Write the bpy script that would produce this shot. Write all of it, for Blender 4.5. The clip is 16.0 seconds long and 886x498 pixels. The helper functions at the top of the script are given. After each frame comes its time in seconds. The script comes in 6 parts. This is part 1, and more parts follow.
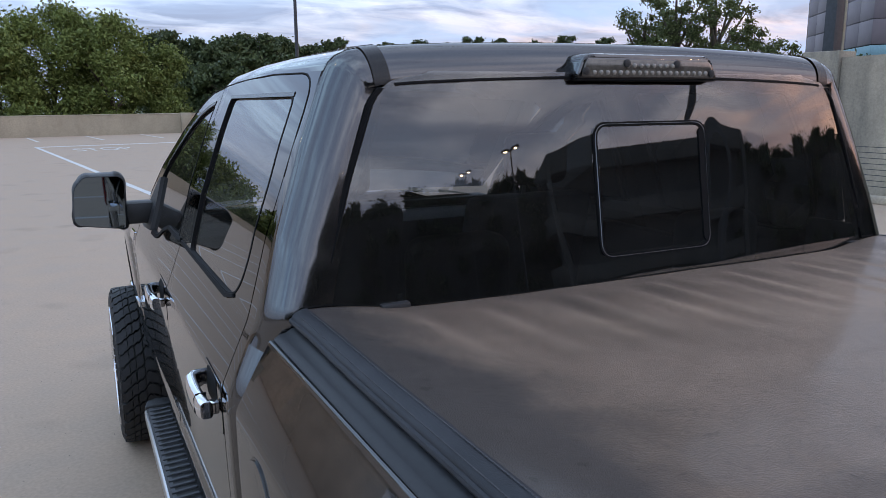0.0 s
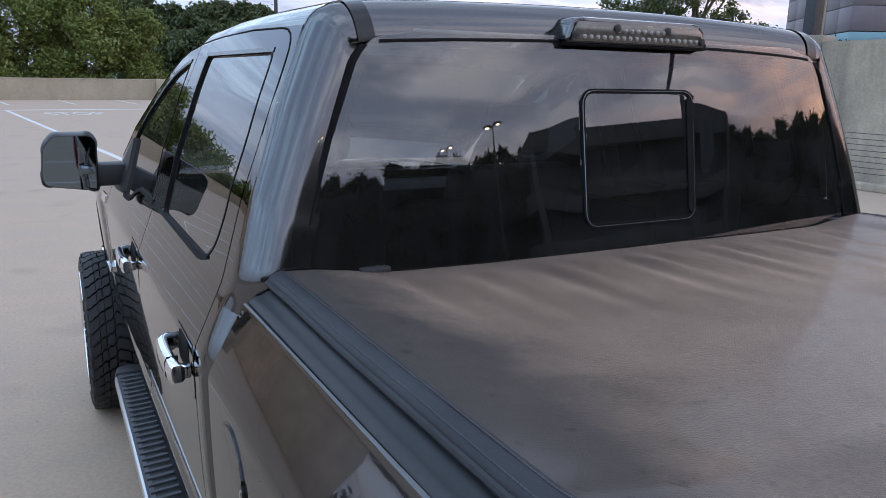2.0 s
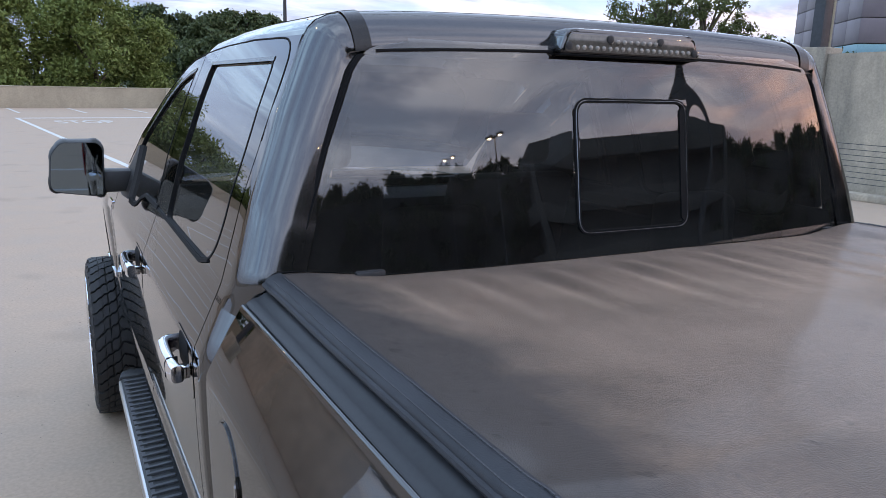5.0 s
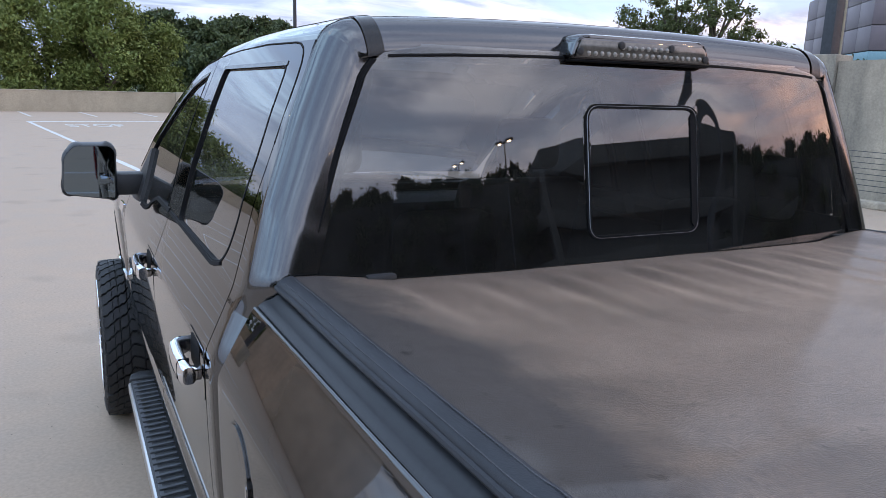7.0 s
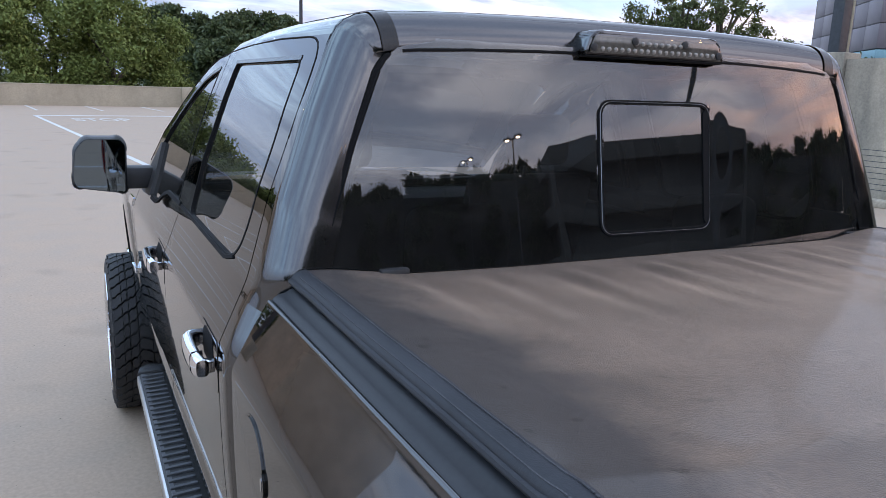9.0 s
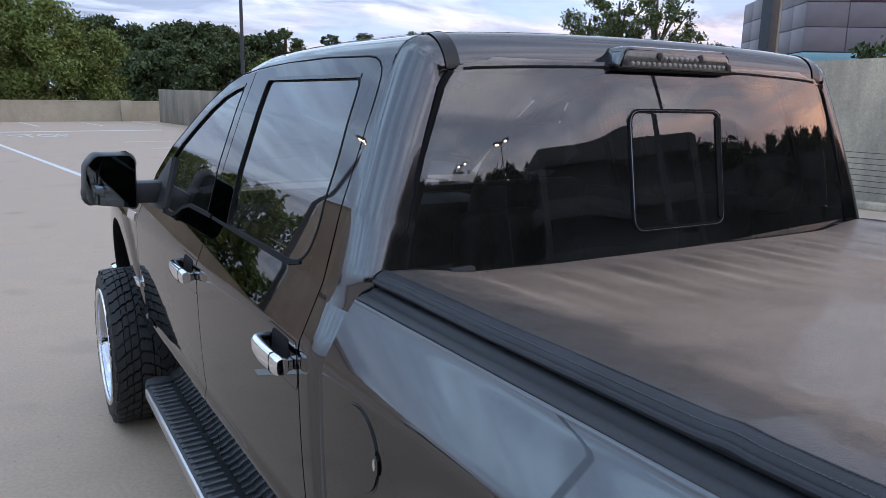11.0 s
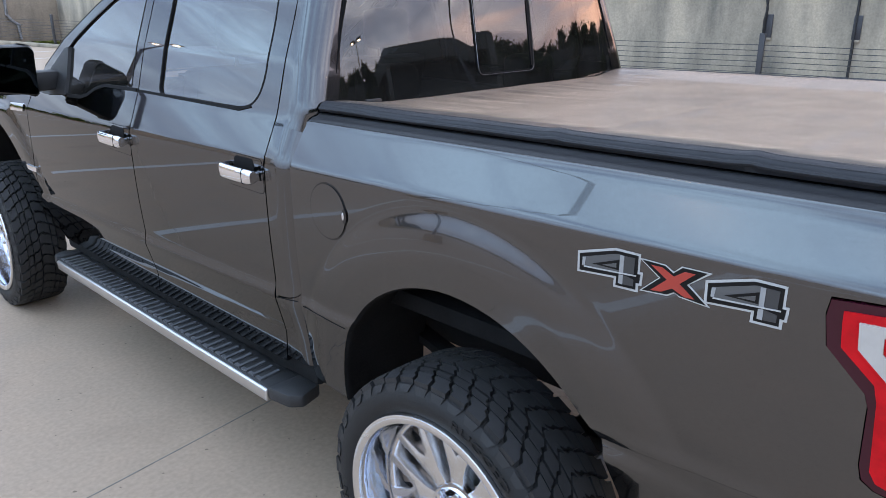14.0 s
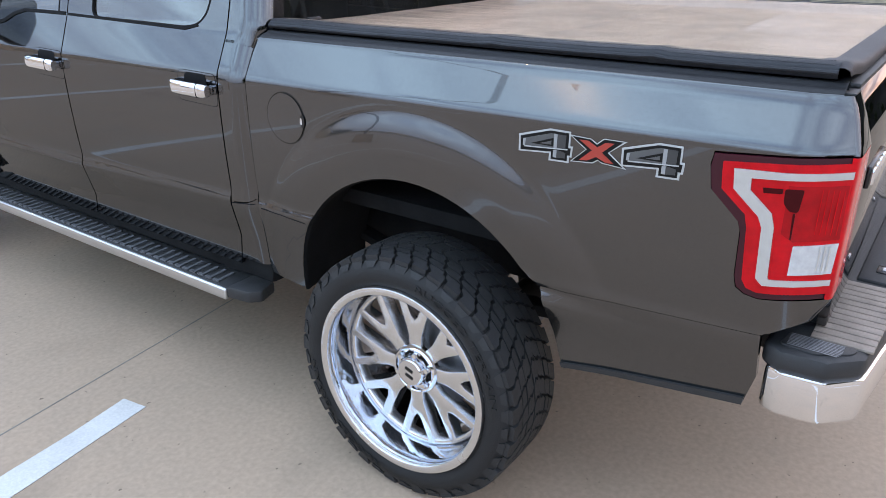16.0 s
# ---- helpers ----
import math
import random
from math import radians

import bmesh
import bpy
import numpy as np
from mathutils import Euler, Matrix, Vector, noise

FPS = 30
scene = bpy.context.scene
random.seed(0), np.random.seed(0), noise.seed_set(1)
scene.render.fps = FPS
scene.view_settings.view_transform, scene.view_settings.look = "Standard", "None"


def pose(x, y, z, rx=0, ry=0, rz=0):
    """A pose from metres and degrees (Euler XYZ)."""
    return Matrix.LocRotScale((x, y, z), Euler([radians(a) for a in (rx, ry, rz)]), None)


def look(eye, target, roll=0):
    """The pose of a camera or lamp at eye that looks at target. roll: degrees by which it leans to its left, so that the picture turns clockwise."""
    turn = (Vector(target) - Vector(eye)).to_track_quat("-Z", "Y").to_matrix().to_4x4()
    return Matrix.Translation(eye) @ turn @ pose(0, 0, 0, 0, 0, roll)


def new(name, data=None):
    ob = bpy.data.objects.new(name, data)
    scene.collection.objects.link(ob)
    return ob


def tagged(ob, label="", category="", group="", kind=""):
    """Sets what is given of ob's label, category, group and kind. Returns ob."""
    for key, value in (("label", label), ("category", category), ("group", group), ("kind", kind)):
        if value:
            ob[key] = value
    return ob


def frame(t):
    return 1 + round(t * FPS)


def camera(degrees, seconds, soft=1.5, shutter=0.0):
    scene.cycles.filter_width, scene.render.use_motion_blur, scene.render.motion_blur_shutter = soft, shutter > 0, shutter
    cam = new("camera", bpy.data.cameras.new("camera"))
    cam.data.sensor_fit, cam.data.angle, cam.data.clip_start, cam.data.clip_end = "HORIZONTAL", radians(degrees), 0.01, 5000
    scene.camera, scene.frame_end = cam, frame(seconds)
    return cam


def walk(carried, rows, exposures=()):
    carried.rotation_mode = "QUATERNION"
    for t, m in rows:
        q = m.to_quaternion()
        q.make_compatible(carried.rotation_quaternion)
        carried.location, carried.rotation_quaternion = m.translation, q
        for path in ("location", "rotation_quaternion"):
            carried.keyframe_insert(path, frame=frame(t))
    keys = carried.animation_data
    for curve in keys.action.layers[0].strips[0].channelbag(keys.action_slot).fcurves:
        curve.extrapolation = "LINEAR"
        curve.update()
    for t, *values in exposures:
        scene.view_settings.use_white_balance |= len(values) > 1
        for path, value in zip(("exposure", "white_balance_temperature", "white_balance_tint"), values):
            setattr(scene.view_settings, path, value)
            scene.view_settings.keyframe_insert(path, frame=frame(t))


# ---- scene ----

cam = camera(60.9, 16.0, soft=0.7)
PATH = [
    (0, (-1.237, -0.639, 1.882), (-0.371, 1.12, 1.486), -0.3),
    (0.5, (-1.223, -0.659, 1.875), (-0.309, 1.074, 1.477), -0.9),
    (1, (-1.215, -0.646, 1.871), (-0.284, 1.075, 1.458), -0.9),
    (1.5, (-1.232, -0.629, 1.864), (-0.311, 1.096, 1.443), -0.1),
    (2, (-1.231, -0.604, 1.852), (-0.316, 1.114, 1.394), 1.4),
    (2.5, (-1.238, -0.612, 1.85), (-0.354, 1.122, 1.389), 1.9),
    (3, (-1.221, -0.63, 1.851), (-0.354, 1.115, 1.399), 1.7),
    (3.5, (-1.214, -0.636, 1.85), (-0.342, 1.109, 1.407), 1.5),
    (4, (-1.223, -0.643, 1.849), (-0.325, 1.089, 1.408), 1.6),
    (6.5, (-1.225, -0.65, 1.853), (-0.33, 1.088, 1.432), 1.8),
    (7, (-1.233, -0.651, 1.849), (-0.349, 1.093, 1.429), 1.9),
    (7.5, (-1.239, -0.647, 1.848), (-0.363, 1.1, 1.424), 2.0),
    (8, (-1.244, -0.651, 1.848), (-0.375, 1.1, 1.426), 2.1),
    (8.5, (-1.246, -0.654, 1.847), (-0.374, 1.095, 1.419), 2.0),
    (9, (-1.251, -0.647, 1.846), (-0.378, 1.1, 1.416), 2.2),
    (9.2, (-1.259, -0.651, 1.848), (-0.378, 1.092, 1.417), 2.2),
    (11.3, (-1.6, -0.656, 1.853), (-0.59, 1.023, 1.454), 1.2),
    (11.5, (-1.635, -0.703, 1.849), (-0.623, 0.978, 1.459), 1.3),
    (12, (-1.769, -0.827, 1.84), (-0.712, 0.827, 1.454), 1.2),
    (12.5, (-1.933, -0.895, 1.812), (-0.787, 0.681, 1.357), -0.1),
    (13, (-2.094, -0.942, 1.816), (-0.846, 0.534, 1.301), -0.7),
    (13.5, (-2.192, -1.054, 1.801), (-0.861, 0.318, 1.212), -0.5),
    (14, (-2.303, -1.188, 1.789), (-0.946, 0.138, 1.157), 0.1),
    (14.5, (-2.416, -1.231, 1.797), (-1.012, 0.045, 1.165), 0.7),
    (15, (-2.593, -1.239, 1.769), (-1.14, -0.049, 1.083), -0.0),
    (15.5, (-2.695, -1.251, 1.762), (-1.212, -0.141, 1.008), 0.1),
    (16, (-2.729, -1.278, 1.772), (-1.216, -0.229, 0.99), 0.7),
]
EXPOSURE = [(0.0, 0.33, 11900, 35), (3.0, 0.68, 11900, 35), (4.0, 0.71, 11900, 35), (6.5, 0.73, 11900, 35), (9.0, 0.73, 11900, 35), (11.5, 0.41, 11900, 35),
            (12.5, 0.33, 11900, 35), (13.0, 0.78, 12200, 35), (13.5, 0.96, 12450, 35), (14.0, 1.07, 12700, 35), (15.0, 1.14, 13100, 35), (16.0, 1.20, 13500, 35)]
walk(cam, [(t, look(eye, target, roll)) for t, eye, target, roll in PATH], EXPOSURE)

# ---- sky, sun and exposure ----
SUN_AZ, SUN_EL = 117.0, 2.6          # degrees clockwise from the truck's nose; the sun is almost down behind the truck
world = bpy.data.worlds.new("world")
scene.world = world
world.use_nodes = True
wn, wl = world.node_tree.nodes, world.node_tree.links
wn.clear()


def wnode(kind, **settings):
    n = wn.new(kind)
    for key, value in settings.items():
        n.inputs[key].default_value = value
    return n


sky = wn.new("ShaderNodeTexSky")
sky.sky_type = "NISHITA"
sky.sun_disc = False
sky.sun_elevation, sky.sun_rotation = radians(SUN_EL), radians(SUN_AZ)
sky.altitude, sky.air_density, sky.dust_density, sky.ozone_density = 200, 1.0, 1.2, 1.6
coord = wn.new("ShaderNodeTexCoord")
split = wn.new("ShaderNodeSeparateXYZ")
wl.new(coord.outputs["Generated"], split.inputs[0])
up = wnode("ShaderNodeMath")
up.operation = "MAXIMUM"
wl.new(split.outputs["Z"], up.inputs[0])
up.inputs[1].default_value = 0.0
lift = wnode("ShaderNodeMath")
lift.operation = "ADD"
wl.new(up.outputs[0], lift.inputs[0])
lift.inputs[1].default_value = 0.16
flat = []
for axis in ("X", "Y"):
    d = wn.new("ShaderNodeMath")
    d.operation = "DIVIDE"
    wl.new(split.outputs[axis], d.inputs[0])
    wl.new(lift.outputs[0], d.inputs[1])
    flat.append(d)
plane = wn.new("ShaderNodeCombineXYZ")
wl.new(flat[0].outputs[0], plane.inputs["X"])
wl.new(flat[1].outputs[0], plane.inputs["Y"])
stretch = wn.new("ShaderNodeMapping")
stretch.inputs["Scale"].default_value = (0.6, 0.9, 1.0)
stretch.inputs["Rotation"].default_value = (0, 0, radians(28))
wl.new(plane.outputs[0], stretch.inputs["Vector"])
puffs = wnode("ShaderNodeTexNoise", Scale=1.9, Detail=6.0, Roughness=0.55, Distortion=0.6)
wl.new(stretch.outputs[0], puffs.inputs["Vector"])
cover_ramp = wn.new("ShaderNodeValToRGB")
cover_ramp.color_ramp.elements[0].position, cover_ramp.color_ramp.elements[1].position = 0.30, 0.70
wl.new(puffs.outputs["Fac"], cover_ramp.inputs[0])
shade = wnode("ShaderNodeTexNoise", Scale=2.9, Detail=6.0, Roughness=0.58, Distortion=0.5)
wl.new(stretch.outputs[0], shade.inputs["Vector"])
shade_ramp = wn.new("ShaderNodeValToRGB")
shade_ramp.color_ramp.elements[0].position, shade_ramp.color_ramp.elements[1].position = 0.40, 0.60
shade_ramp.color_ramp.elements[0].color = (0.45, 0.50, 0.59, 1)
shade_ramp.color_ramp.elements[1].color = (1.22, 1.21, 1.19, 1)
wl.new(shade.outputs["Fac"], shade_ramp.inputs[0])
cloud = wn.new("ShaderNodeMix")                       # cloud colour follows the sky behind it
cloud.data_type, cloud.blend_type = "RGBA", "MULTIPLY"
cloud.inputs["Factor"].default_value = 1.0
gray = wn.new("ShaderNodeMix")
gray.data_type = "RGBA"
# clouds are greyer near the horizon and bluer overhead; towards the sunset the sky's own orange stays
high = wnode("ShaderNodeMapRange")
high.inputs["From Min"].default_value, high.inputs["From Max"].default_value = 0.05, 0.21
wl.new(split.outputs["Z"], high.inputs["Value"])
tone = wn.new("ShaderNodeMix")
tone.data_type = "RGBA"
low_tone = wn.new("ShaderNodeMix")                    # along the horizon: blue-grey away from the sunset, pinkish towards it
low_tone.data_type = "RGBA"
low_tone.inputs["A"].default_value, low_tone.inputs["B"].default_value = (2.55, 4.5, 7.3, 1), (5.6, 5.0, 5.6, 1)
wl.new(low_tone.outputs["Result"], tone.inputs["A"])
wl.new(high.outputs[0], tone.inputs["Factor"])
wl.new(tone.outputs["Result"], gray.inputs["B"])
toward = wn.new("ShaderNodeVectorMath")
toward.operation = "DOT_PRODUCT"
wl.new(coord.outputs["Generated"], toward.inputs[0])
toward.inputs[1].default_value = (math.sin(radians(SUN_AZ)), math.cos(radians(SUN_AZ)), 0.08)
# away from the sunset the sky is a deep blue, towards it a pale grey
away = wnode("ShaderNodeMapRange")
away.inputs["From Min"].default_value, away.inputs["From Max"].default_value = -0.55, 0.80
wl.new(toward.outputs["Value"], away.inputs["Value"])
overhead = wn.new("ShaderNodeMix")
overhead.data_type = "RGBA"
overhead.inputs["A"].default_value, overhead.inputs["B"].default_value = (3.9, 12.3, 23.6, 1), (6.4, 10.5, 16.6, 1)
wl.new(away.outputs[0], overhead.inputs["Factor"])
wl.new(away.outputs[0], low_tone.inputs["Factor"])
wl.new(overhead.outputs["Result"], tone.inputs["B"])
glow = wnode("ShaderNodeMapRange")
glow.inputs["From Min"].default_value, glow.inputs["From Max"].default_value = 0.62, 0.99
glow.inputs["To Min"].default_value, glow.inputs["To Max"].default_value = 0.90, 0.91
wl.new(toward.outputs["Value"], glow.inputs["Value"])
wl.new(glow.outputs[0], gray.inputs["Factor"])
clear = wn.new("ShaderNodeMix")
clear.data_type = "RGBA"
clear.inputs["B"].default_value = (2.35, 6.0, 12.2, 1)
half = wnode("ShaderNodeMath")
half.operation = "MULTIPLY"
wl.new(glow.outputs[0], half.inputs[0])
half.inputs[1].default_value = 0.92
wl.new(half.outputs[0], clear.inputs["Factor"])
wl.new(sky.outputs[0], clear.inputs["A"])
wl.new(sky.outputs[0], gray.inputs["A"])
wl.new(gray.outputs["Result"], cloud.inputs["A"])
wl.new(shade_ramp.outputs[0], cloud.inputs["B"])
mixed = wn.new("ShaderNodeMix")
mixed.data_type = "RGBA"
wl.new(cover_ramp.outputs[0], mixed.inputs["Factor"])
wl.new(clear.outputs["Result"], mixed.inputs["A"])
wl.new(cloud.outputs["Result"], mixed.inputs["B"])
# peach afterglow round the place where the sun went down
near_sun = wnode("ShaderNodeMath")
near_sun.operation = "MAXIMUM"
wl.new(toward.outputs["Value"], near_sun.inputs[0])
near_sun.inputs[1].default_value = 0.0
lobe = wnode("ShaderNodeMath")
lobe.operation = "POWER"
wl.new(near_sun.outputs[0], lobe.inputs[0])
lobe.inputs[1].default_value = 30.0
# the glow shows in streaks between long flat clouds
long_map = wn.new("ShaderNodeMapping")
long_map.inputs["Scale"].default_value = (2.2, 2.2, 17.0)
wl.new(coord.outputs["Generated"], long_map.inputs["Vector"])
streaks = wnode("ShaderNodeTexNoise", Scale=1.6, Detail=6.0, Roughness=0.55, Distortion=0.7)
wl.new(long_map.outputs[0], streaks.inputs["Vector"])
gaps = wnode("ShaderNodeMapRange")
gaps.inputs["From Min"].default_value, gaps.inputs["From Max"].default_value = 0.40, 0.64
gaps.inputs["To Min"].default_value = 0.10
wl.new(streaks.outputs["Fac"], gaps.inputs["Value"])
streaked = wnode("ShaderNodeMath")
streaked.operation = "MULTIPLY"
wl.new(lobe.outputs[0], streaked.inputs[0])
wl.new(gaps.outputs[0], streaked.inputs[1])
afterglow = wn.new("ShaderNodeMix")
afterglow.data_type, afterglow.blend_type = "RGBA", "ADD"
wl.new(streaked.outputs[0], afterglow.inputs["Factor"])
wl.new(mixed.outputs["Result"], afterglow.inputs["A"])
afterglow.inputs["B"].default_value = (10.0, 5.6, 2.6, 1)
back = wnode("ShaderNodeBackground", Strength=0.12)
wl.new(afterglow.outputs["Result"], back.inputs["Color"])
wout = wn.new("ShaderNodeOutputWorld")
wl.new(back.outputs[0], wout.inputs[0])

# the sun is down behind the haze: what is left of it comes from the whole bright dome
sun = new("sun", bpy.data.lights.new("sun", "SUN"))
sun.data.energy, sun.data.angle, sun.data.color = 0.12, radians(179), (1.0, 0.90, 0.80)
az = radians(SUN_AZ)
sun.matrix_world = look((6 * math.sin(az), 6 * math.cos(az), 60), (0, 0, 0))

# ---- materials ----
def material(name, color, rough=0.5, metal=0.0, vary=0.0, scale=8.0, bump=0.0, bump_scale=60.0, coat=0.0, spec=0.5,
             tint=None, fine=0.0, streak=None, rough_vary=0.0):
    """A principled material with colour variation at two scales, roughness variation and fine relief."""
    m = bpy.data.materials.new(name)
    m.use_nodes = True
    n, l = m.node_tree.nodes, m.node_tree.links
    b = n["Principled BSDF"]
    b.inputs["Base Color"].default_value = (*color, 1)
    b.inputs["Roughness"].default_value, b.inputs["Metallic"].default_value = rough, metal
    b.inputs["Specular IOR Level"].default_value = spec
    b.inputs["Coat Weight"].default_value, b.inputs["Coat Roughness"].default_value = coat, 0.02
    tc = n.new("ShaderNodeTexCoord")
    source = tc.outputs["Object"]
    if streak:
        mp = n.new("ShaderNodeMapping")
        mp.inputs["Scale"].default_value = streak
        l.new(source, mp.inputs["Vector"])
        stretched = mp.outputs[0]
    else:
        stretched = source
    if vary or fine:
        big = n.new("ShaderNodeTexNoise")
        big.inputs["Scale"].default_value, big.inputs["Detail"].default_value, big.inputs["Roughness"].default_value = scale, 6, 0.6
        l.new(stretched, big.inputs["Vector"])
        small = n.new("ShaderNodeTexNoise")
        small.inputs["Scale"].default_value, small.inputs["Detail"].default_value = scale * 22, 3
        l.new(source, small.inputs["Vector"])
        ramp = n.new("ShaderNodeValToRGB")
        ramp.color_ramp.elements[0].position, ramp.color_ramp.elements[1].position = 0.3, 0.7
        other = tint or color
        ramp.color_ramp.elements[0].color = (*[c * (1 - vary) for c in other], 1)
        ramp.color_ramp.elements[1].color = (*[min(1, c * (1 + vary * 0.6)) for c in color], 1)
        l.new(big.outputs["Fac"], ramp.inputs[0])
        speck = n.new("ShaderNodeMapRange")
        speck.inputs["From Min"].default_value, speck.inputs["From Max"].default_value = 0.3, 0.7
        speck.inputs["To Min"].default_value, speck.inputs["To Max"].default_value = 1 - fine, 1 + fine
        l.new(small.outputs["Fac"], speck.inputs["Value"])
        mul = n.new("ShaderNodeMix")
        mul.data_type, mul.blend_type = "RGBA", "MULTIPLY"
        mul.inputs["Factor"].default_value = 1
        l.new(ramp.outputs[0], mul.inputs["A"])
        l.new(speck.outputs[0], mul.inputs["B"])
        l.new(mul.outputs["Result"], b.inputs["Base Color"])
        if rough_vary:
            rr = n.new("ShaderNodeMapRange")
            rr.inputs["From Min"].default_value, rr.inputs["From Max"].default_value = 0.3, 0.7
            rr.inputs["To Min"].default_value, rr.inputs["To Max"].default_value = max(0.02, rough - rough_vary), min(1, rough + rough_vary)
            l.new(big.outputs["Fac"], rr.inputs["Value"])
            l.new(rr.outputs[0], b.inputs["Roughness"])
    if bump:
        bn = n.new("ShaderNodeTexNoise")
        bn.inputs["Scale"].default_value, bn.inputs["Detail"].default_value = bump_scale, 5
        l.new(source, bn.inputs["Vector"])
        bp = n.new("ShaderNodeBump")
        bp.inputs["Strength"].default_value, bp.inputs["Distance"].default_value = bump, 0.01
        l.new(bn.outputs["Fac"], bp.inputs["Height"])
        l.new(bp.outputs[0], b.inputs["Normal"])
    return m


def glass_material(name, through_color, ior, rough=0.0, film=0.0):
    """Tinted pane: coloured see-through, gloss by Fresnel, with a reflecting tint film."""
    m = bpy.data.materials.new(name)
    m.use_nodes = True
    n, l = m.node_tree.nodes, m.node_tree.links
    n.remove(n["Principled BSDF"])
    clear = n.new("ShaderNodeBsdfTransparent")
    clear.inputs[0].default_value = (*through_color, 1)
    gloss = n.new("ShaderNodeBsdfGlossy")
    gloss.inputs["Roughness"].default_value = rough
    fr = n.new("ShaderNodeFresnel")
    fr.inputs["IOR"].default_value = ior
    mix = n.new("ShaderNodeMixShader")
    both = n.new("ShaderNodeMath")
    both.operation, both.use_clamp = "ADD", True
    both.inputs[1].default_value = film
    l.new(fr.outputs[0], both.inputs[0])
    l.new(both.outputs[0], mix.inputs[0])
    l.new(clear.outputs[0], mix.inputs[1])
    l.new(gloss.outputs[0], mix.inputs[2])
    # a breath of dust on the pane, its haze put in to lift the black tones
    dust = n.new("ShaderNodeBsdfDiffuse")
    dust.inputs[0].default_value = (0.60, 0.53, 0.48, 1)
    cloud = n.new("ShaderNodeTexNoise")
    cloud.inputs["Scale"].default_value, cloud.inputs["Detail"].default_value = 7, 4
    much = n.new("ShaderNodeMapRange")
    much.inputs["From Min"].default_value, much.inputs["From Max"].default_value = 0.35, 0.70
    much.inputs["To Min"].default_value, much.inputs["To Max"].default_value = 0.008, 0.020
    l.new(cloud.outputs["Fac"], much.inputs["Value"])
    dusted = n.new("ShaderNodeMixShader")
    l.new(much.outputs[0], dusted.inputs[0])
    l.new(mix.outputs[0], dusted.inputs[1])
    l.new(dust.outputs[0], dusted.inputs[2])
    l.new(dusted.outputs[0], n["Material Output"].inputs["Surface"])
    return m


PAINT = material("graphite_paint", (0.081, 0.082, 0.086), rough=0.17, metal=1.0, vary=0.03, scale=3, fine=0.03, coat=1.0, bump=0.02, bump_scale=4.0)
for name, value in (("Coat IOR", 1.60), ("Specular Tint", (0.10, 0.10, 0.10, 1))):
    PAINT.node_tree.nodes["Principled BSDF"].inputs[name].default_value = value
CHROME = material("chrome", (0.82, 0.82, 0.84), rough=0.06, metal=1.0, vary=0.05, scale=6, rough_vary=0.03)
BARREL = material("rippled_chrome", (0.56, 0.60, 0.66), rough=0.06, metal=1.0, vary=0.12, scale=7, rough_vary=0.03, bump=0.6, bump_scale=8)
POLISHED = material("polished_alloy", (0.80, 0.80, 0.81), rough=0.24, metal=1.0, vary=0.06, scale=9, rough_vary=0.05)
ALU = material("brushed_aluminium", (0.62, 0.62, 0.63), rough=0.3, metal=1.0, vary=0.1, scale=20, streak=(1, 0.03, 1))
PLASTIC = material("black_plastic", (0.022, 0.023, 0.025), rough=0.5, vary=0.2, scale=14, bump=0.12, bump_scale=900, fine=0.15)
SEAL = material("black_rubber", (0.008, 0.008, 0.009), rough=0.7, spec=0.12, vary=0.2, scale=30)
TRIM = material("gloss_black_trim", (0.008, 0.008, 0.009), rough=0.22, vary=0.1, scale=10)
RAILPLASTIC = material("bed_rail_plastic", (0.027, 0.028, 0.031), spec=0.3, rough=0.5, vary=0.18, scale=7, bump=0.1, bump_scale=700, fine=0.12, streak=(1, 0.2, 1))
# blocks lighter, carcass darker: the shade in the grooves is put into the rubber colours
TREADRUBBER = material("tread_block_rubber", (0.015, 0.0155, 0.017), rough=0.58, vary=0.25, scale=20, bump=0.2, bump_scale=300, fine=0.2)
RUBBER = material("tyre_rubber", (0.006, 0.0062, 0.007), rough=0.62, vary=0.25, scale=16, bump=0.25, bump_scale=260, fine=0.2)
DARK = material("underbody_black", (0.015, 0.015, 0.0155), spec=0.15, rough=0.85, vary=0.3, scale=9, bump=0.2, bump_scale=80)
VINYL = material("dusty_vinyl", (0.102, 0.067, 0.055), rough=0.46, spec=0.35, vary=0.58, scale=4.5, tint=(0.064, 0.044, 0.038), bump=0.30, bump_scale=420, fine=0.26, rough_vary=0.1)


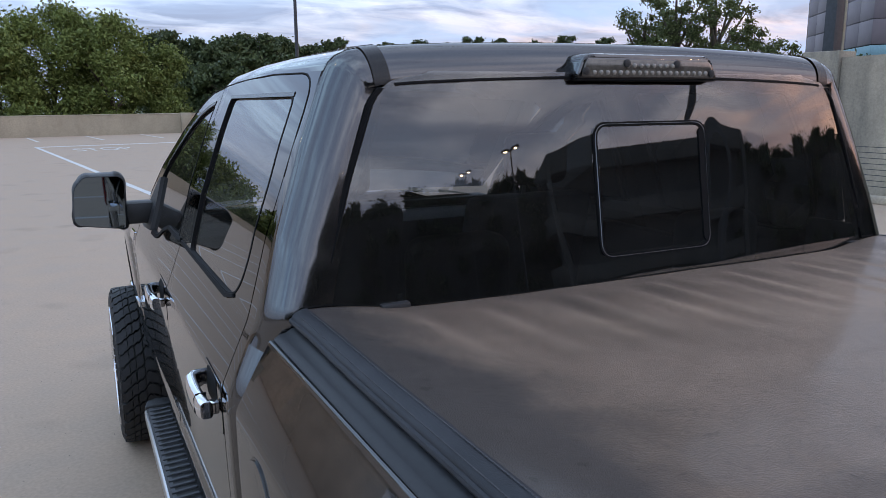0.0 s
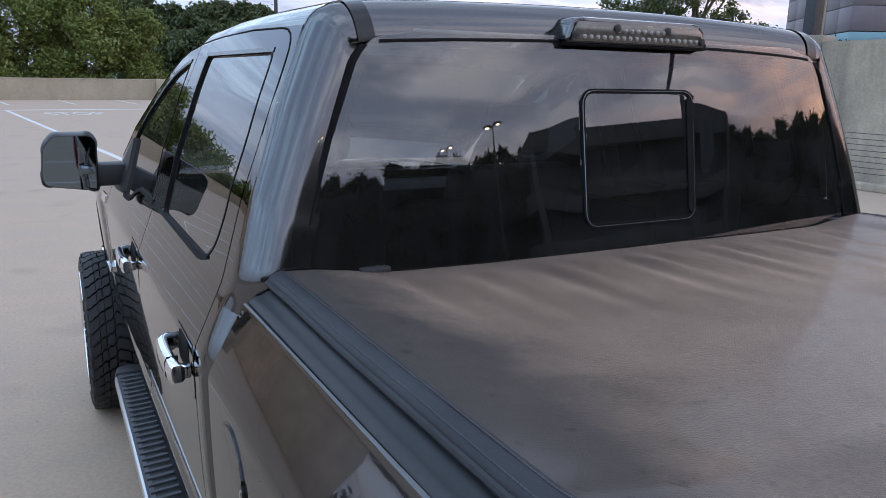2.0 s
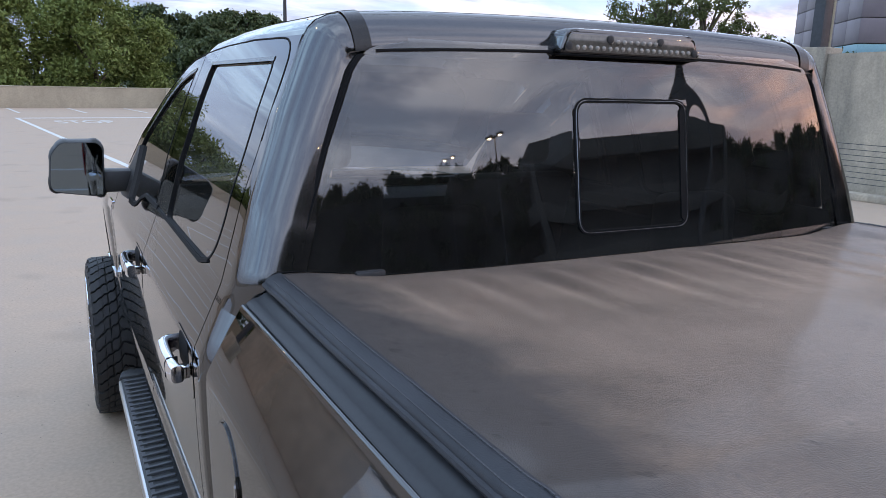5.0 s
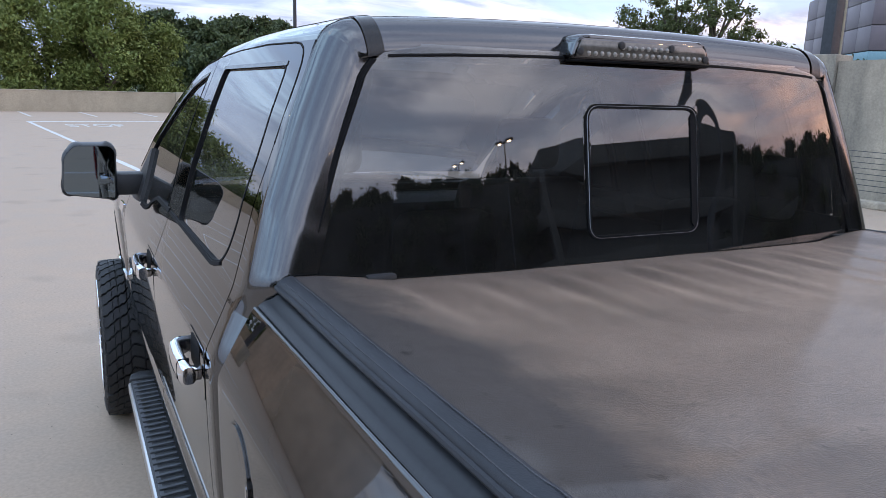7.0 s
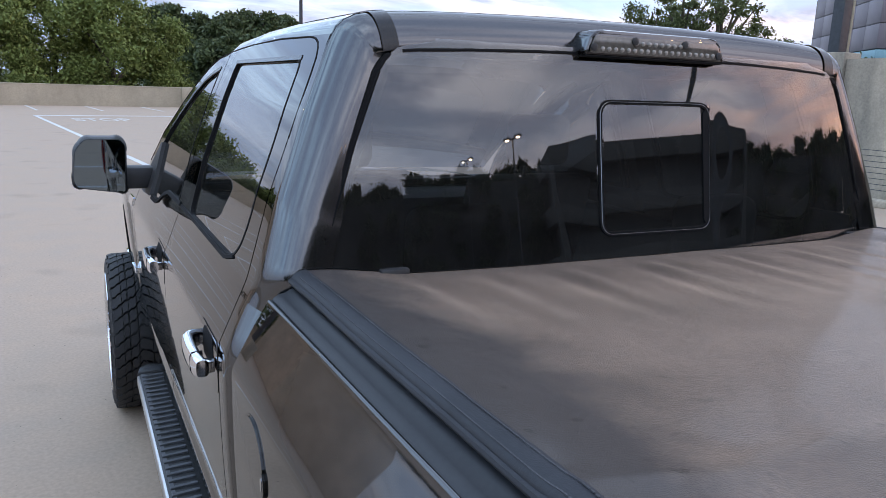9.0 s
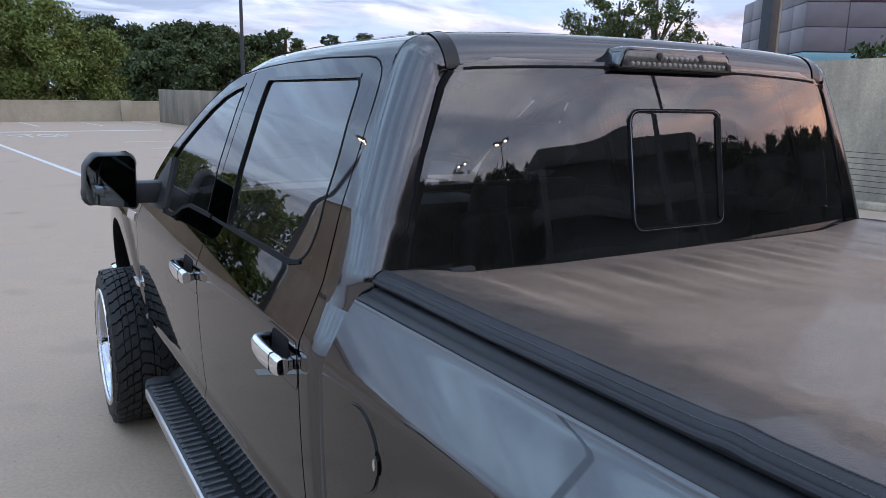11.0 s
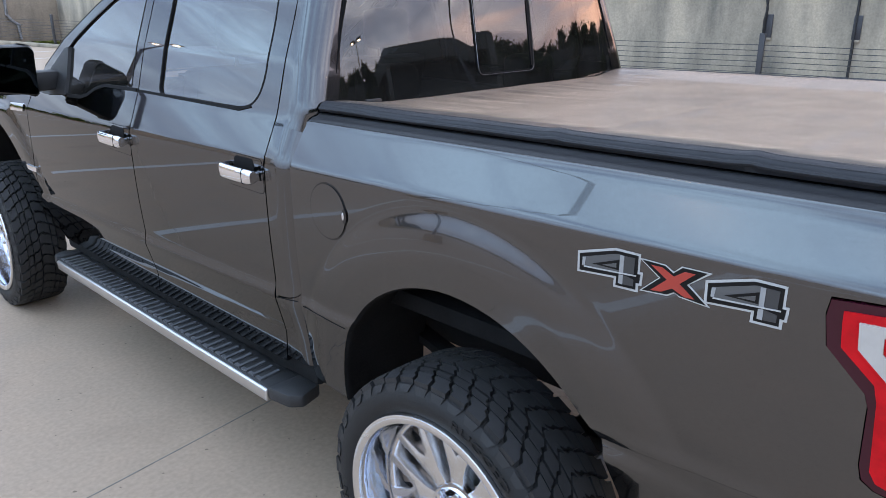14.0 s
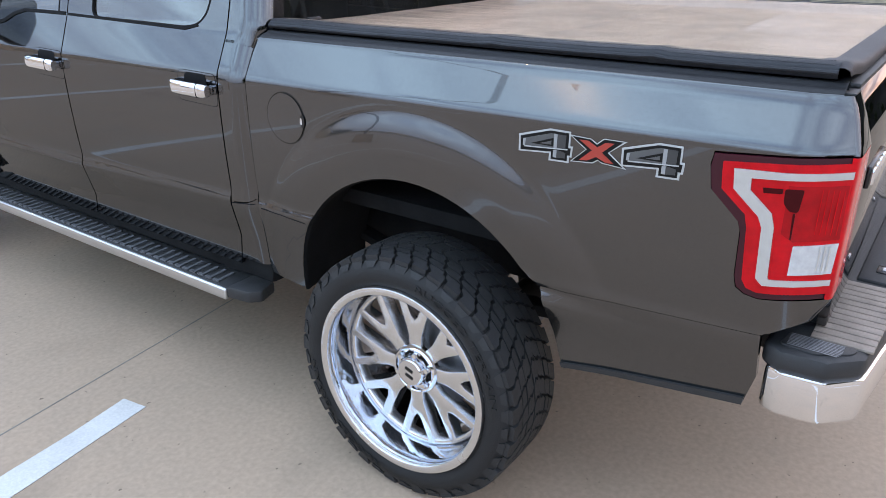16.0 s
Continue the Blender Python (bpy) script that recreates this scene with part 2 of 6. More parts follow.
def clean_hem_dark_cab(m):
    """Less dust lies near the left hem, with a ragged border; the cab's dark reflection is painted in beside the cab.
    """
    n, l = m.node_tree.nodes, m.node_tree.links
    b = n["Principled BSDF"]
    dusty = b.inputs["Base Color"].links[0].from_socket
    tc = n.new("ShaderNodeTexCoord")
    xyz = n.new("ShaderNodeSeparateXYZ")
    l.new(tc.outputs["Object"], xyz.inputs[0])
    rag = n.new("ShaderNodeTexNoise")
    rag.inputs["Scale"].default_value, rag.inputs["Detail"].default_value, rag.inputs["Roughness"].default_value = 5.0, 8, 0.65
    l.new(tc.outputs["Object"], rag.inputs["Vector"])

    def calc(op, a, c):
        k = n.new("ShaderNodeMath")
        k.operation = op
        for q, v in enumerate((a, c)):
            if isinstance(v, (int, float)):
                k.inputs[q].default_value = v
            else:
                l.new(v, k.inputs[q])
        return k.outputs[0]
    wobble = calc("MULTIPLY", calc("SUBTRACT", rag.outputs["Fac"], 0.5), 0.26)
    # the wiped patch along the hem is widest a hand's width behind the cab corner
    q = calc("DIVIDE", calc("SUBTRACT", xyz.outputs["Y"], 0.16), 0.36)
    wiped = calc("MULTIPLY", calc("MAXIMUM", calc("SUBTRACT", 1.0, calc("MULTIPLY", q, q)), 0.0), 0.07)
    from_left = calc("SUBTRACT", calc("ADD", calc("ADD", xyz.outputs["X"], 0.75), wobble), wiped)
    # towards the cab the colour darkens in place of its mirror image
    from_cab = calc("ADD", calc("SUBTRACT", 0.60, xyz.outputs["Y"]), wobble)
    a = n.new("ShaderNodeMapRange")
    a.inputs["From Min"].default_value, a.inputs["From Max"].default_value = -0.05, 0.09
    l.new(from_left, a.inputs["Value"])
    c = n.new("ShaderNodeMapRange")
    c.inputs["From Min"].default_value, c.inputs["From Max"].default_value = -0.42, 0.20
    l.new(from_cab, c.inputs["Value"])
    both = calc("MULTIPLY", a.outputs[0], c.outputs[0])
    mix = n.new("ShaderNodeMix")
    mix.data_type = "RGBA"
    mix.inputs["A"].default_value = (0.046, 0.040, 0.040, 1)
    l.new(both, mix.inputs["Factor"])
    l.new(dusty, mix.inputs["B"])
    grit = n.new("ShaderNodeTexNoise")
    grit.inputs["Scale"].default_value, grit.inputs["Detail"].default_value = 46, 2
    l.new(tc.outputs["Object"], grit.inputs["Vector"])
    spots = n.new("ShaderNodeMapRange")
    spots.inputs["From Min"].default_value, spots.inputs["From Max"].default_value = 0.66, 0.71
    spots.inputs["To Min"].default_value, spots.inputs["To Max"].default_value = 1.0, 0.35
    l.new(grit.outputs["Fac"], spots.inputs["Value"])
    dot = n.new("ShaderNodeMix")
    dot.data_type, dot.blend_type = "RGBA", "MULTIPLY"
    dot.inputs["Factor"].default_value = 1
    l.new(mix.outputs["Result"], dot.inputs["A"])
    l.new(spots.outputs[0], dot.inputs["B"])
    l.new(dot.outputs["Result"], b.inputs["Base Color"])
    # the dust glows at a flat angle, patchily, not at the wiped hem or in the painted cab reflection
    patch = n.new("ShaderNodeMapRange")
    patch.inputs["From Min"].default_value, patch.inputs["From Max"].default_value = 0.30, 0.65
    patch.inputs["To Min"].default_value, patch.inputs["To Max"].default_value = 0.60, 0.95
    l.new(rag.outputs["Fac"], patch.inputs["Value"])
    l.new(calc("MULTIPLY", both, patch.outputs[0]), b.inputs["Sheen Weight"])


clean_hem_dark_cab(VINYL)
# warm tints put the peach of the mirrored sky into the vinyl's sheen
for name, value in (("Sheen Roughness", 0.34), ("Coat Weight", 0.42), ("Coat Roughness", 0.15), ("Coat IOR", 1.34), ("Coat Tint", (1.0, 0.86, 0.76, 1))):
    VINYL.node_tree.nodes["Principled BSDF"].inputs[name].default_value = value
VINYL.node_tree.nodes["Principled BSDF"].inputs["Sheen Tint"].default_value = (1.0, 0.66, 0.49, 1)
VINYL.node_tree.nodes["Principled BSDF"].inputs["Specular Tint"].default_value = (1.0, 0.80, 0.66, 1)
def add_specks(m, scale, low, high, dark):
    """Small dark specks and grit strewn over a surface."""
    n, l = m.node_tree.nodes, m.node_tree.links
    b = n["Principled BSDF"]
    under = b.inputs["Base Color"].links[0].from_socket
    tc = n.new("ShaderNodeTexCoord")
    grit = n.new("ShaderNodeTexNoise")
    grit.inputs["Scale"].default_value, grit.inputs["Detail"].default_value = scale, 2
    l.new(tc.outputs["Object"], grit.inputs["Vector"])
    spots = n.new("ShaderNodeMapRange")
    spots.inputs["From Min"].default_value, spots.inputs["From Max"].default_value = low, high
    spots.inputs["To Min"].default_value, spots.inputs["To Max"].default_value = 1.0, dark
    l.new(grit.outputs["Fac"], spots.inputs["Value"])
    dot = n.new("ShaderNodeMix")
    dot.data_type, dot.blend_type = "RGBA", "MULTIPLY"
    dot.inputs["Factor"].default_value = 1
    l.new(under, dot.inputs["A"])
    l.new(spots.outputs[0], dot.inputs["B"])
    l.new(dot.outputs["Result"], b.inputs["Base Color"])


TREADPAD = material("grey_tread_plastic", (0.088, 0.095, 0.104), rough=0.55, vary=0.2, scale=20)
STRIP = material("blue_black_vinyl_edge", (0.022, 0.024, 0.029), spec=0.35, rough=0.55, vary=0.25, scale=9, bump=0.2, bump_scale=500, fine=0.12)
DUSTYPAD = material("dusty_step_plastic", (0.30, 0.225, 0.190), rough=0.6, vary=0.25, scale=14, fine=0.15, bump=0.15, bump_scale=400)
THREAD = material("dark_thread", (0.060, 0.062, 0.068), rough=0.8, vary=0.2, scale=50)
REDLENS = material("red_lens", (0.80, 0.008, 0.013), rough=0.14, vary=0.2, scale=22, spec=0.18, coat=0.15)
DEEPLENS = material("deep_red_lens", (0.56, 0.005, 0.009), rough=0.12, spec=0.2, coat=0.15, vary=0.25, scale=30)
DARKLENS = material("smoked_red_lens", (0.060, 0.006, 0.013), rough=0.1, spec=0.3, coat=0.15, vary=0.1)
SHADELENS = material("dark_bulb_shade", (0.075, 0.004, 0.005), rough=0.4, spec=0.1, vary=0.2, scale=40)
WHITELENS = material("white_lens", (0.47, 0.42, 0.39), rough=0.2, coat=1.0, vary=0.06, scale=30)
CLEARLENS = material("reverse_lens", (0.60, 0.63, 0.66), rough=0.14, metal=0.4, coat=1.0, vary=0.15, scale=45)
LED = material("clear_led_cover", (0.115, 0.095, 0.080), rough=0.22, coat=1.0, vary=0.45, scale=45)
DIODE = material("clear_diode", (0.27, 0.23, 0.195), rough=0.12, coat=1.0, vary=0.3, scale=60)
WHITEVINYL = material("white_decal", (0.43, 0.42, 0.41), rough=0.35, vary=0.05)
BLACKVINYL = material("black_decal", (0.007, 0.007, 0.0075), rough=0.4, spec=0.2, vary=0.1)
GREYVINYL = material("grey_decal", (0.30, 0.30, 0.30), rough=0.35, vary=0.1)
LIGHTVINYL = material("light_grey_decal", (0.09, 0.09, 0.09), rough=0.35, vary=0.1)
DIMVINYL = material("dim_grey_decal", (0.045, 0.045, 0.046), rough=0.35, vary=0.1)
REDVINYL = material("red_decal", (0.55, 0.045, 0.03), rough=0.35, vary=0.1)
SEAT = material("seat_cloth", (0.03, 0.03, 0.033), rough=0.85, vary=0.2, scale=30)
GLASS_DARK = glass_material("privacy_glass", (0.21, 0.225, 0.24), 1.6, film=0.13)
GLASS_REAR = glass_material("privacy_rear_glass", (0.36, 0.39, 0.41), 2.2)
GLASS_FRONT = glass_material("tinted_glass", (0.05, 0.055, 0.06), 1.6, film=0.13)
GLASS_CLEAR = glass_material("windscreen_glass", (0.7, 0.75, 0.75), 1.5)
MIRROR = material("mirror_glass", (0.16, 0.21, 0.235), rough=0.02, metal=1.0)
DECK = material("deck_concrete", (0.470, 0.303, 0.221), rough=0.78, vary=0.06, scale=2.2, tint=(0.445, 0.296, 0.218), bump=0.05, bump_scale=260, fine=0.09, rough_vary=0.1)
CONCRETE = material("weathered_concrete", (0.47, 0.355, 0.268), rough=0.9, vary=0.46, scale=1.3, tint=(0.33, 0.285, 0.235), bump=0.3, bump_scale=40, fine=0.12, streak=(1, 1, 0.25))
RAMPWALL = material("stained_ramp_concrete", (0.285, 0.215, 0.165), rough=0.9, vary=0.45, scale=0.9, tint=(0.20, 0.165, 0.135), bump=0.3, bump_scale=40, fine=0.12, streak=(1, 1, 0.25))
add_specks(DECK, 34, 0.71, 0.76, 0.45)
add_specks(DECK, 1.3, 0.60, 0.78, 0.80)
add_specks(VINYL, 120, 0.70, 0.74, 0.5)
# set near black so that the wall mirrors about as dark as the trees
DARKWALL = material("near_black_concrete", (0.050, 0.042, 0.038), rough=0.9, vary=0.4, scale=0.35, tint=(0.030, 0.027, 0.026), fine=0.12)
TOWERWALL = material("buff_render", (0.66, 0.53, 0.42), rough=0.9, vary=0.2, scale=0.7, tint=(0.55, 0.45, 0.36), fine=0.1)
PARAPET = material("parapet_concrete", (0.43, 0.35, 0.262), rough=0.88, vary=0.2, scale=0.9, bump=0.2, bump_scale=50, fine=0.1, streak=(1, 1, 0.4))
LINE = material("road_paint", (0.60, 0.59, 0.58), rough=0.65, vary=0.10, scale=5, fine=0.08, bump=0.12, bump_scale=180)
FAINT = material("worn_road_paint", (0.58, 0.56, 0.53), rough=0.75, vary=0.2, scale=6, fine=0.1)
JOINT = material("joint_sealant", (0.22, 0.20, 0.175), rough=0.9, vary=0.3, scale=9)
STEEL = material("galvanised_steel", (0.33, 0.34, 0.36), rough=0.45, metal=0.8, vary=0.2, scale=9)
POLE = material("lamp_pole_paint", (0.060, 0.060, 0.066), rough=0.5, metal=0.3, vary=0.2, scale=5)
PANEL = material("purple_brown_cladding", (0.225, 0.165, 0.175), rough=0.55, vary=0.12, scale=0.8)
PANELRED = material("dark_red_cladding", (0.125, 0.050, 0.060), rough=0.55, vary=0.12, scale=0.8)
TEAL = material("teal_band", (0.16, 0.42, 0.47), rough=0.5, vary=0.1)
# facade colours hold the shade of the side turned away from the sunset
BACKLITCONCRETE = material("backlit_facade_concrete", (0.085, 0.076, 0.072), rough=0.85, vary=0.25, scale=0.5)
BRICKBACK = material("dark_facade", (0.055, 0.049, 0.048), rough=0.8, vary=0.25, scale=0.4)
GRASS = material("far_ground", (0.07, 0.085, 0.04), rough=0.95, vary=0.3, scale=0.05)
BARK = material("bark", (0.10, 0.075, 0.055), rough=0.95, vary=0.35, scale=4, bump=0.6, bump_scale=18, streak=(1, 1, 0.2))


def leaf_material(name, dark, light):
    m = material(name, light, rough=0.6)
    n, l = m.node_tree.nodes, m.node_tree.links
    b = n["Principled BSDF"]
    geo = n.new("ShaderNodeNewGeometry")
    ramp = n.new("ShaderNodeValToRGB")
    ramp.color_ramp.elements[0].color, ramp.color_ramp.elements[1].color = (*dark, 1), (*light, 1)
    l.new(geo.outputs["Random Per Island"], ramp.inputs[0])
    l.new(ramp.outputs[0], b.inputs["Base Color"])
    b.inputs["Specular IOR Level"].default_value = 0.25
    return m


LEAF = leaf_material("broad_leaves", (0.105, 0.145, 0.038), (0.190, 0.238, 0.070))
NEEDLE = leaf_material("pine_needles", (0.036, 0.060, 0.026), (0.088, 0.122, 0.048))
# backlit shade of the trees behind the truck is put into this leaf colour
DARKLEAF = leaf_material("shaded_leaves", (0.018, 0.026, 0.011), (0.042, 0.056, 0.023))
OLIVELEAF = leaf_material("olive_leaves", (0.065, 0.090, 0.034), (0.125, 0.155, 0.058))
YELLOWLEAF = leaf_material("light_leaves", (0.07, 0.10, 0.02), (0.17, 0.20, 0.05))
LAMPGLOW = bpy.data.materials.new("lit_lamp")
LAMPGLOW.use_nodes = True
LAMPGLOW.node_tree.nodes["Principled BSDF"].inputs["Emission Color"].default_value = (1.0, 0.86, 0.62, 1)
LAMPGLOW.node_tree.nodes["Principled BSDF"].inputs["Emission Strength"].default_value = 60

# ---- mesh tools ----
def part(name, bm, mat, parent=None, label="", sharp=32, smooth=True):
    """Links a bmesh as one mesh object, under a thing or a part."""
    me = bpy.data.meshes.new(name)
    bm.to_mesh(me)
    bm.free()
    me.materials.append(mat)
    if smooth:
        me.polygons.foreach_set("use_smooth", [True] * len(me.polygons))
        me.set_sharp_from_angle(angle=radians(sharp))
    ob = new(name, me)
    ob.parent = parent
    if label:
        tagged(ob, label)
    return ob


def share(ob, name, parent, m):
    """Another object on the same mesh."""
    o = new(name, ob.data)
    o.parent, o.matrix_local = parent, m
    return o


def thing(name, label, category, group="", at=(0, 0, 0)):
    ob = new(name)
    ob.location = at
    ob.empty_display_size = 0.2
    return tagged(ob, label, category, group)


def box(bm, lo, hi, bevel=0.0, segs=2):
    lo, hi = Vector(lo), Vector(hi)
    made = bmesh.ops.create_cube(bm, size=1, matrix=Matrix.Translation((lo + hi) / 2) @ Matrix.Diagonal((*(hi - lo), 1)))
    if bevel:
        edges = list({e for v in made["verts"] for e in v.link_edges})
        bmesh.ops.bevel(bm, geom=edges, offset=bevel, segments=segs, affect="EDGES", profile=0.5)
    return bm


def prism(bm, poly, axis, lo, hi, bevel=0.0):
    """A polygon, given in the two axes other than axis, drawn out from lo to hi along axis."""
    def place(a, b, c):
        return {"x": (c, a, b), "y": (a, c, b), "z": (a, b, c)}[axis]
    one = [bm.verts.new(place(a, b, lo)) for a, b in poly]
    two = [bm.verts.new(place(a, b, hi)) for a, b in poly]
    k = len(poly)
    faces = [bm.faces.new(one), bm.faces.new(two[::-1])]
    faces += [bm.faces.new((one[(i + 1) % k], one[i], two[i], two[(i + 1) % k])) for i in range(k)]
    bmesh.ops.recalc_face_normals(bm, faces=faces)
    if bevel:
        bmesh.ops.bevel(bm, geom=list({e for f in faces for e in f.edges}), offset=bevel, segments=2, affect="EDGES", profile=0.5)
    return bm


def tube(bm, points, radius, sides=8, closed_ends=True):
    """A round bar along points; radius may be a list."""
    pts = [Vector(p) for p in points]
    rads = radius if isinstance(radius, (list, tuple)) else [radius] * len(pts)
    rings = []
    for i, p in enumerate(pts):
        d = (pts[min(i + 1, len(pts) - 1)] - pts[max(i - 1, 0)]).normalized()
        side = d.cross(Vector((0, 0, 1)))
        if side.length < 1e-3:
            side = Vector((1, 0, 0))
        side.normalize()
        other = d.cross(side)
        rings.append([bm.verts.new(p + rads[i] * (math.cos(a) * side + math.sin(a) * other)) for a in (2 * math.pi * j / sides for j in range(sides))])
    for a, b in zip(rings, rings[1:]):
        for j in range(sides):
            bm.faces.new((a[j], a[(j + 1) % sides], b[(j + 1) % sides], b[j]))
    if closed_ends:
        bm.faces.new(rings[0][::-1])
        bm.faces.new(rings[-1])
    return bm


def lathe(bm, profile, steps=64, closed=True):
    """Turns a profile of (x, radius) about the x axis."""
    rings = []
    for x, r in profile:
        rings.append([bm.verts.new((x, r * math.cos(2 * math.pi * j / steps), r * math.sin(2 * math.pi * j / steps))) for j in range(steps)])
    pairs = list(zip(rings, rings[1:]))
    for a, b in pairs:
        for j in range(steps):
            bm.faces.new((a[j], a[(j + 1) % steps], b[(j + 1) % steps], b[j]))
    if closed:
        for ring in (rings[0], rings[-1]):
            if ring is not None and len(set(ring)) > 2:
                bm.faces.new(ring)
    bmesh.ops.recalc_face_normals(bm, faces=bm.faces[:])
    return bm


def grid_mesh(rows):
    """A sheet through rows of points."""
    bm = bmesh.new()
    vs = [[bm.verts.new(p) for p in row] for row in rows]
    for a, b in zip(vs, vs[1:]):
        for i in range(len(a) - 1):
            bm.faces.new((a[i], a[i + 1], b[i + 1], b[i]))
    return bm


def smoothstep(t):
    t = min(1.0, max(0.0, t))
    return t * t * (3 - 2 * t)


def table(v, knots):
    if v <= knots[0][0]:
        return knots[0][1]
    for (a, p), (b, q) in zip(knots, knots[1:]):
        if v <= b:
            return p + (q - p) * (v - a) / (b - a)
    return knots[-1][1]


def rounded(poly, radius, steps=5):
    """The polygon with its corners rounded off."""
    out, k = [], len(poly)
    for i in range(k):
        p, a, b = Vector(poly[i]), Vector(poly[i - 1]), Vector(poly[(i + 1) % k])
        r = min(radius, (a - p).length * 0.45, (b - p).length * 0.45)
        s, e = p + (a - p).normalized() * r, p + (b - p).normalized() * r
        for j in range(steps + 1):
            t = j / steps
            q = s * (1 - t) ** 2 + p * 2 * t * (1 - t) + e * t * t
            out.append((q.x, q.y))
    return out


# the deck's grid stands turned against the truck: u to the right, v ahead
GRID = 8.1
GM = pose(0, 0, 0, 0, 0, GRID)


def g(u, v, z=0.0):
    return GM @ Vector((u, v, z))

# ---- the parking deck ----
def grid_part(name, bm, mat, label="", category="", kind="structure", parent=None, **more):
    ob = part(name, bm, mat, parent, **more)
    if parent is None:
        ob.matrix_world = GM.copy()
        tagged(ob, label, category, kind=kind)
    return ob


deck = grid_part("floor", box(bmesh.new(), (-70, -27, -0.35), (12.62, 43.2, 0)), DECK, "pale buff concrete parking deck with faint stains", "floor")
# unseen slab, added so that the tailgate mirrors pale floor instead of dark trees
grid_part("floor_mirrored", box(bmesh.new(), (12.62, -27, -0.35), (44, -5.6, -0.004)), DECK, "unseen pale concrete slab added to brighten the tailgate's reflection", "floor")
ground = part("ground", box(bmesh.new(), (-2500, -2500, -9.5), (2500, 2500, -9.0)), GRASS)
tagged(ground, "dark green ground below the parking deck", "ground", kind="structure")

# sawn joints in the slab
for k, (lo, hi) in enumerate((((-14, 1.640), (6, 1.646)), ((-14, -7.2), (12, -7.188)), ((-8.5, -20), (-8.488, 40)))):
    grid_part("slab_joint", box(bmesh.new(), (lo[0], lo[1], -0.01), (hi[0], hi[1], 0.0012)), JOINT, "thin dark sawn joint in the concrete deck", "joint")


def stripe(u0, v0, u1, v1, mat=LINE, label="white painted parking stripe on the concrete deck"):
    bm = bmesh.new()
    n = max(2, int(max(u1 - u0, v1 - v0) / 0.25))
    along_u = (u1 - u0) > (v1 - v0)
    rows = [[], []]
    for i in range(n + 1):
        t = i / n
        e0, e1 = random.uniform(-0.004, 0.004), random.uniform(-0.004, 0.004)
        if along_u:
            rows[0].append((u0 + (u1 - u0) * t, v0 + e0, 0.003))
            rows[1].append((u0 + (u1 - u0) * t, v1 + e1, 0.003))
        else:
            rows[0].append((u0 + e0, v0 + (v1 - v0) * t, 0.003))
            rows[1].append((u1 + e1, v0 + (v1 - v0) * t, 0.003))
    bm.free()
    bm = grid_mesh(rows)
    bmesh.ops.recalc_face_normals(bm, faces=bm.faces[:])
    ret = bmesh.ops.extrude_face_region(bm, geom=bm.faces[:])
    for v in [x for x in ret["geom"] if isinstance(x, bmesh.types.BMVert)]:
        v.co.z -= 0.002
    bmesh.ops.recalc_face_normals(bm, faces=bm.faces[:])
    ob = grid_part("parking_stripe", bm, mat, label, "road marking", smooth=False)
    tagged(ob, group="painted stripes")
    return ob


for k in range(-4, 9):
    v = 1.36 + 2.8 * k
    stripe(-6.5, v - 0.06, -1.16, v + 0.06)
stripe(2.27, 6.2, 2.40, 33.35)
stripe(2.27, 33.2, 9.6, 33.55)
for v in (26.3, 23.3):
    stripe(5.95, v - 0.06, 12.2, v + 0.06, FAINT, "worn white parking stripe on the concrete deck")
for u in (-8.6, -5.9, -3.2, -0.5, 2.9, 5.6, 8.3, 11.0):
    stripe(u - 0.06, 37.6, u + 0.06, 42.2, FAINT, "worn white parking stripe on the concrete deck")
for v in (-6.8, -4.0, -1.2, 1.6, 4.4, 7.2, 10.0, 12.8, 15.6, 18.4):
    stripe(-18.8, v - 0.06, -13.6, v + 0.06, LINE)

# STOP painted on the deck
word = new("stop_marking", bpy.data.curves.new("stop_marking", "FONT"))
word.data.body, word.data.size, word.data.align_x, word.data.align_y = "STOP", 1.0, "CENTER", "CENTER"
word.data.extrude = 0.001
word.data.materials.append(FAINT)
word.matrix_world = GM @ pose(4.3, 30.6, 0.004) @ Matrix.Diagonal((0.86, 2.4, 1, 1))
tagged(word, "white word STOP painted flat on the deck", "road marking", kind="structure")


# parapet along the far edge, and its two returns out of view
def parapet(u0, u1, v0, v1, height=1.07):
    bm = box(bmesh.new(), (u0, v0, 0), (u1, v1, height - 0.05))
    box(bm, (u0 - 0.02, v0 - 0.025, height - 0.05), (u1 + 0.02, v1 + 0.025, height), 0.012)
    return bm


for k, (a, b) in enumerate(((-70, -34.0), (-33.98, -12.0), (-11.98, 10.55), (11.1, 33.0))):
    grid_part("wall_north_%d" % k, parapet(a, b, 42.6, 42.85), PARAPET, "low buff concrete parapet along the deck edge", "parapet")
grid_part("wall_pier", box(bmesh.new(), (10.55, 42.42, 0), (11.1, 42.9, 1.09), 0.015), PARAPET, "short concrete pier in the parapet", "pier")
grid_part("wall_west", parapet(-30.25, -30.0, -27, 42.6), PARAPET, "low buff concrete parapet along the deck edge", "parapet")

# wall end that closes the ramp
bm = box(bmesh.new(), (12.1, 33.1, 0), (17.5, 33.4, 1.72), 0.02)
box(bm, (12.1, 33.4, 0), (12.4, 41.0, 1.72), 0.02)
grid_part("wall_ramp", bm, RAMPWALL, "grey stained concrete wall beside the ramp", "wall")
bm = bmesh.new()
tube(bm, [(13.2, 33.02, 1.72), (13.2, 33.02, 1.1), (13.35, 32.98, 0.85), (13.6, 32.98, 0.7), (13.6, 32.98, 0.1)], 0.07, 10)
grid_part("drain_pipe", bm, STEEL, "grey drain pipe on the concrete ramp wall", "pipe", kind="structure")

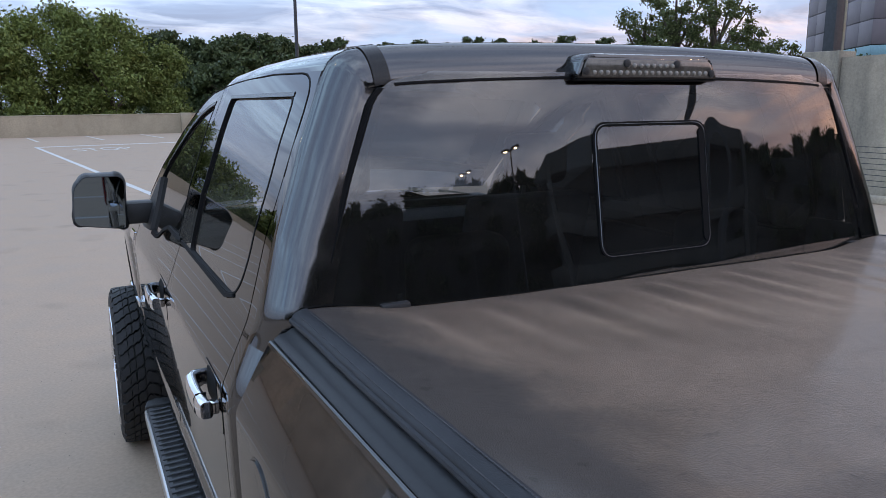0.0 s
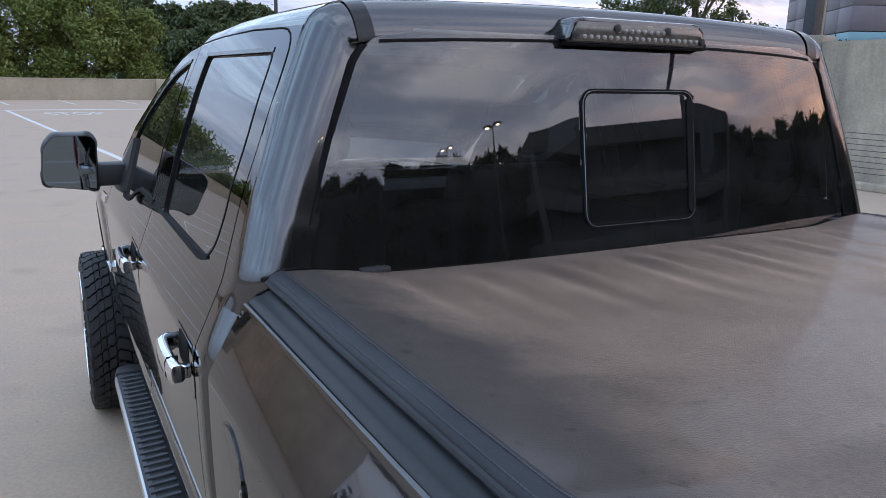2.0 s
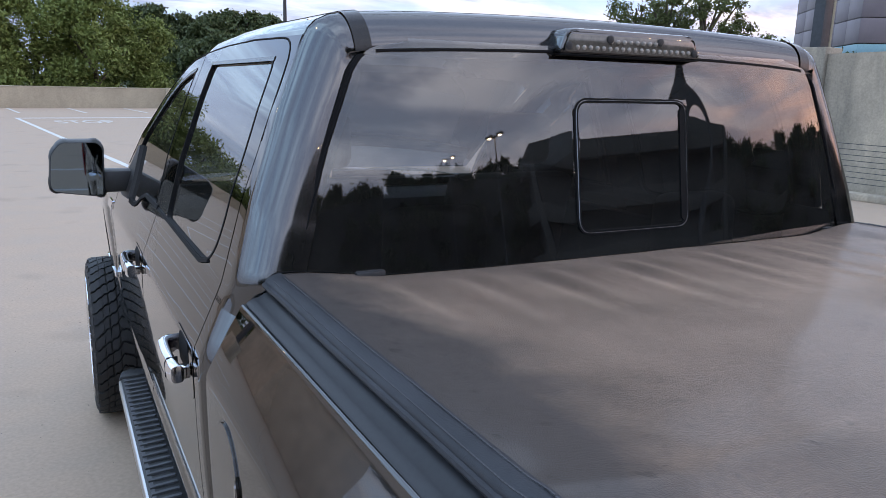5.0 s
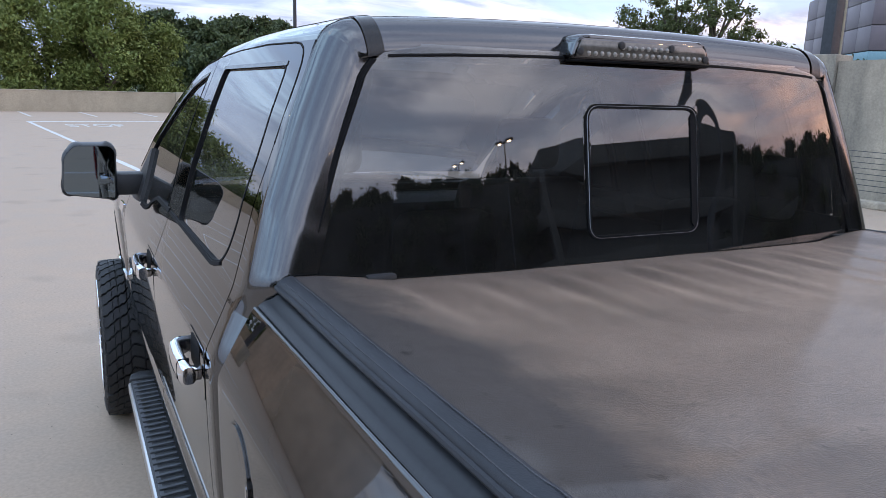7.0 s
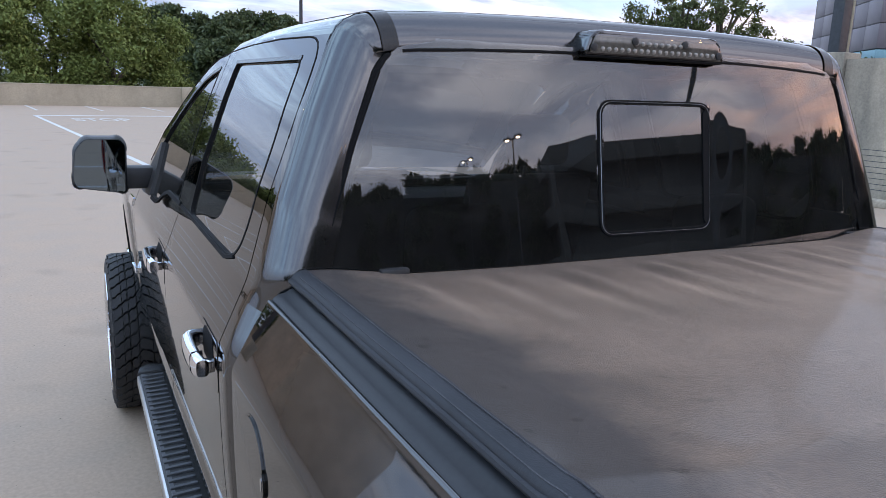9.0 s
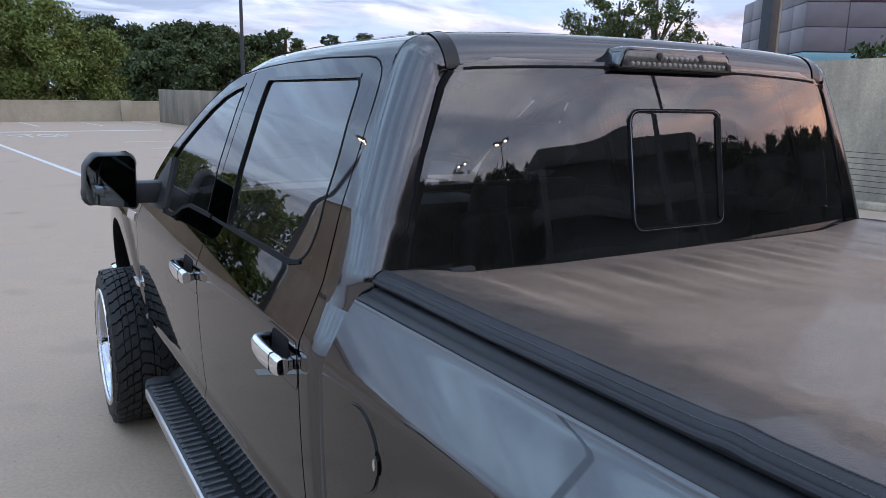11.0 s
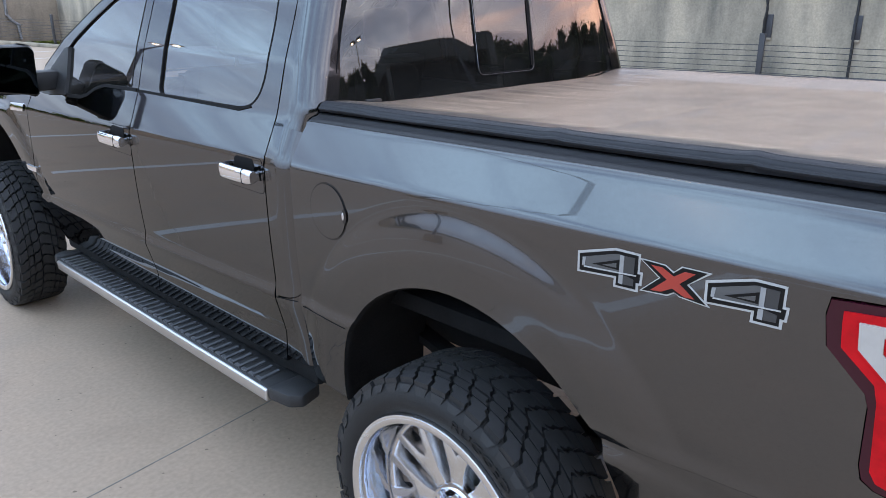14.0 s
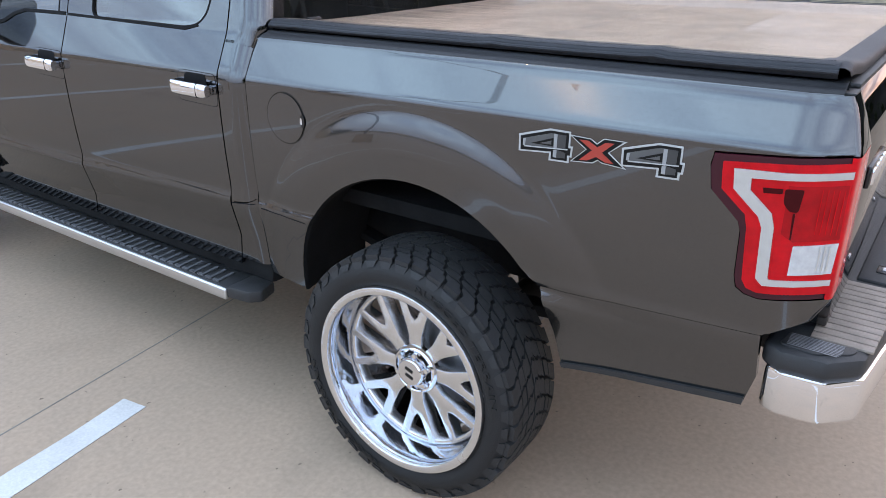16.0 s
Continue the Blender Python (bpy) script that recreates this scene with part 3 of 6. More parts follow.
# tall concrete wall to the right, behind the cable rail
WALL_U = 13.55
top_z = lambda v: 2.86 - 0.028 * (v + 2)
edges = [7.6, 3.12, 1.54, -1.6, -5.0]
wall_east = tagged(new("wall_east"), "tall stained concrete wall of cast panels behind the cable rail", "wall", kind="structure")
wall_east.matrix_world = GM.copy()
for b, a in zip(edges, edges[1:]):
    prism_bm = prism(bmesh.new(), [(a + 0.012, -3.0), (b - 0.012, -3.0), (b - 0.012, top_z(b)), (a + 0.012, top_z(a))], "x", WALL_U, WALL_U + 0.25)
    part("panel", prism_bm, CONCRETE, wall_east)
part("backing", prism(bmesh.new(), [(-4.9, -3), (7.5, -3), (7.5, top_z(7.5) - 0.1), (-4.9, top_z(-4.9) - 0.1)], "x", WALL_U + 0.04, WALL_U + 0.2), DARK, wall_east)
for v in (3.06, 1.52):
    bm = bmesh.new()
    box(bm, (WALL_U - 0.035, v - 0.07, 1.07), (WALL_U + 0.01, v + 0.07, 1.50), 0.006)
    part("recess_cover", bm, POLE, wall_east, "dark blue-grey metal plate set in the wall")
    part("ledge", box(bmesh.new(), (WALL_U - 0.05, v - 0.08, 1.03), (WALL_U + 0.01, v + 0.08, 1.07), 0.005), CONCRETE, wall_east)
bm = bmesh.new()
tube(bm, [(WALL_U - 0.06, 3.13, 2.8), (WALL_U - 0.06, 3.13, 1.75), (WALL_U - 0.09, 3.10, 1.6), (WALL_U - 0.06, 3.13, 1.4), (WALL_U - 0.06, 3.13, -1.0)], 0.028, 8)
grid_part("drain_pipe", bm, PLASTIC, "dark drain pipe running down a wall joint", "pipe")
bm = bmesh.new()
tube(bm, [(WALL_U - 0.05, 1.55, 2.8), (WALL_U - 0.05, 1.55, -1.0)], 0.022, 8)
grid_part("drain_pipe", bm, PLASTIC, "dark drain pipe running down a wall joint", "pipe")
grid_part("wall_pillar", box(bmesh.new(), (WALL_U - 0.08, 7.6, -3), (WALL_U + 0.55, 8.35, 2.72), 0.02), CONCRETE, "grey concrete pillar at the end of the tall wall", "pillar")
grid_part("wall_east_far", box(bmesh.new(), (15.4, 8.35, -3), (15.7, 33.3, 2.45), 0.02), CONCRETE, "grey concrete wall farther along the ramp", "wall")
grid_part("ramp", box(bmesh.new(), (12.66, -27, -1.3), (17.5, 33.1, -1.0)), DECK, "concrete ramp below the deck edge", "ramp")
grid_part("kerb", box(bmesh.new(), (12.30, -27, 0), (12.55, 33.0, 0.13), 0.02), CONCRETE, "low concrete kerb along the deck edge", "kerb")

rail = thing("cable_rail", "grey steel cable guard rail along the deck edge", "railing")
rail.matrix_world = GM.copy()
post_bm = box(bmesh.new(), (-0.035, -0.05, 0), (0.035, 0.05, 1.06), 0.006)
box(post_bm, (-0.09, -0.09, 0), (0.09, 0.09, 0.015), 0.003)
first = part("post", post_bm, POLE, rail)
first.matrix_local = pose(12.45, 2.87, 0.13)
for v in (8.0, 13.0, 18.0, 23.0, 28.0, -2.0):
    share(first, "post", rail, pose(12.45, v, 0.13))
for k in range(8):
    z = 0.30 + 0.098 * k
    pts = [(12.45, -2 + 1.0 * i, z - 0.012 * abs(math.sin((i - 5.0 + 0.02) * math.pi / 5))) for i in range(36)]
    part("cable", tube(bmesh.new(), pts, 0.007, 6), POLE, rail)

# ---- buildings beyond ----
def cladding_building(cx, cy, turn):
    b = thing("clad_building", "tall building clad in purple-brown panels with a teal band", "building", at=(cx, cy, -9))
    b.rotation_euler = (0, 0, radians(turn))
    body = box(bmesh.new(), (0.12, 0.12, 0), (2.9, 18, 14.2 + 1.7 * 3))
    box(body, (2.9, 0.12, 0), (5.8, 18, 14.2 + 1.7 * 4))
    box(body, (5.8, 0.12, 0), (30, 18, 14.2 + 1.7 * 6))
    part("body", body, BRICKBACK, b)
    part("teal_band", box(bmesh.new(), (0.0, 0.0, 13.4), (30.1, 18.1, 14.2), 0.03), TEAL, b, "teal metal band")
    part("soffit", box(bmesh.new(), (0.05, 0.05, 12.6), (30.05, 18.05, 13.4), 0.02), CONCRETE, b)
    panel_bm = box(bmesh.new(), (0.02, 0.0, 0.02), (2.88, 0.12, 1.68), 0.02)
    first = part("panel", panel_bm, PANEL, b)
    first.matrix_local = pose(0, 0, 14.25)
    other = part("panel", box(bmesh.new(), (0.0, 0.02, 0.02), (0.12, 2.88, 1.68), 0.02), PANEL, b)
    other.matrix_local = pose(0, 0, 14.25)
    red = part("panel", box(bmesh.new(), (0.02, -0.01, 0.02), (2.88, 0.12, 1.68), 0.02), PANELRED, b, "dark red cladding panel")
    red.matrix_local = pose(2.9, 0, 14.25 + 1.7 * 2)
    for i in range(10):
        for j in range(6):
            if (i, j) != (0, 0):
                if (i, j) == (1, 2) or (i == 0 and j > 2) or (i == 1 and j > 3):
                    continue
                source = red if (i >= 1 and j in (2, 3)) else first
                share(source, "panel", b, pose(2.9 * i, 0, 14.25 + 1.7 * j))
    for i in range(6):
        for j in range(3):
            if (i, j) != (0, 0):
                share(other, "panel", b, pose(0, 2.9 * i, 14.25 + 1.7 * j))
    return b


cladding_building(48.6, 34.2, -38)


def parking_building(lo, hi, floors, base, label, turn=0.0):
    """A long building with open dark storeys between concrete bands."""
    b = thing("parking_building", label, "building", at=((lo[0] + hi[0]) / 2, (lo[1] + hi[1]) / 2, base))
    b.rotation_euler = (0, 0, radians(turn))
    w, d = (hi[0] - lo[0]) / 2, (hi[1] - lo[1]) / 2
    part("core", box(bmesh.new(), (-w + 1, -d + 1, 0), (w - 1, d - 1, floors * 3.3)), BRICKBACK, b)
    band = part("band", box(bmesh.new(), (-w, -d, 0), (w, d, 1.2), 0.04), BACKLITCONCRETE, b)
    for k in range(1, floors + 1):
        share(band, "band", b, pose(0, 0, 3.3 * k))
    column = part("column", box(bmesh.new(), (-0.3, -0.3, 0), (0.3, 0.3, floors * 3.3 + 1.0), 0.03), BACKLITCONCRETE, b)
    column.matrix_local = pose(-w + 0.2, d - 0.1, 0)
    n = int(2 * w / 8)
    for i in range(1, n + 1):
        share(column, "column", b, pose(-w + 0.2 + i * (2 * w - 0.4) / n, d - 0.1, 0))
    return b


parking_building((26.7, -49.6), (41.3, -33.6), 6, -10.4, "parking building with open storeys and concrete bands, coloured dark as if backlit", 18)
parking_building((-45, -76), (75, -66), 4, -9, "long low building behind the deck, coloured dark as if backlit", -6)
tower = thing("stair_tower", "plain brown concrete stair tower on the deck", "building", at=(-21, 37, 0))
part("body", box(bmesh.new(), (-4, -3, 0), (4, 3, 5.75), 0.04), TOWERWALL, tower)
part("roof_slab", box(bmesh.new(), (-4.2, -3.2, 5.75), (4.2, 3.2, 6.0), 0.03), CONCRETE, tower)


# ---- lamp posts ----
def lamp_post(x, y, height, turn, heads=2, base=0.0, reach=1.1, thick=1.0):
    p = thing("street_lamp", "dark steel lamp post with lit twin heads" if heads == 2 else "dark steel lamp post on the deck edge", "lamp post", "lamp posts", (x, y, base))
    p.rotation_euler = (0, 0, radians(turn))
    part("pole", tube(bmesh.new(), [(0, 0, 0), (0, 0, height * 0.5), (0, 0, height)], [0.13 * thick, 0.11 * thick, 0.08 * thick], 12), POLE, p)
    part("base", box(bmesh.new(), (-0.3, -0.3, 0), (0.3, 0.3, 0.75), 0.03), CONCRETE, p)
    for s in ((-1, 1) if heads == 2 else (1,)):
        part("arm", tube(bmesh.new(), [(0, 0, height - 0.12), (s * reach * 0.5, 0, height - 0.04), (s * reach, 0, height)], 0.035, 8), POLE, p)
        head = part("lamp_head", box(bmesh.new(), (s * reach - 0.3, -0.17, height - 0.05), (s * reach + 0.3, 0.17, height + 0.06), 0.03), POLE, p)
        part("lens", box(bmesh.new(), (s * reach - 0.13, -0.07, height - 0.075), (s * reach + 0.13, 0.07, height - 0.052)), LAMPGLOW, head, "lit lamp lens")
    return p


lamp_post(12.0, 46.6, 11.0, 20, base=-0.2)
lamp_post(17.1, -30.9, 9.7, 60, reach=0.5, thick=0.6)
lamp_post(19.1, -45.4, 12.0, 60, base=-0.3, reach=0.55, thick=0.6)
lamp_post(18.2, -16.2, 10.5, 30)
lamp_post(-11.6, 27.3, 8.3, 70, reach=0.55)
lamp_post(-7.4, 6.4, 13.0, 44, reach=0.6, thick=0.5)


# dark steel column beside the clad building
col = thing("steel_column", "dark brown steel column with a pale edge", "column", at=(38.5, 29.5, -9))
part("shaft", box(bmesh.new(), (-0.35, -0.35, 0), (0.35, 0.35, 30), 0.03), POLE, col)
part("edge_strip", box(bmesh.new(), (0.36, -0.36, 12.6), (0.55, 0.2, 30), 0.02), PARAPET, col)


# ---- trees ----
def leaf_cloud(centers, per_clump, size, seed, squash=0.75, core=1.0):
    """Many small folded leaves strewn in clumps; core: how much larger they are inside a clump."""
    rng = np.random.default_rng(seed)
    verts, faces = [], []
    for (cx, cy, cz, r) in centers:
        n = max(6, int(per_clump * r * r))
        d = rng.normal(size=(n, 3))
        d /= np.linalg.norm(d, axis=1)[:, None]
        reach = np.abs(rng.normal(0.62, 0.30, size=(n, 1)))
        p = d * reach * r * np.array([1, 1, squash]) + np.array([cx, cy, cz])
        a = rng.normal(size=(n, 3))
        a /= np.linalg.norm(a, axis=1)[:, None]
        b = np.cross(a, rng.normal(size=(n, 3)))
        b /= np.linalg.norm(b, axis=1)[:, None] + 1e-9
        s = size * rng.uniform(0.6, 1.35, size=(n, 1)) * np.where(reach < 0.5, core, 1.0)
        quad = np.stack([p - a * s, p - b * s * 0.45, p + a * s, p + b * s * 0.45 + np.cross(a, b) * s * 0.25], axis=1)
        base = len(verts)
        verts.extend(quad.reshape(-1, 3).tolist())
        faces.extend([(base + 4 * i, base + 4 * i + 1, base + 4 * i + 2, base + 4 * i + 3) for i in range(n)])
    me = bpy.data.meshes.new("crown")
    me.from_pydata(verts, [], faces)
    return me


def tree(x, y, base, height, width, mat, seed, label, kind="broad", density=26, size=0.16, name="tree", core=1.0):
    rng = random.Random(seed)
    t = thing(name, label, "tree", "trees beyond the deck", (x, y, base))
    bm = bmesh.new()
    top = height * {"broad": 0.78, "dense": 0.68}.get(kind, 0.96)
    bend = [rng.uniform(-0.3, 0.3) for _ in range(4)]
    trunk_pts = [(bend[0] * k / 4 * 1.2, bend[1] * k / 4 * 1.2, top * k / 4) for k in range(5)]
    r0 = 0.022 * height + 0.06
    tube(bm, trunk_pts, [r0, r0 * 0.8, r0 * 0.6, r0 * 0.4, r0 * 0.15], 9)
    clumps = []
    n = {"broad": 46, "pine": 54, "airy": 70, "bush": 34, "dense": 52}[kind]
    for k in range(n):
        f = (k + 0.5) / n
        a = k * 2.4 + rng.uniform(-0.5, 0.5)
        if kind == "broad":
            zz = height * (0.16 + 0.78 * f)
            spread = width / 2 * math.sqrt(max(0.05, 1 - ((f - 0.36) / 0.68) ** 2)) * rng.uniform(0.55, 0.98)
            r = width * rng.uniform(0.10, 0.17)
        elif kind == "pine":
            zz = height * (0.50 + 0.46 * f)
            spread = width / 2 * math.sqrt(max(0.03, 1 - (f - 0.2) ** 2 * 1.45)) * rng.uniform(0.25, 1.0)
            r = width * rng.uniform(0.085, 0.15) * (1.1 - 0.3 * f)
        elif kind == "dense":
            zz = height * (0.30 + 0.66 * f)
            spread = width / 2 * math.sqrt(1 - 0.45 * f ** 6) * rng.uniform(0.25, 1.0)
            r = width * rng.uniform(0.11, 0.19)
        elif kind == "airy":
            zz = height * (0.40 + 0.58 * f)
            spread = width / 2 * rng.uniform(0.2, 1.0)
            r = width * rng.uniform(0.08, 0.15)
        else:
            zz = height * rng.uniform(0.25, 0.95)
            spread = width / 2 * rng.uniform(0.2, 1.0)
            r = width * rng.uniform(0.12, 0.2)
        cx, cy = math.cos(a) * spread, math.sin(a) * spread
        clumps.append((cx, cy, zz, r))
        if k % 2 == 0:
            z0 = min(top * 0.95, zz * 0.8)
            mid = (cx * 0.5, cy * 0.5, (z0 + zz) / 2 + 0.15)
            tube(bm, [(0, 0, z0), mid, (cx * 0.95, cy * 0.95, zz)], [r0 * 0.32, r0 * 0.2, r0 * 0.07], 6)
    part("trunk", bm, BARK, t)
    me = leaf_cloud(clumps, density, size, seed, 0.72 if kind != "pine" else 0.55, core)
    me.materials.append(mat)
    crown = new("crown", me)
    crown.parent = t
    return t


def at_az(azimuth, dist):
    return (-1.25 + dist * math.sin(radians(azimuth)), -0.65 + dist * math.cos(radians(azimuth)))


def top_at(dist, elevation, base=-9.0):
    return 1.85 + dist * math.tan(radians(elevation)) - base


# the broad green trees right behind the parapet
for k, (a, d, e, w) in enumerate(((-31, 58, 2.4, 10), (-24, 57, 2.6, 10), (-17, 56, 2.6, 10), (-10.5, 55, 3.4, 10), (-5.0, 54, 5.8, 9.5), (-0.5, 56, 6.6, 9.5), (3.0, 54, 6.2, 8.5), (6.0, 57, 4.2, 6.0))):
    x, y = at_az(a, d)
    tree(x, y, -9, top_at(d, e), w, LEAF, 11 + k, "broad green leafy tree behind the parapet", "broad", 760 if a > -12 else 90, 0.125 if a > -12 else 0.34)
# pines beyond
for k, (a, d, e, w) in enumerate(((6.6, 86, 4.9, 9), (8.6, 90, 4.4, 9), (10.6, 84, 4.3, 10), (12.2, 88, 4.7, 11), (14.2, 92, 4.5, 11), (16.6, 96, 4.0, 9), (11.4, 76, 3.2, 9), (14.8, 80, 3.3, 9), (9.2, 80, 2.6, 8))):
    x, y = at_az(a, d)
    tree(x, y, -9, top_at(d, e), w, NEEDLE, 31 + k, "tall dark green pine beyond the deck", "pine", 420, 0.22)
for k, (a, d, e, w) in enumerate(((17.4, 62, 2.6, 5), (18.7, 95, 4.5, 7.5), (22.2, 110, 4.3, 6), (24.6, 118, 4.4, 6.5), (26.6, 112, 4.2, 6), (28.4, 118, 4.6, 7), (30.5, 120, 4.5, 7), (33.0, 116, 4.3, 6), (35.2, 118, 4.6, 7), (38.0, 118, 4.4, 7))):
    x, y = at_az(a, d)
    tree(x, y, -9, top_at(d, e), w, YELLOWLEAF if k == 0 else NEEDLE, 61 + k, "light green young tree beyond the wall" if k == 0 else "distant pine top above the roofline", "pine" if k else "broad", 220, 0.22)
# trees beside the clad building
for k, (a, d, e, w, kind) in enumerate(((40.8, 60, 6.0, 5.5, "airy"), (43.0, 58, 7.3, 5.5, "airy"), (45.6, 57, 7.6, 5.5, "airy"), (47.8, 60, 5.4, 5, "broad"), (49.8, 58, 4.4, 5, "broad"), (43.5, 55, 3.4, 5, "broad"), (46.2, 55, 4.3, 5, "broad"))):
    x, y = at_az(a, d)
    tree(x, y, -9, top_at(d, e), w, OLIVELEAF, 81 + k, "green tree with an open crown beside a building", kind, 420 if kind == "broad" else 380, 0.13)
# dark shrubs above the tall wall
for k, (a, d, e, w) in enumerate(((57.5, 26, 2.6, 2.6), (60.0, 25, 3.9, 2.8), (63.0, 24, 4.4, 3.0), (66.5, 23, 5.2, 3.2), (70.0, 22, 5.6, 3.4), (74.0, 21.5, 5.8, 3.4))):
    x, y = at_az(a, d)
    tree(x, y, 0.0, top_at(d, e, 0.0), w, NEEDLE, 101 + k, "dark evergreen shrub above the concrete wall", "bush", 420, 0.10, name="shrub", core=2.0)
# skyline behind the truck and to its left
def skyline(azimuth):
    """Elevation of the treetops, by direction."""
    return table(azimuth, ((100, 5.4), (109, 6.2), (116, 7.4), (119, 7.9), (123, 7.3), (127, 8.8), (131, 9.8), (136, 10.2), (153, 10.6), (160, 10.7), (168, 10.3), (176, 9.6), (200, 9.0), (240, 8.0)))


k, az_now = 0, 101.0
while az_now < 232:
    shown = az_now < 178
    dist = 57 + 5 * math.sin(k * 2.1)
    x, y = at_az(az_now, dist)
    high = top_at(dist, skyline(az_now) + 0.35 * math.sin(k * 1.7))
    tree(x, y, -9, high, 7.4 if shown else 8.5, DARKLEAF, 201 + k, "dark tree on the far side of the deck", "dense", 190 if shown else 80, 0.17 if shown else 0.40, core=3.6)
    az_now += 2.0 + 0.6 * math.sin(k * 3.3) if shown else 7.0
    k += 1
# long dark retaining wall below those trees
bm = bmesh.new()
ring_rows = []
for k in range(13):
    a = 98 + 7 * k
    (x0, y0), (x1, y1) = at_az(a, 50.5), at_az(a, 50.9)
    z1 = top_at(50.5, skyline(a) - 1.35) - 9
    ring_rows.append([bm.verts.new(p) for p in ((x0, y0, -9), (x0, y0, z1), (x1, y1, z1), (x1, y1, -9))])
for a, b in zip(ring_rows, ring_rows[1:]):
    for i in range(4):
        bm.faces.new((a[i], a[(i + 1) % 4], b[(i + 1) % 4], b[i]))
bm.faces.new(ring_rows[0])
bm.faces.new(ring_rows[-1][::-1])
bmesh.ops.recalc_face_normals(bm, faces=bm.faces[:])
tagged(part("wall_back", bm, DARKWALL, smooth=False), "long dark retaining wall below the trees", "wall", kind="structure")
for az_now in (-38, -120):
    x, y = at_az(az_now, 56)
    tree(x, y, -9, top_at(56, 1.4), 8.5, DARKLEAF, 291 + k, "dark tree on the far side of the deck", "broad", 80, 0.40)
    k += 1

# ---- the pickup truck ----
truck = thing("pickup_truck", "graphite grey crew-cab pickup truck with chrome wheels", "truck")
REAR_ARCH, FRONT_ARCH = (0.05, 0.555), (3.74, 0.60)
HUB_Z, TYRE_R, RIM_R = 0.432, 0.432, 0.326


def rail_z(y):
    return 1.424 - 0.015 * (y - 0.72)


def crease_z(y):
    return 1.314 - 0.026 * y


def low_z(y):
    return 0.868 - 0.032 * y if y > 0.3 else 0.858 - 0.018 * y


# the wheel-arch flare, from its outer edge inwards: a soft hollow, a sloping shoulder, a flat inner band
FLARE_SLOPE = ((0, 0), (0.05, -0.09), (0.10, 0.05), (0.16, 0.28), (0.31, 0.28), (0.43, 0.17), (0.60, 0.11), (0.71, 0.09), (0.74, 0.0), (1.0, -0.03))
FLARE_RISE = [0.0]
for i in range(100):
    FLARE_RISE.append(FLARE_RISE[-1] + 0.01 * table((i + 0.5) / 100, FLARE_SLOPE))


def flare_rise(b):
    i = min(99, int(b * 100))
    return FLARE_RISE[i] + (FLARE_RISE[i + 1] - FLARE_RISE[i]) * (b * 100 - i)


def raw_x(y, z):
    zc, zl = crease_z(y), low_z(y)
    tuck = 0.016 if y > 0.753 else 0.0            # the doors turn in below the lower crease
    ridge = 0.006 * smoothstep((y + 0.45) / 0.2)           # the lower crease fades out behind the rear wheel
    x = table(z, ((0.40, 0.925 - 1.4 * tuck), (zl - 0.16, 0.962 - tuck), (zl - 0.035, 0.980 + 0.67 * ridge), (zl - 0.012, 0.983 + ridge), (zl + 0.014, 0.980), (zc, 0.998), (1.43, 0.936 if y > 0.755 else 0.925), (1.60, 0.889), (1.78, 0.823), (1.95, 0.752), (2.1, 0.69)))
    if zl + 0.014 < z < zc:
        s = (z - zl - 0.014) / (zc - zl - 0.014)
        x = 0.980 + 0.018 * (1 - (1 - s) ** 2.4)
    for (cy, cz), inner, outer in ((REAR_ARCH, 0.555, 0.745), (FRONT_ARCH, 0.590, 0.750)):
        r = math.hypot(y - cy, z - cz)
        if r < outer:
            rise = max(0.0, (z - cz) / max(r, 0.01))
            band = min(1.0, (outer - r) / (outer - inner))
            low_end = 1.0 if y > cy else 0.04 + 0.96 * smoothstep((z - 0.62) / 0.36)
            x += (outer - inner) * low_end * (0.70 + 0.30 * rise ** 3) * flare_rise(band) * smoothstep((crease_z(y) + 0.02 - z) / 0.05)
    if y < -0.38 and z < 0.87:
        # a shallow scoop behind the wheel, running out towards the bumper
        s = (-0.38 - y) / 0.60
        mid = 0.832 - 0.030 * s
        x -= 0.009 * (1 - smoothstep(s / 0.9)) * math.exp(-((z - mid) / 0.020) ** 2)
        x -= 0.010 * smoothstep((0.835 - z) / 0.16)
        x += 0.018 * smoothstep((y + 0.64) / 0.26) * smoothstep((0.850 - z) / 0.05)     # its front edge turns out towards the wheel
    if y < -0.98:
        x -= 2.7 * (-0.98 - y) ** 2
    if y > 3.3:
        x -= 0.035 * (y - 3.3) ** 2
    return x


def side_x(y, z):
    return (raw_x(y, z - 0.014) + 2 * raw_x(y, z - 0.007) + 3 * raw_x(y, z) + 2 * raw_x(y, z + 0.007) + raw_x(y, z + 0.014)) / 9


def side_normal(y, z, side):
    e = 0.004
    dy, dz = (side_x(y + e, z) - side_x(y - e, z)) / (2 * e), (side_x(y, z + e) - side_x(y, z - e)) / (2 * e)
    return Vector((side, -dy, -dz)).normalized()


def arc(center, radius, a0, a1, steps):
    return [(center[0] + radius * math.cos(radians(a0 + (a1 - a0) * i / steps)), center[1] + radius * math.sin(radians(a0 + (a1 - a0) * i / steps))) for i in range(steps + 1)]


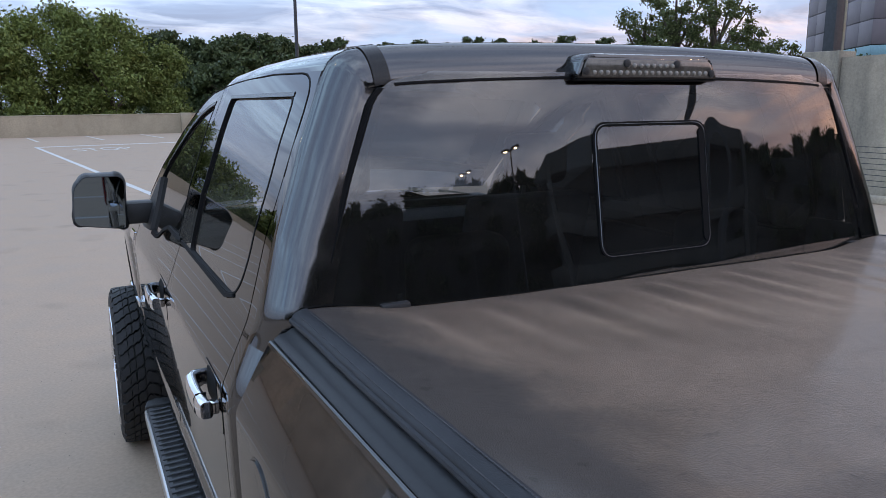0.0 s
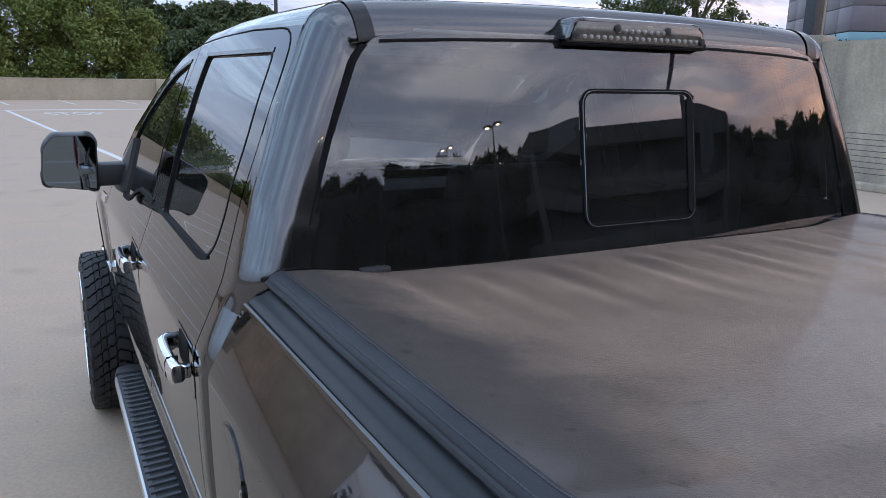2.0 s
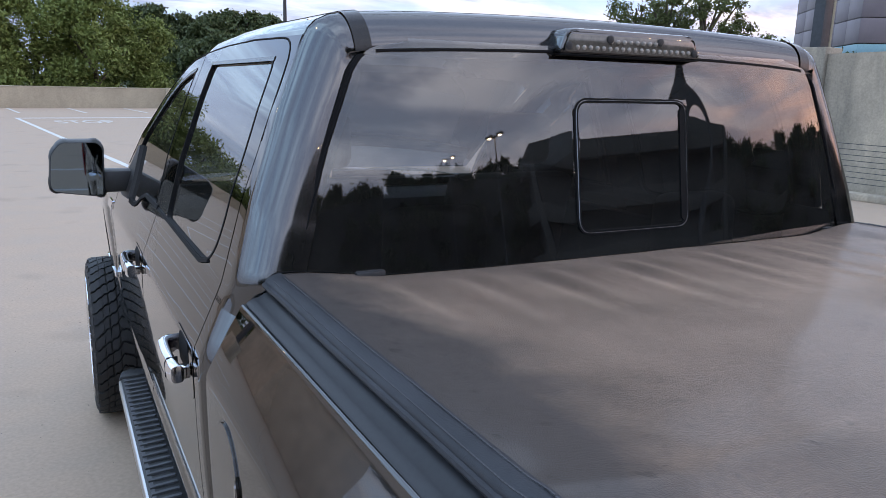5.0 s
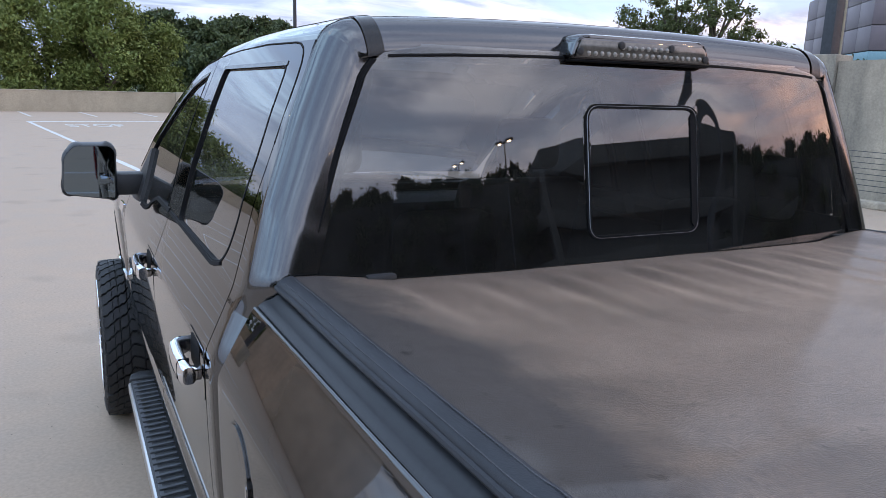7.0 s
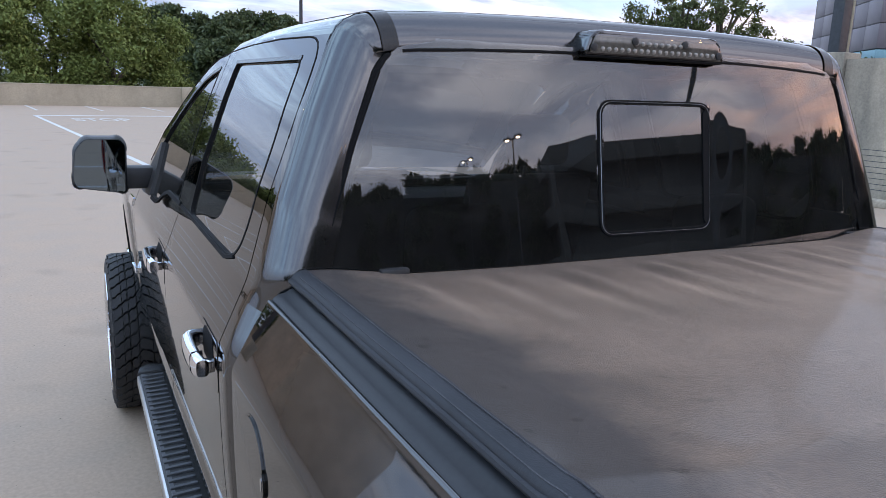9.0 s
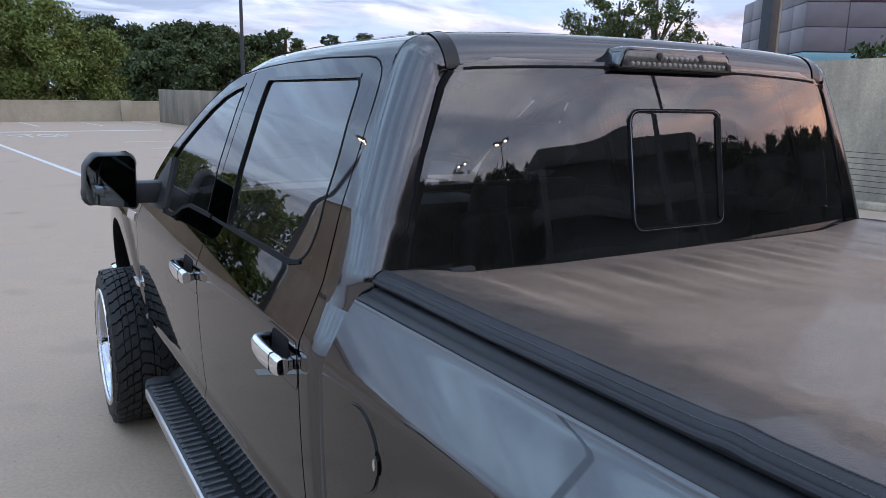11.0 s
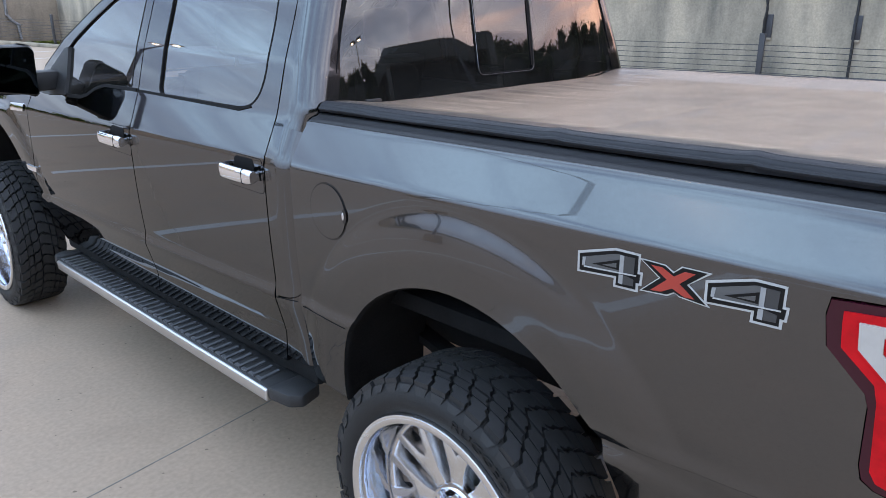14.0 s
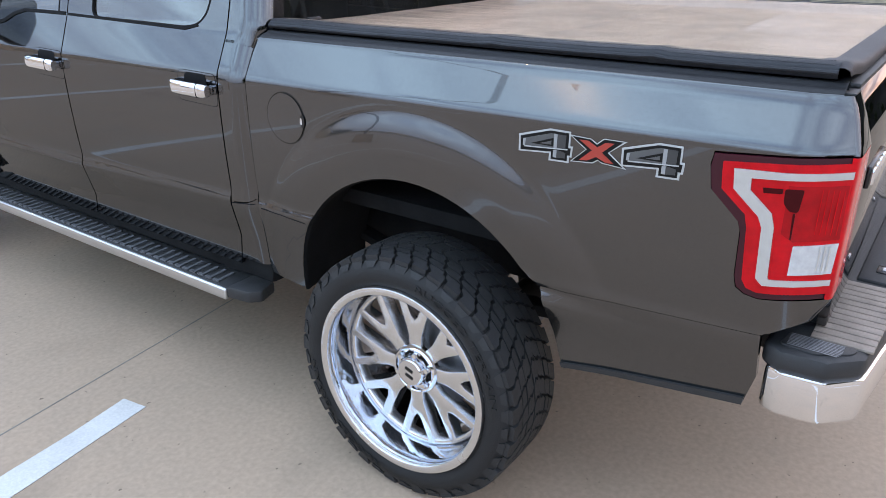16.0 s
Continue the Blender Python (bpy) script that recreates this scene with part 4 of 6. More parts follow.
def panel(name, outline, mat, parent, side=-1, holes=(), off=0.0, depth=0.022, step=0.035, label="", edge=0.0):
    """A body panel cut to an outline of (y, z) on the truck's side, with turned-in edges."""
    bm = bmesh.new()
    flags = bm.faces.layers.int.new("flange")
    edges = []
    for loop in (outline, *holes):
        vs = [bm.verts.new((0, y, z)) for y, z in loop]
        edges += [bm.edges.new((vs[i], vs[(i + 1) % len(vs)])) for i in range(len(vs))]
    bmesh.ops.triangle_fill(bm, edges=edges, normal=(1, 0, 0), use_beauty=True, use_dissolve=False)
    ys, zs = [v.co.y for v in bm.verts], [v.co.z for v in bm.verts]
    for lo, hi, axis in ((min(ys), max(ys), (0, 1, 0)), (min(zs), max(zs), (0, 0, 1))):
        v = math.floor(lo / step) * step + step
        fine = step if axis[1] else step * 0.6
        while v < hi:
            bmesh.ops.bisect_plane(bm, geom=bm.verts[:] + bm.edges[:] + bm.faces[:], plane_co=(0, v, 0) if axis[1] else (0, 0, v), plane_no=axis, dist=1e-5)
            v += fine
    for f in bm.faces:
        f.normal_update()
        if f.normal.x * side < 0:
            f.normal_flip()
    rim = [e for e in bm.edges if len(e.link_faces) == 1]
    skin = list(bm.verts)
    made = bmesh.ops.extrude_edge_only(bm, edges=rim)["geom"]
    inner = {v for v in made if isinstance(v, bmesh.types.BMVert)}
    for f in [x for x in made if isinstance(x, bmesh.types.BMFace)]:
        f[flags] = 1
    for v in bm.verts:
        y, z = v.co.y, v.co.z
        v.co.x = side * (side_x(y, z) + off - (depth if v in inner else 0))
    for f in bm.faces:
        f.normal_update()
    me = bpy.data.meshes.new(name)
    bm.to_mesh(me)
    marks = [f[flags] for f in bm.faces]
    bm.free()
    me.materials.append(mat)
    me.polygons.foreach_set("use_smooth", [not m for m in marks])
    normals = [None] * len(me.loops)
    known = {}
    for p, mark in zip(me.polygons, marks):
        for li in p.loop_indices:
            if mark:
                normals[li] = tuple(p.normal)
            else:
                vi = me.loops[li].vertex_index
                if vi not in known:
                    co = me.vertices[vi].co
                    known[vi] = tuple(side_normal(co.y, co.z, side))
                normals[li] = known[vi]
    me.normals_split_custom_set(normals)
    ob = new(name, me)
    ob.parent = parent
    if label:
        tagged(ob, label)
    return ob


# outlines on the side, as (y, z)
REAR_DOOR = [(1.945, 0.527), (1.905, 0.62), (1.888, 0.85), (1.888, 1.42), (1.893, 1.912)] + [(1.6, 1.929), (1.29, 1.936), (1.03, 1.932), (0.990, 1.928), (0.962, 1.919), (0.942, 1.905), (0.928, 1.886), (0.918, 1.855), (0.911, 1.815), (0.903, 1.7), (0.898, 1.45), (0.899, 1.3), (0.901, 0.9), (0.918, 0.66), (0.955, 0.53)]
REAR_WINDOW = rounded([(1.712, 1.431), (1.738, 1.886), (1.030, 1.891), (0.998, 1.700), (0.993, 1.540), (1.012, 1.480), (1.052, 1.446), (1.125, 1.431)], 0.035)
FRONT_DOOR = [(1.952, 0.527), (3.02, 0.54), (3.10, 0.62), (3.132, 0.78), (3.132, 1.0), (3.105, 1.25), (3.05, 1.345), (2.95, 1.458), (2.74, 1.60), (2.45, 1.752), (2.3, 1.82), (2.17, 1.868), (2.05, 1.896), (1.90, 1.91), (1.895, 1.42), (1.895, 0.85), (1.912, 0.62)]
FRONT_WINDOW = [(1.955, 1.432), (1.965, 1.866), (2.06, 1.852), (2.17, 1.825), (2.30, 1.775), (2.45, 1.70), (2.62, 1.60), (2.80, 1.475), (2.84, 1.40), (2.80, 1.352), (2.45, 1.357), (2.38, 1.372), (2.30, 1.405), (2.22, 1.424)]
BED_SIDE = ([(0.742, rail_z(0.742)), (0.748, 1.38), (0.75, 0.60), (0.735, 0.562), (0.572, 0.548)]
            + [(REAR_ARCH[0] + 0.515 * math.cos(radians(a)), REAR_ARCH[1] + 0.515 * math.sin(radians(a))) for a in range(0, 145, 5)]
            + [(-0.40, 0.845), (-0.6, 0.852), (-1.0, 0.878), (-1.085, 0.93), (-1.116, 0.992), (-0.978, 0.972), (-0.947, 0.976), (-0.924, 0.99), (-0.917, 1.02), (-0.914, 1.135), (-0.906, 1.158), (-0.835, 1.222), (-0.826, 1.28), (-0.831, 1.312), (-1.110, 1.338), (-1.090, 1.40), (-1.068, rail_z(-1.068))])
VALANCE = [(-0.405, 0.842), (-0.425, 0.78), (-0.45, 0.70), (-0.474, 0.59), (-0.985, 0.668), (-1.005, 0.75), (-1.0, 0.8755), (-0.6, 0.8495)]
FENDER = ([(3.138, 0.78), (3.138, 1.0), (3.112, 1.25), (3.08, 1.315), (3.4, 1.285), (3.75, 1.245), (4.1, 1.185), (4.38, 1.08), (4.52, 0.88), (4.50, 0.62), (4.28, 0.61)]
          + [(FRONT_ARCH[0] + 0.545 * math.cos(radians(a)), FRONT_ARCH[1] + 0.545 * math.sin(radians(a))) for a in range(2, 172, 6)] + [(3.18, 0.64), (3.12, 0.64)])
CORNER_Y = 0.892

def tail_loft(side, z0, z1, off=0.0):
    """Skin that turns the rear end of the bed side round to the tail."""
    rows = []
    for i in range(13):
        z = z0 + (z1 - z0) * i / 12
        ye = table(z, ((0.878, -1.0), (0.93, -1.085), (0.992, -1.117), (1.338, -1.112), (1.40, -1.090), (1.45, -1.068)))
        x0 = side_x(ye, z) + off
        rows.append([(side * (x0 + 0.0005), ye + 0.004, z), (side * (x0 - 0.002), ye - 0.003, z), (side * (x0 - 0.008), ye - 0.008, z), (side * (x0 - 0.020), ye - 0.011, z), (side * 0.812, ye - 0.011, z), (side * 0.808, ye + 0.04, z)])
    return grid_mesh(rows)


for side in (-1, 1):
    # front wing, doors and bed side
    panel("front_wing", FENDER, PAINT, truck, side)
    door = panel("front_door", FRONT_DOOR, PAINT, truck, side, [FRONT_WINDOW])
    panel("window_pane", FRONT_WINDOW, GLASS_FRONT, door, side, off=-0.007, depth=0.004, label="dark tinted side window")
    door2 = panel("rear_door", REAR_DOOR, PAINT, truck, side, [REAR_WINDOW], step=0.025)
    panel("window_pane", REAR_WINDOW, GLASS_DARK, door2, side, off=-0.007, depth=0.004, label="dark tinted side window")

    def ring(loop, grow):
        c = Vector((sum(p[0] for p in loop) / len(loop), sum(p[1] for p in loop) / len(loop)))
        out = []
        for p in loop:
            v = Vector(p) - c
            out.append(tuple(c + v * (1 + grow / max(0.05, v.length))))
        return out
    panel("window_seal", ring(REAR_WINDOW, 0.002), SEAL, door2, side, [ring(REAR_WINDOW, -0.005)], off=0.0012, depth=0.010, label="black rubber window seal")
    panel("window_seal", ring(FRONT_WINDOW, 0.002), SEAL, door, side, [ring(FRONT_WINDOW, -0.005)], off=0.0012, depth=0.010, label="black rubber window seal")
    # black belt strip below the rear pane and wind visors above the panes
    panel("belt_strip", [(1.88, 1.424), (1.88, 1.433), (1.128, 1.433), (1.054, 1.447), (1.049, 1.441), (1.124, 1.424)], SEAL, door2, side, off=0.004, depth=0.008)
    panel("belt_strip", [(1.905, 1.423), (1.905, 1.436), (2.22, 1.430), (2.31, 1.410), (2.39, 1.376), (2.46, 1.362), (2.60, 1.358), (2.60, 1.342), (2.45, 1.348), (2.38, 1.363), (2.30, 1.398), (2.215, 1.418)], SEAL, door, side, off=0.004, depth=0.008)
    panel("wind_visor", [(1.738, 1.880), (1.739, 1.890), (1.034, 1.895), (1.032, 1.885)], TRIM, door2, side, off=0.002, depth=0.006, label="smoked plastic wind visor")
    panel("wind_visor", [(1.96, 1.862), (1.96, 1.872), (2.065, 1.858), (2.175, 1.832), (2.31, 1.78), (2.46, 1.703), (2.6, 1.627), (2.59, 1.619), (2.45, 1.694), (2.30, 1.768), (2.17, 1.82), (2.06, 1.846)], TRIM, door, side, off=0.002, depth=0.006, label="smoked plastic wind visor")
    # dark door gaps under the roof edge
    part("door_gap", tube(bmesh.new(), [(side * (side_x(y, z) - 0.0010), y, z + 0.002) for y, z in [(1.893, 1.914), (1.75, 1.923), (1.6, 1.930), (1.29, 1.937), (1.03, 1.933), (0.988, 1.929), (0.960, 1.920), (0.940, 1.906), (0.926, 1.887), (0.916, 1.855), (0.909, 1.815), (0.900, 1.72)]], 0.0019, 6), SEAL, door2)
    part("door_gap", tube(bmesh.new(), [(side * (side_x(y, z) - 0.0010), y, z + 0.002) for y, z in [(1.90, 1.912), (2.05, 1.898), (2.17, 1.87), (2.3, 1.822), (2.45, 1.754), (2.74, 1.602), (2.95, 1.46)]], 0.0019, 6), SEAL, door)
    panel("mirror_sail", [(2.62, 1.352), (2.66, 1.565), (2.70, 1.56), (2.90, 1.42), (2.99, 1.34), (2.85, 1.335)], PLASTIC, door, side, off=0.008, depth=0.025)
    bed = panel("bed_side", BED_SIDE, PAINT, truck, side, step=0.012 if side < 0 else 0.035)
    panel("rear_valance", VALANCE, PAINT, bed, side, off=-0.003)
    panel("lower_lip", [(-0.478, 0.585), (-0.472, 0.60), (-0.985, 0.678), (-0.982, 0.655)], PLASTIC, bed, side, off=0.006, depth=0.03)

    # wheel-arch lips and liners
    for (cy, cz), rr, a0, a1, who in ((REAR_ARCH, 0.515, -2, 139, bed), (FRONT_ARCH, 0.545, 0, 172, truck)):
        rows = []
        for i in range(41):
            a = radians(a0 + (a1 - a0) * i / 40)
            y, z = cy + rr * math.cos(a), cz + rr * math.sin(a)
            x = side_x(y, z)
            rows.append([(side * (x - 0.001), y, z), (side * (x - 0.012), cy + (rr - 0.006) * math.cos(a), cz + (rr - 0.006) * math.sin(a)), (side * (x - 0.03), cy + rr * math.cos(a), cz + rr * math.sin(a)),
                         (side * 0.80, cy + (rr + 0.03) * math.cos(a), cz + (rr + 0.03) * math.sin(a)), (side * 0.56, cy + (rr + 0.05) * math.cos(a), cz + (rr + 0.05) * math.sin(a))])
        part("arch_liner", grid_mesh(rows), DARK, truck, sharp=60)

    # tail lamp
    lamp_outline = [(-0.833, 1.308), (-0.829, 1.278), (-0.838, 1.222), (-0.909, 1.156), (-0.917, 1.132), (-0.920, 1.02), (-0.927, 0.994), (-0.949, 0.980), (-0.979, 0.976), (-1.118, 0.998), (-1.118, 1.334), (-1.10, 1.333)]
    lamp = panel("tail_lamp", lamp_outline, DARKLENS, truck, side, off=0.004, depth=0.05, label="red tail lamp with a white light band")
    panel("red_lens", [(-0.856, 1.294), (-0.857, 1.270), (-0.861, 1.230), (-0.921, 1.179), (-0.929, 1.148), (-0.938, 1.017), (-0.950, 0.998), (-0.976, 0.992), (-1.118, 1.012), (-1.118, 1.322), (-1.10, 1.321)], REDLENS, lamp, side, off=0.009, depth=0.008)
    panel("light_band", [(-0.883, 1.283), (-0.888, 1.236), (-0.951, 1.181), (-0.962, 1.156), (-0.968, 1.030), (-0.985, 1.015), (-1.118, 1.034), (-1.118, 1.048), (-0.996, 1.033), (-0.994, 1.04), (-0.988, 1.162), (-0.978, 1.194), (-0.925, 1.239), (-0.923, 1.267), (-1.000, 1.275), (-1.118, 1.288), (-1.118, 1.304), (-0.995, 1.291)], WHITELENS, lamp, side, off=0.013, depth=0.006, label="white light band")
    panel("reverse_lens", [(-1.033, 1.125), (-1.118, 1.139), (-1.116, 1.064), (-1.033, 1.052)], CLEARLENS, lamp, side, off=0.012, depth=0.006, label="clear reversing lens")
    panel("bulb_shade", [(-0.950, 1.250), (-0.953, 1.238), (-0.992, 1.243), (-0.992, 1.254)], SHADELENS, lamp, side, off=0.0112, depth=0.002)
    panel("bulb_shade", rounded([(-0.996, 1.255), (-0.998, 1.222), (-1.012, 1.205), (-1.030, 1.205), (-1.034, 1.258)], 0.006), SHADELENS, lamp, side, off=0.0112, depth=0.002)
    panel("bulb_shade", [(-1.020, 1.202), (-1.023, 1.140), (-1.026, 1.140), (-1.025, 1.202)], SHADELENS, lamp, side, off=0.0112, depth=0.002)
    panel("inner_lens", [(-1.002, 1.262), (-1.004, 1.150), (-1.030, 1.134), (-1.118, 1.148), (-1.118, 1.274)], DEEPLENS, lamp, side, off=0.0098, depth=0.002)
    for k in range(5):
        y1 = -1.068 - 0.010 * k
        panel("lens_rib", [(y1, 1.158), (y1, 1.262), (y1 - 0.002, 1.262), (y1 - 0.002, 1.158)], REDLENS, lamp, side, off=0.0112, depth=0.002)
    for k in range(3):
        y0 = -1.085 - 0.009 * k
        panel("lens_rib", [(y0, 1.07), (y0, 1.132), (y0 - 0.003, 1.132), (y0 - 0.003, 1.07)], WHITELENS, lamp, side, off=0.0135, depth=0.002)
    # lens wrapped round to the tail
    part("rear_lens", tail_loft(side, 0.996, 1.334, 0.010), REDLENS, lamp)

    # door handles
    for y0, y1, who in ((0.918, 1.135, door2), (1.905, 2.14, door)):
        zc = 1.236 - 0.012 * (y0 - 0.9)
        ym = (y0 + y1) / 2
        panel("handle_cup", rounded([(y0 - 0.015, zc - 0.058), (y0 - 0.012, zc + 0.056), (ym + 0.085, zc + 0.056), (ym + 0.095, zc - 0.055)], 0.022), PAINT, who, side, off=0.0012, depth=0.002)
        # flat black patch paints the shade of the hollow behind the handle
        panel("cup_recess", rounded([(y0 + 0.028, zc - 0.020), (y0 + 0.040, zc + 0.051), (ym + 0.045, zc + 0.051), (ym + 0.058, zc - 0.020)], 0.018), SEAL, who, side, off=0.0022, depth=0.002)
        cup_line = rounded([(y0 - 0.0165, zc - 0.0595), (y0 - 0.0135, zc + 0.0575), (ym + 0.087, zc + 0.0575), (ym + 0.097, zc - 0.0565)], 0.024)
        panel("cup_gap", cup_line, SEAL, who, side, off=0.0005, depth=0.002)
        rows = []
        n = 18
        for i in range(n + 1):
            t = i / n
            y = y0 + (y1 - y0) * t
            x0 = side_x(y, zc)
            bow = 0.033 + 0.005 * math.sin(math.pi * t) - 0.030 * max(0.0, (t - 0.80) / 0.20) ** 2.2 - 0.004 * max(0.0, (0.1 - t) / 0.1) ** 2
            hgt = 0.0250 - 0.006 * abs(2 * t - 1) ** 12
            row = []
            for a in range(0, 361, 30):
                ca, sa = math.cos(radians(a)), math.sin(radians(a))
                ca, sa = math.copysign(abs(ca) ** 0.6, ca), math.copysign(abs(sa) ** 0.6, sa)
                row.append((side * (x0 + bow + 0.0135 * ca), y, zc + hgt * sa))
            rows.append(row)
        hb = grid_mesh(rows)
        hb.faces.new([v for v in hb.verts if abs(v.co.y - y0) < 1e-6][:-1])
        hb.faces.new([v for v in hb.verts if abs(v.co.y - y1) < 1e-6][:-1])
        bmesh.ops.remove_doubles(hb, verts=hb.verts[:], dist=1e-6)
        bmesh.ops.recalc_face_normals(hb, faces=hb.faces[:])
        handle = part("door_handle", hb, CHROME, who, "chrome pull handle", sharp=50)
        part("keyhole_cover", box(bmesh.new(), (side * (side_x(y0, zc) + 0.002) - 0.004, y0 + 0.004, zc - 0.014), (side * (side_x(y0, zc) + 0.040), y0 + 0.03, zc + 0.014), 0.004) if side > 0 else
             box(bmesh.new(), (-side_x(y0, zc) - 0.040, y0 + 0.004, zc - 0.014), (-side_x(y0, zc) - 0.002, y0 + 0.03, zc + 0.014), 0.004), CHROME, handle)
        split_y = y0 + 0.042
        part("handle_split", prism(bmesh.new(), [(side * (side_x(split_y, zc) + 0.0495 * c), zc + 0.0262 * d) for c, d in ((0.45, -1), (0.9, -0.96), (1, -0.6), (1, 0.6), (0.9, 0.96), (0.45, 1))], "y", split_y - 0.0012, split_y + 0.0012), SEAL, handle)

    # wing mirror
    mirror = part("side_mirror", prism(bmesh.new(), rounded([(side * 1.045, 1.345), (side * 1.238, 1.372), (side * 1.250, 1.40), (side * 1.240, 1.530), (side * 1.200, 1.578), (side * 1.06, 1.578), (side * 1.040, 1.55)], 0.022), "y", 2.715, 2.86, 0.02), PLASTIC, truck, "black folding side mirror", sharp=40)
    part("mirror_glass", prism(bmesh.new(), rounded([(side * 1.054, 1.353), (side * 1.232, 1.379), (side * 1.243, 1.404), (side * 1.233, 1.526), (side * 1.196, 1.570), (side * 1.066, 1.570), (side * 1.048, 1.549)], 0.018), "y", 2.708, 2.716), MIRROR, mirror, "mirror glass")
    part("mirror_arm", box(bmesh.new(), (min(side * 0.93, side * 1.085), 2.74, 1.362), (max(side * 0.93, side * 1.085), 2.84, 1.455), 0.02), PLASTIC, mirror)

    # wing badge bars
    badge = panel("wing_badge", rounded([(3.16, 1.222), (3.16, 1.262), (3.36, 1.252), (3.36, 1.212)], 0.006), CHROME, truck, side, off=0.006, depth=0.006, label="chrome badge plate on the front wing")
    panel("side_vent", [(3.11, 0.905), (3.11, 0.93), (3.22, 0.935), (3.22, 0.91)], CHROME, truck, side, off=0.008, depth=0.01, label="small chrome trim on the door")

    # step board
    x1, x0 = 1.027, 0.865
    step = part("step_board", box(bmesh.new(), (min(side * x0, side * x1), 0.93, 0.418), (max(side * x0, side * x1), 2.93, 0.468), 0.012), PLASTIC, truck, "black step board with a bright edge strip")
    part("edge_strip", box(bmesh.new(), (min(side * (x1 - 0.012), side * (x1 + 0.008)), 0.935, 0.412), (max(side * (x1 - 0.012), side * (x1 + 0.008)), 2.925, 0.462), 0.009, 3), ALU, step, "bright metal edge strip")
    for y0, y1, s2 in ((0.93, 0.785, 1), (2.93, 3.03, -1)):
        cap = bmesh.new()
        prism(cap, [(side * x0, y0), (side * (x1 + 0.006), y0), (side * (x1 - 0.01), y0 + (y1 - y0) * 0.75), (side * (x1 - 0.05), y1), (side * (x0 + 0.02), y1 - (y1 - y0) * 0.2)], "z", 0.424, 0.476, 0.012)
        part("end_cap", cap, PLASTIC, step)
    tread_bm = prism(bmesh.new(), [(side * 0.925, 0.006), (side * 0.925, 0.020), (side * 1.003, 0.010), (side * 1.003, 0.031), (side * 1.016, 0.030), (side * 1.016, -0.006)], "z", 0.466, 0.4745)
    first_tread = part("tread_pad", tread_bm, TREADPAD, step)
    first_tread.matrix_local = pose(0, 1.0, 0)
    for k in range(1, 40):
        share(first_tread, "tread_pad", step, pose(0, 1.0 + 0.048 * k, 0))
    for y in (1.05, 1.9, 2.75):
        part("bracket", prism(bmesh.new(), [(y - 0.05, 0.43), (y + 0.05, 0.43), (y + 0.04, 0.56), (y - 0.04, 0.56)], "x", min(side * 0.6, side * 0.9), max(side * 0.6, side * 0.9), 0.008), DARK, step)
    # rocker under the doors
    part("rocker", box(bmesh.new(), (min(side * 0.80, side * 0.905), 0.80, 0.47), (max(side * 0.80, side * 0.905), 3.10, 0.56), 0.02), DARK, truck)

    # bed rail cap
    rows = []
    for i in range(31):
        y = 0.742 - 1.80 * i / 30
        z = rail_z(y)
        inset = 2.7 * (-0.98 - y) ** 2 if y < -0.98 else 0
        rows.append([(side * (a - inset), y, z + b) for a, b in ((0.916, -0.008), (0.9195, 0.002), (0.9185, 0.0045), (0.905, 0.0125), (0.903, 0.0125), (0.888, 0.0185), (0.886, 0.0215), (0.868, 0.0245), (0.862, 0.022), (0.860, -0.03))])
    cap = part("rail_cap", grid_mesh(rows), RAILPLASTIC, bed, "dark grey plastic bed rail cap", sharp=70)
    part("cap_end", prism(bmesh.new(), [(side * 0.918, rail_z(0.74) - 0.02), (side * 0.917, rail_z(0.74) + 0.004), (side * 0.904, rail_z(0.74) + 0.0115), (side * 0.866, rail_z(0.74) + 0.0175), (side * 0.862, rail_z(0.74) - 0.02)], "y", 0.742, 0.752, 0.003), RAILPLASTIC, cap)
    part("paint_edge", grid_mesh([[(side * (side_x(y, rail_z(y)) + a), y, rail_z(y) + b) for a, b in ((0.0004, -0.001), (-0.0008, 0.0018), (-0.003, 0.0036), (-0.0058, 0.0040), (-0.0075, 0.0025), (-0.0080, -0.004))] for y in [0.742 - 1.8 * i / 30 for i in range(31)]]), PAINT, bed, sharp=80)

# fuel door on the left bed side
bed_left = [o for o in truck.children if o.name.startswith("bed_side")][0]
fuel = panel("fuel_door", arc((0.565, 1.187), 0.083, 0, 350, 35), PAINT, bed_left, -1, off=0.0035, depth=0.006, step=0.02, label="round fuel door")
panel("fuel_gap", arc((0.565, 1.187), 0.088, 0, 350, 35), TRIM, bed_left, -1, holes=[arc((0.565, 1.187), 0.0835, 0, 350, 35)], off=0.0008, depth=0.003)
panel("finger_notch", [(0.486 + 0.010 * math.cos(t), 1.187 + 0.022 * math.sin(t)) for t in [2 * math.pi * k / 20 for k in range(20)]], TRIM, fuel, -1, off=0.0045, depth=0.004)
panel("notch_lip", [(0.490 + 0.005 * math.cos(t), 1.187 + 0.012 * math.sin(t)) for t in [2 * math.pi * k / 16 for k in range(16)]], CHROME, fuel, -1, off=0.0055, depth=0.004)

# the joint along the lower bed, ahead of the wheel
panel("panel_seam", [(0.738, 0.826), (0.738, 0.8295), (0.615, 0.8335), (0.505, 0.8275), (0.505, 0.825), (0.615, 0.8305)], SEAL, bed_left, -1, off=0.001, depth=0.003)
panel("panel_seam", [(0.893, 0.8165), (0.893, 0.8195), (0.768, 0.8375), (0.768, 0.8345)], SEAL, truck, -1, off=0.003, depth=0.003)

# 4x4 decal on the bed side
def decal(name, pts, mat, layer, parent, holes=()):
    return panel(name, pts, mat, parent, -1, holes, off=0.0012 + 0.0009 * layer, depth=0.0012, step=0.03)


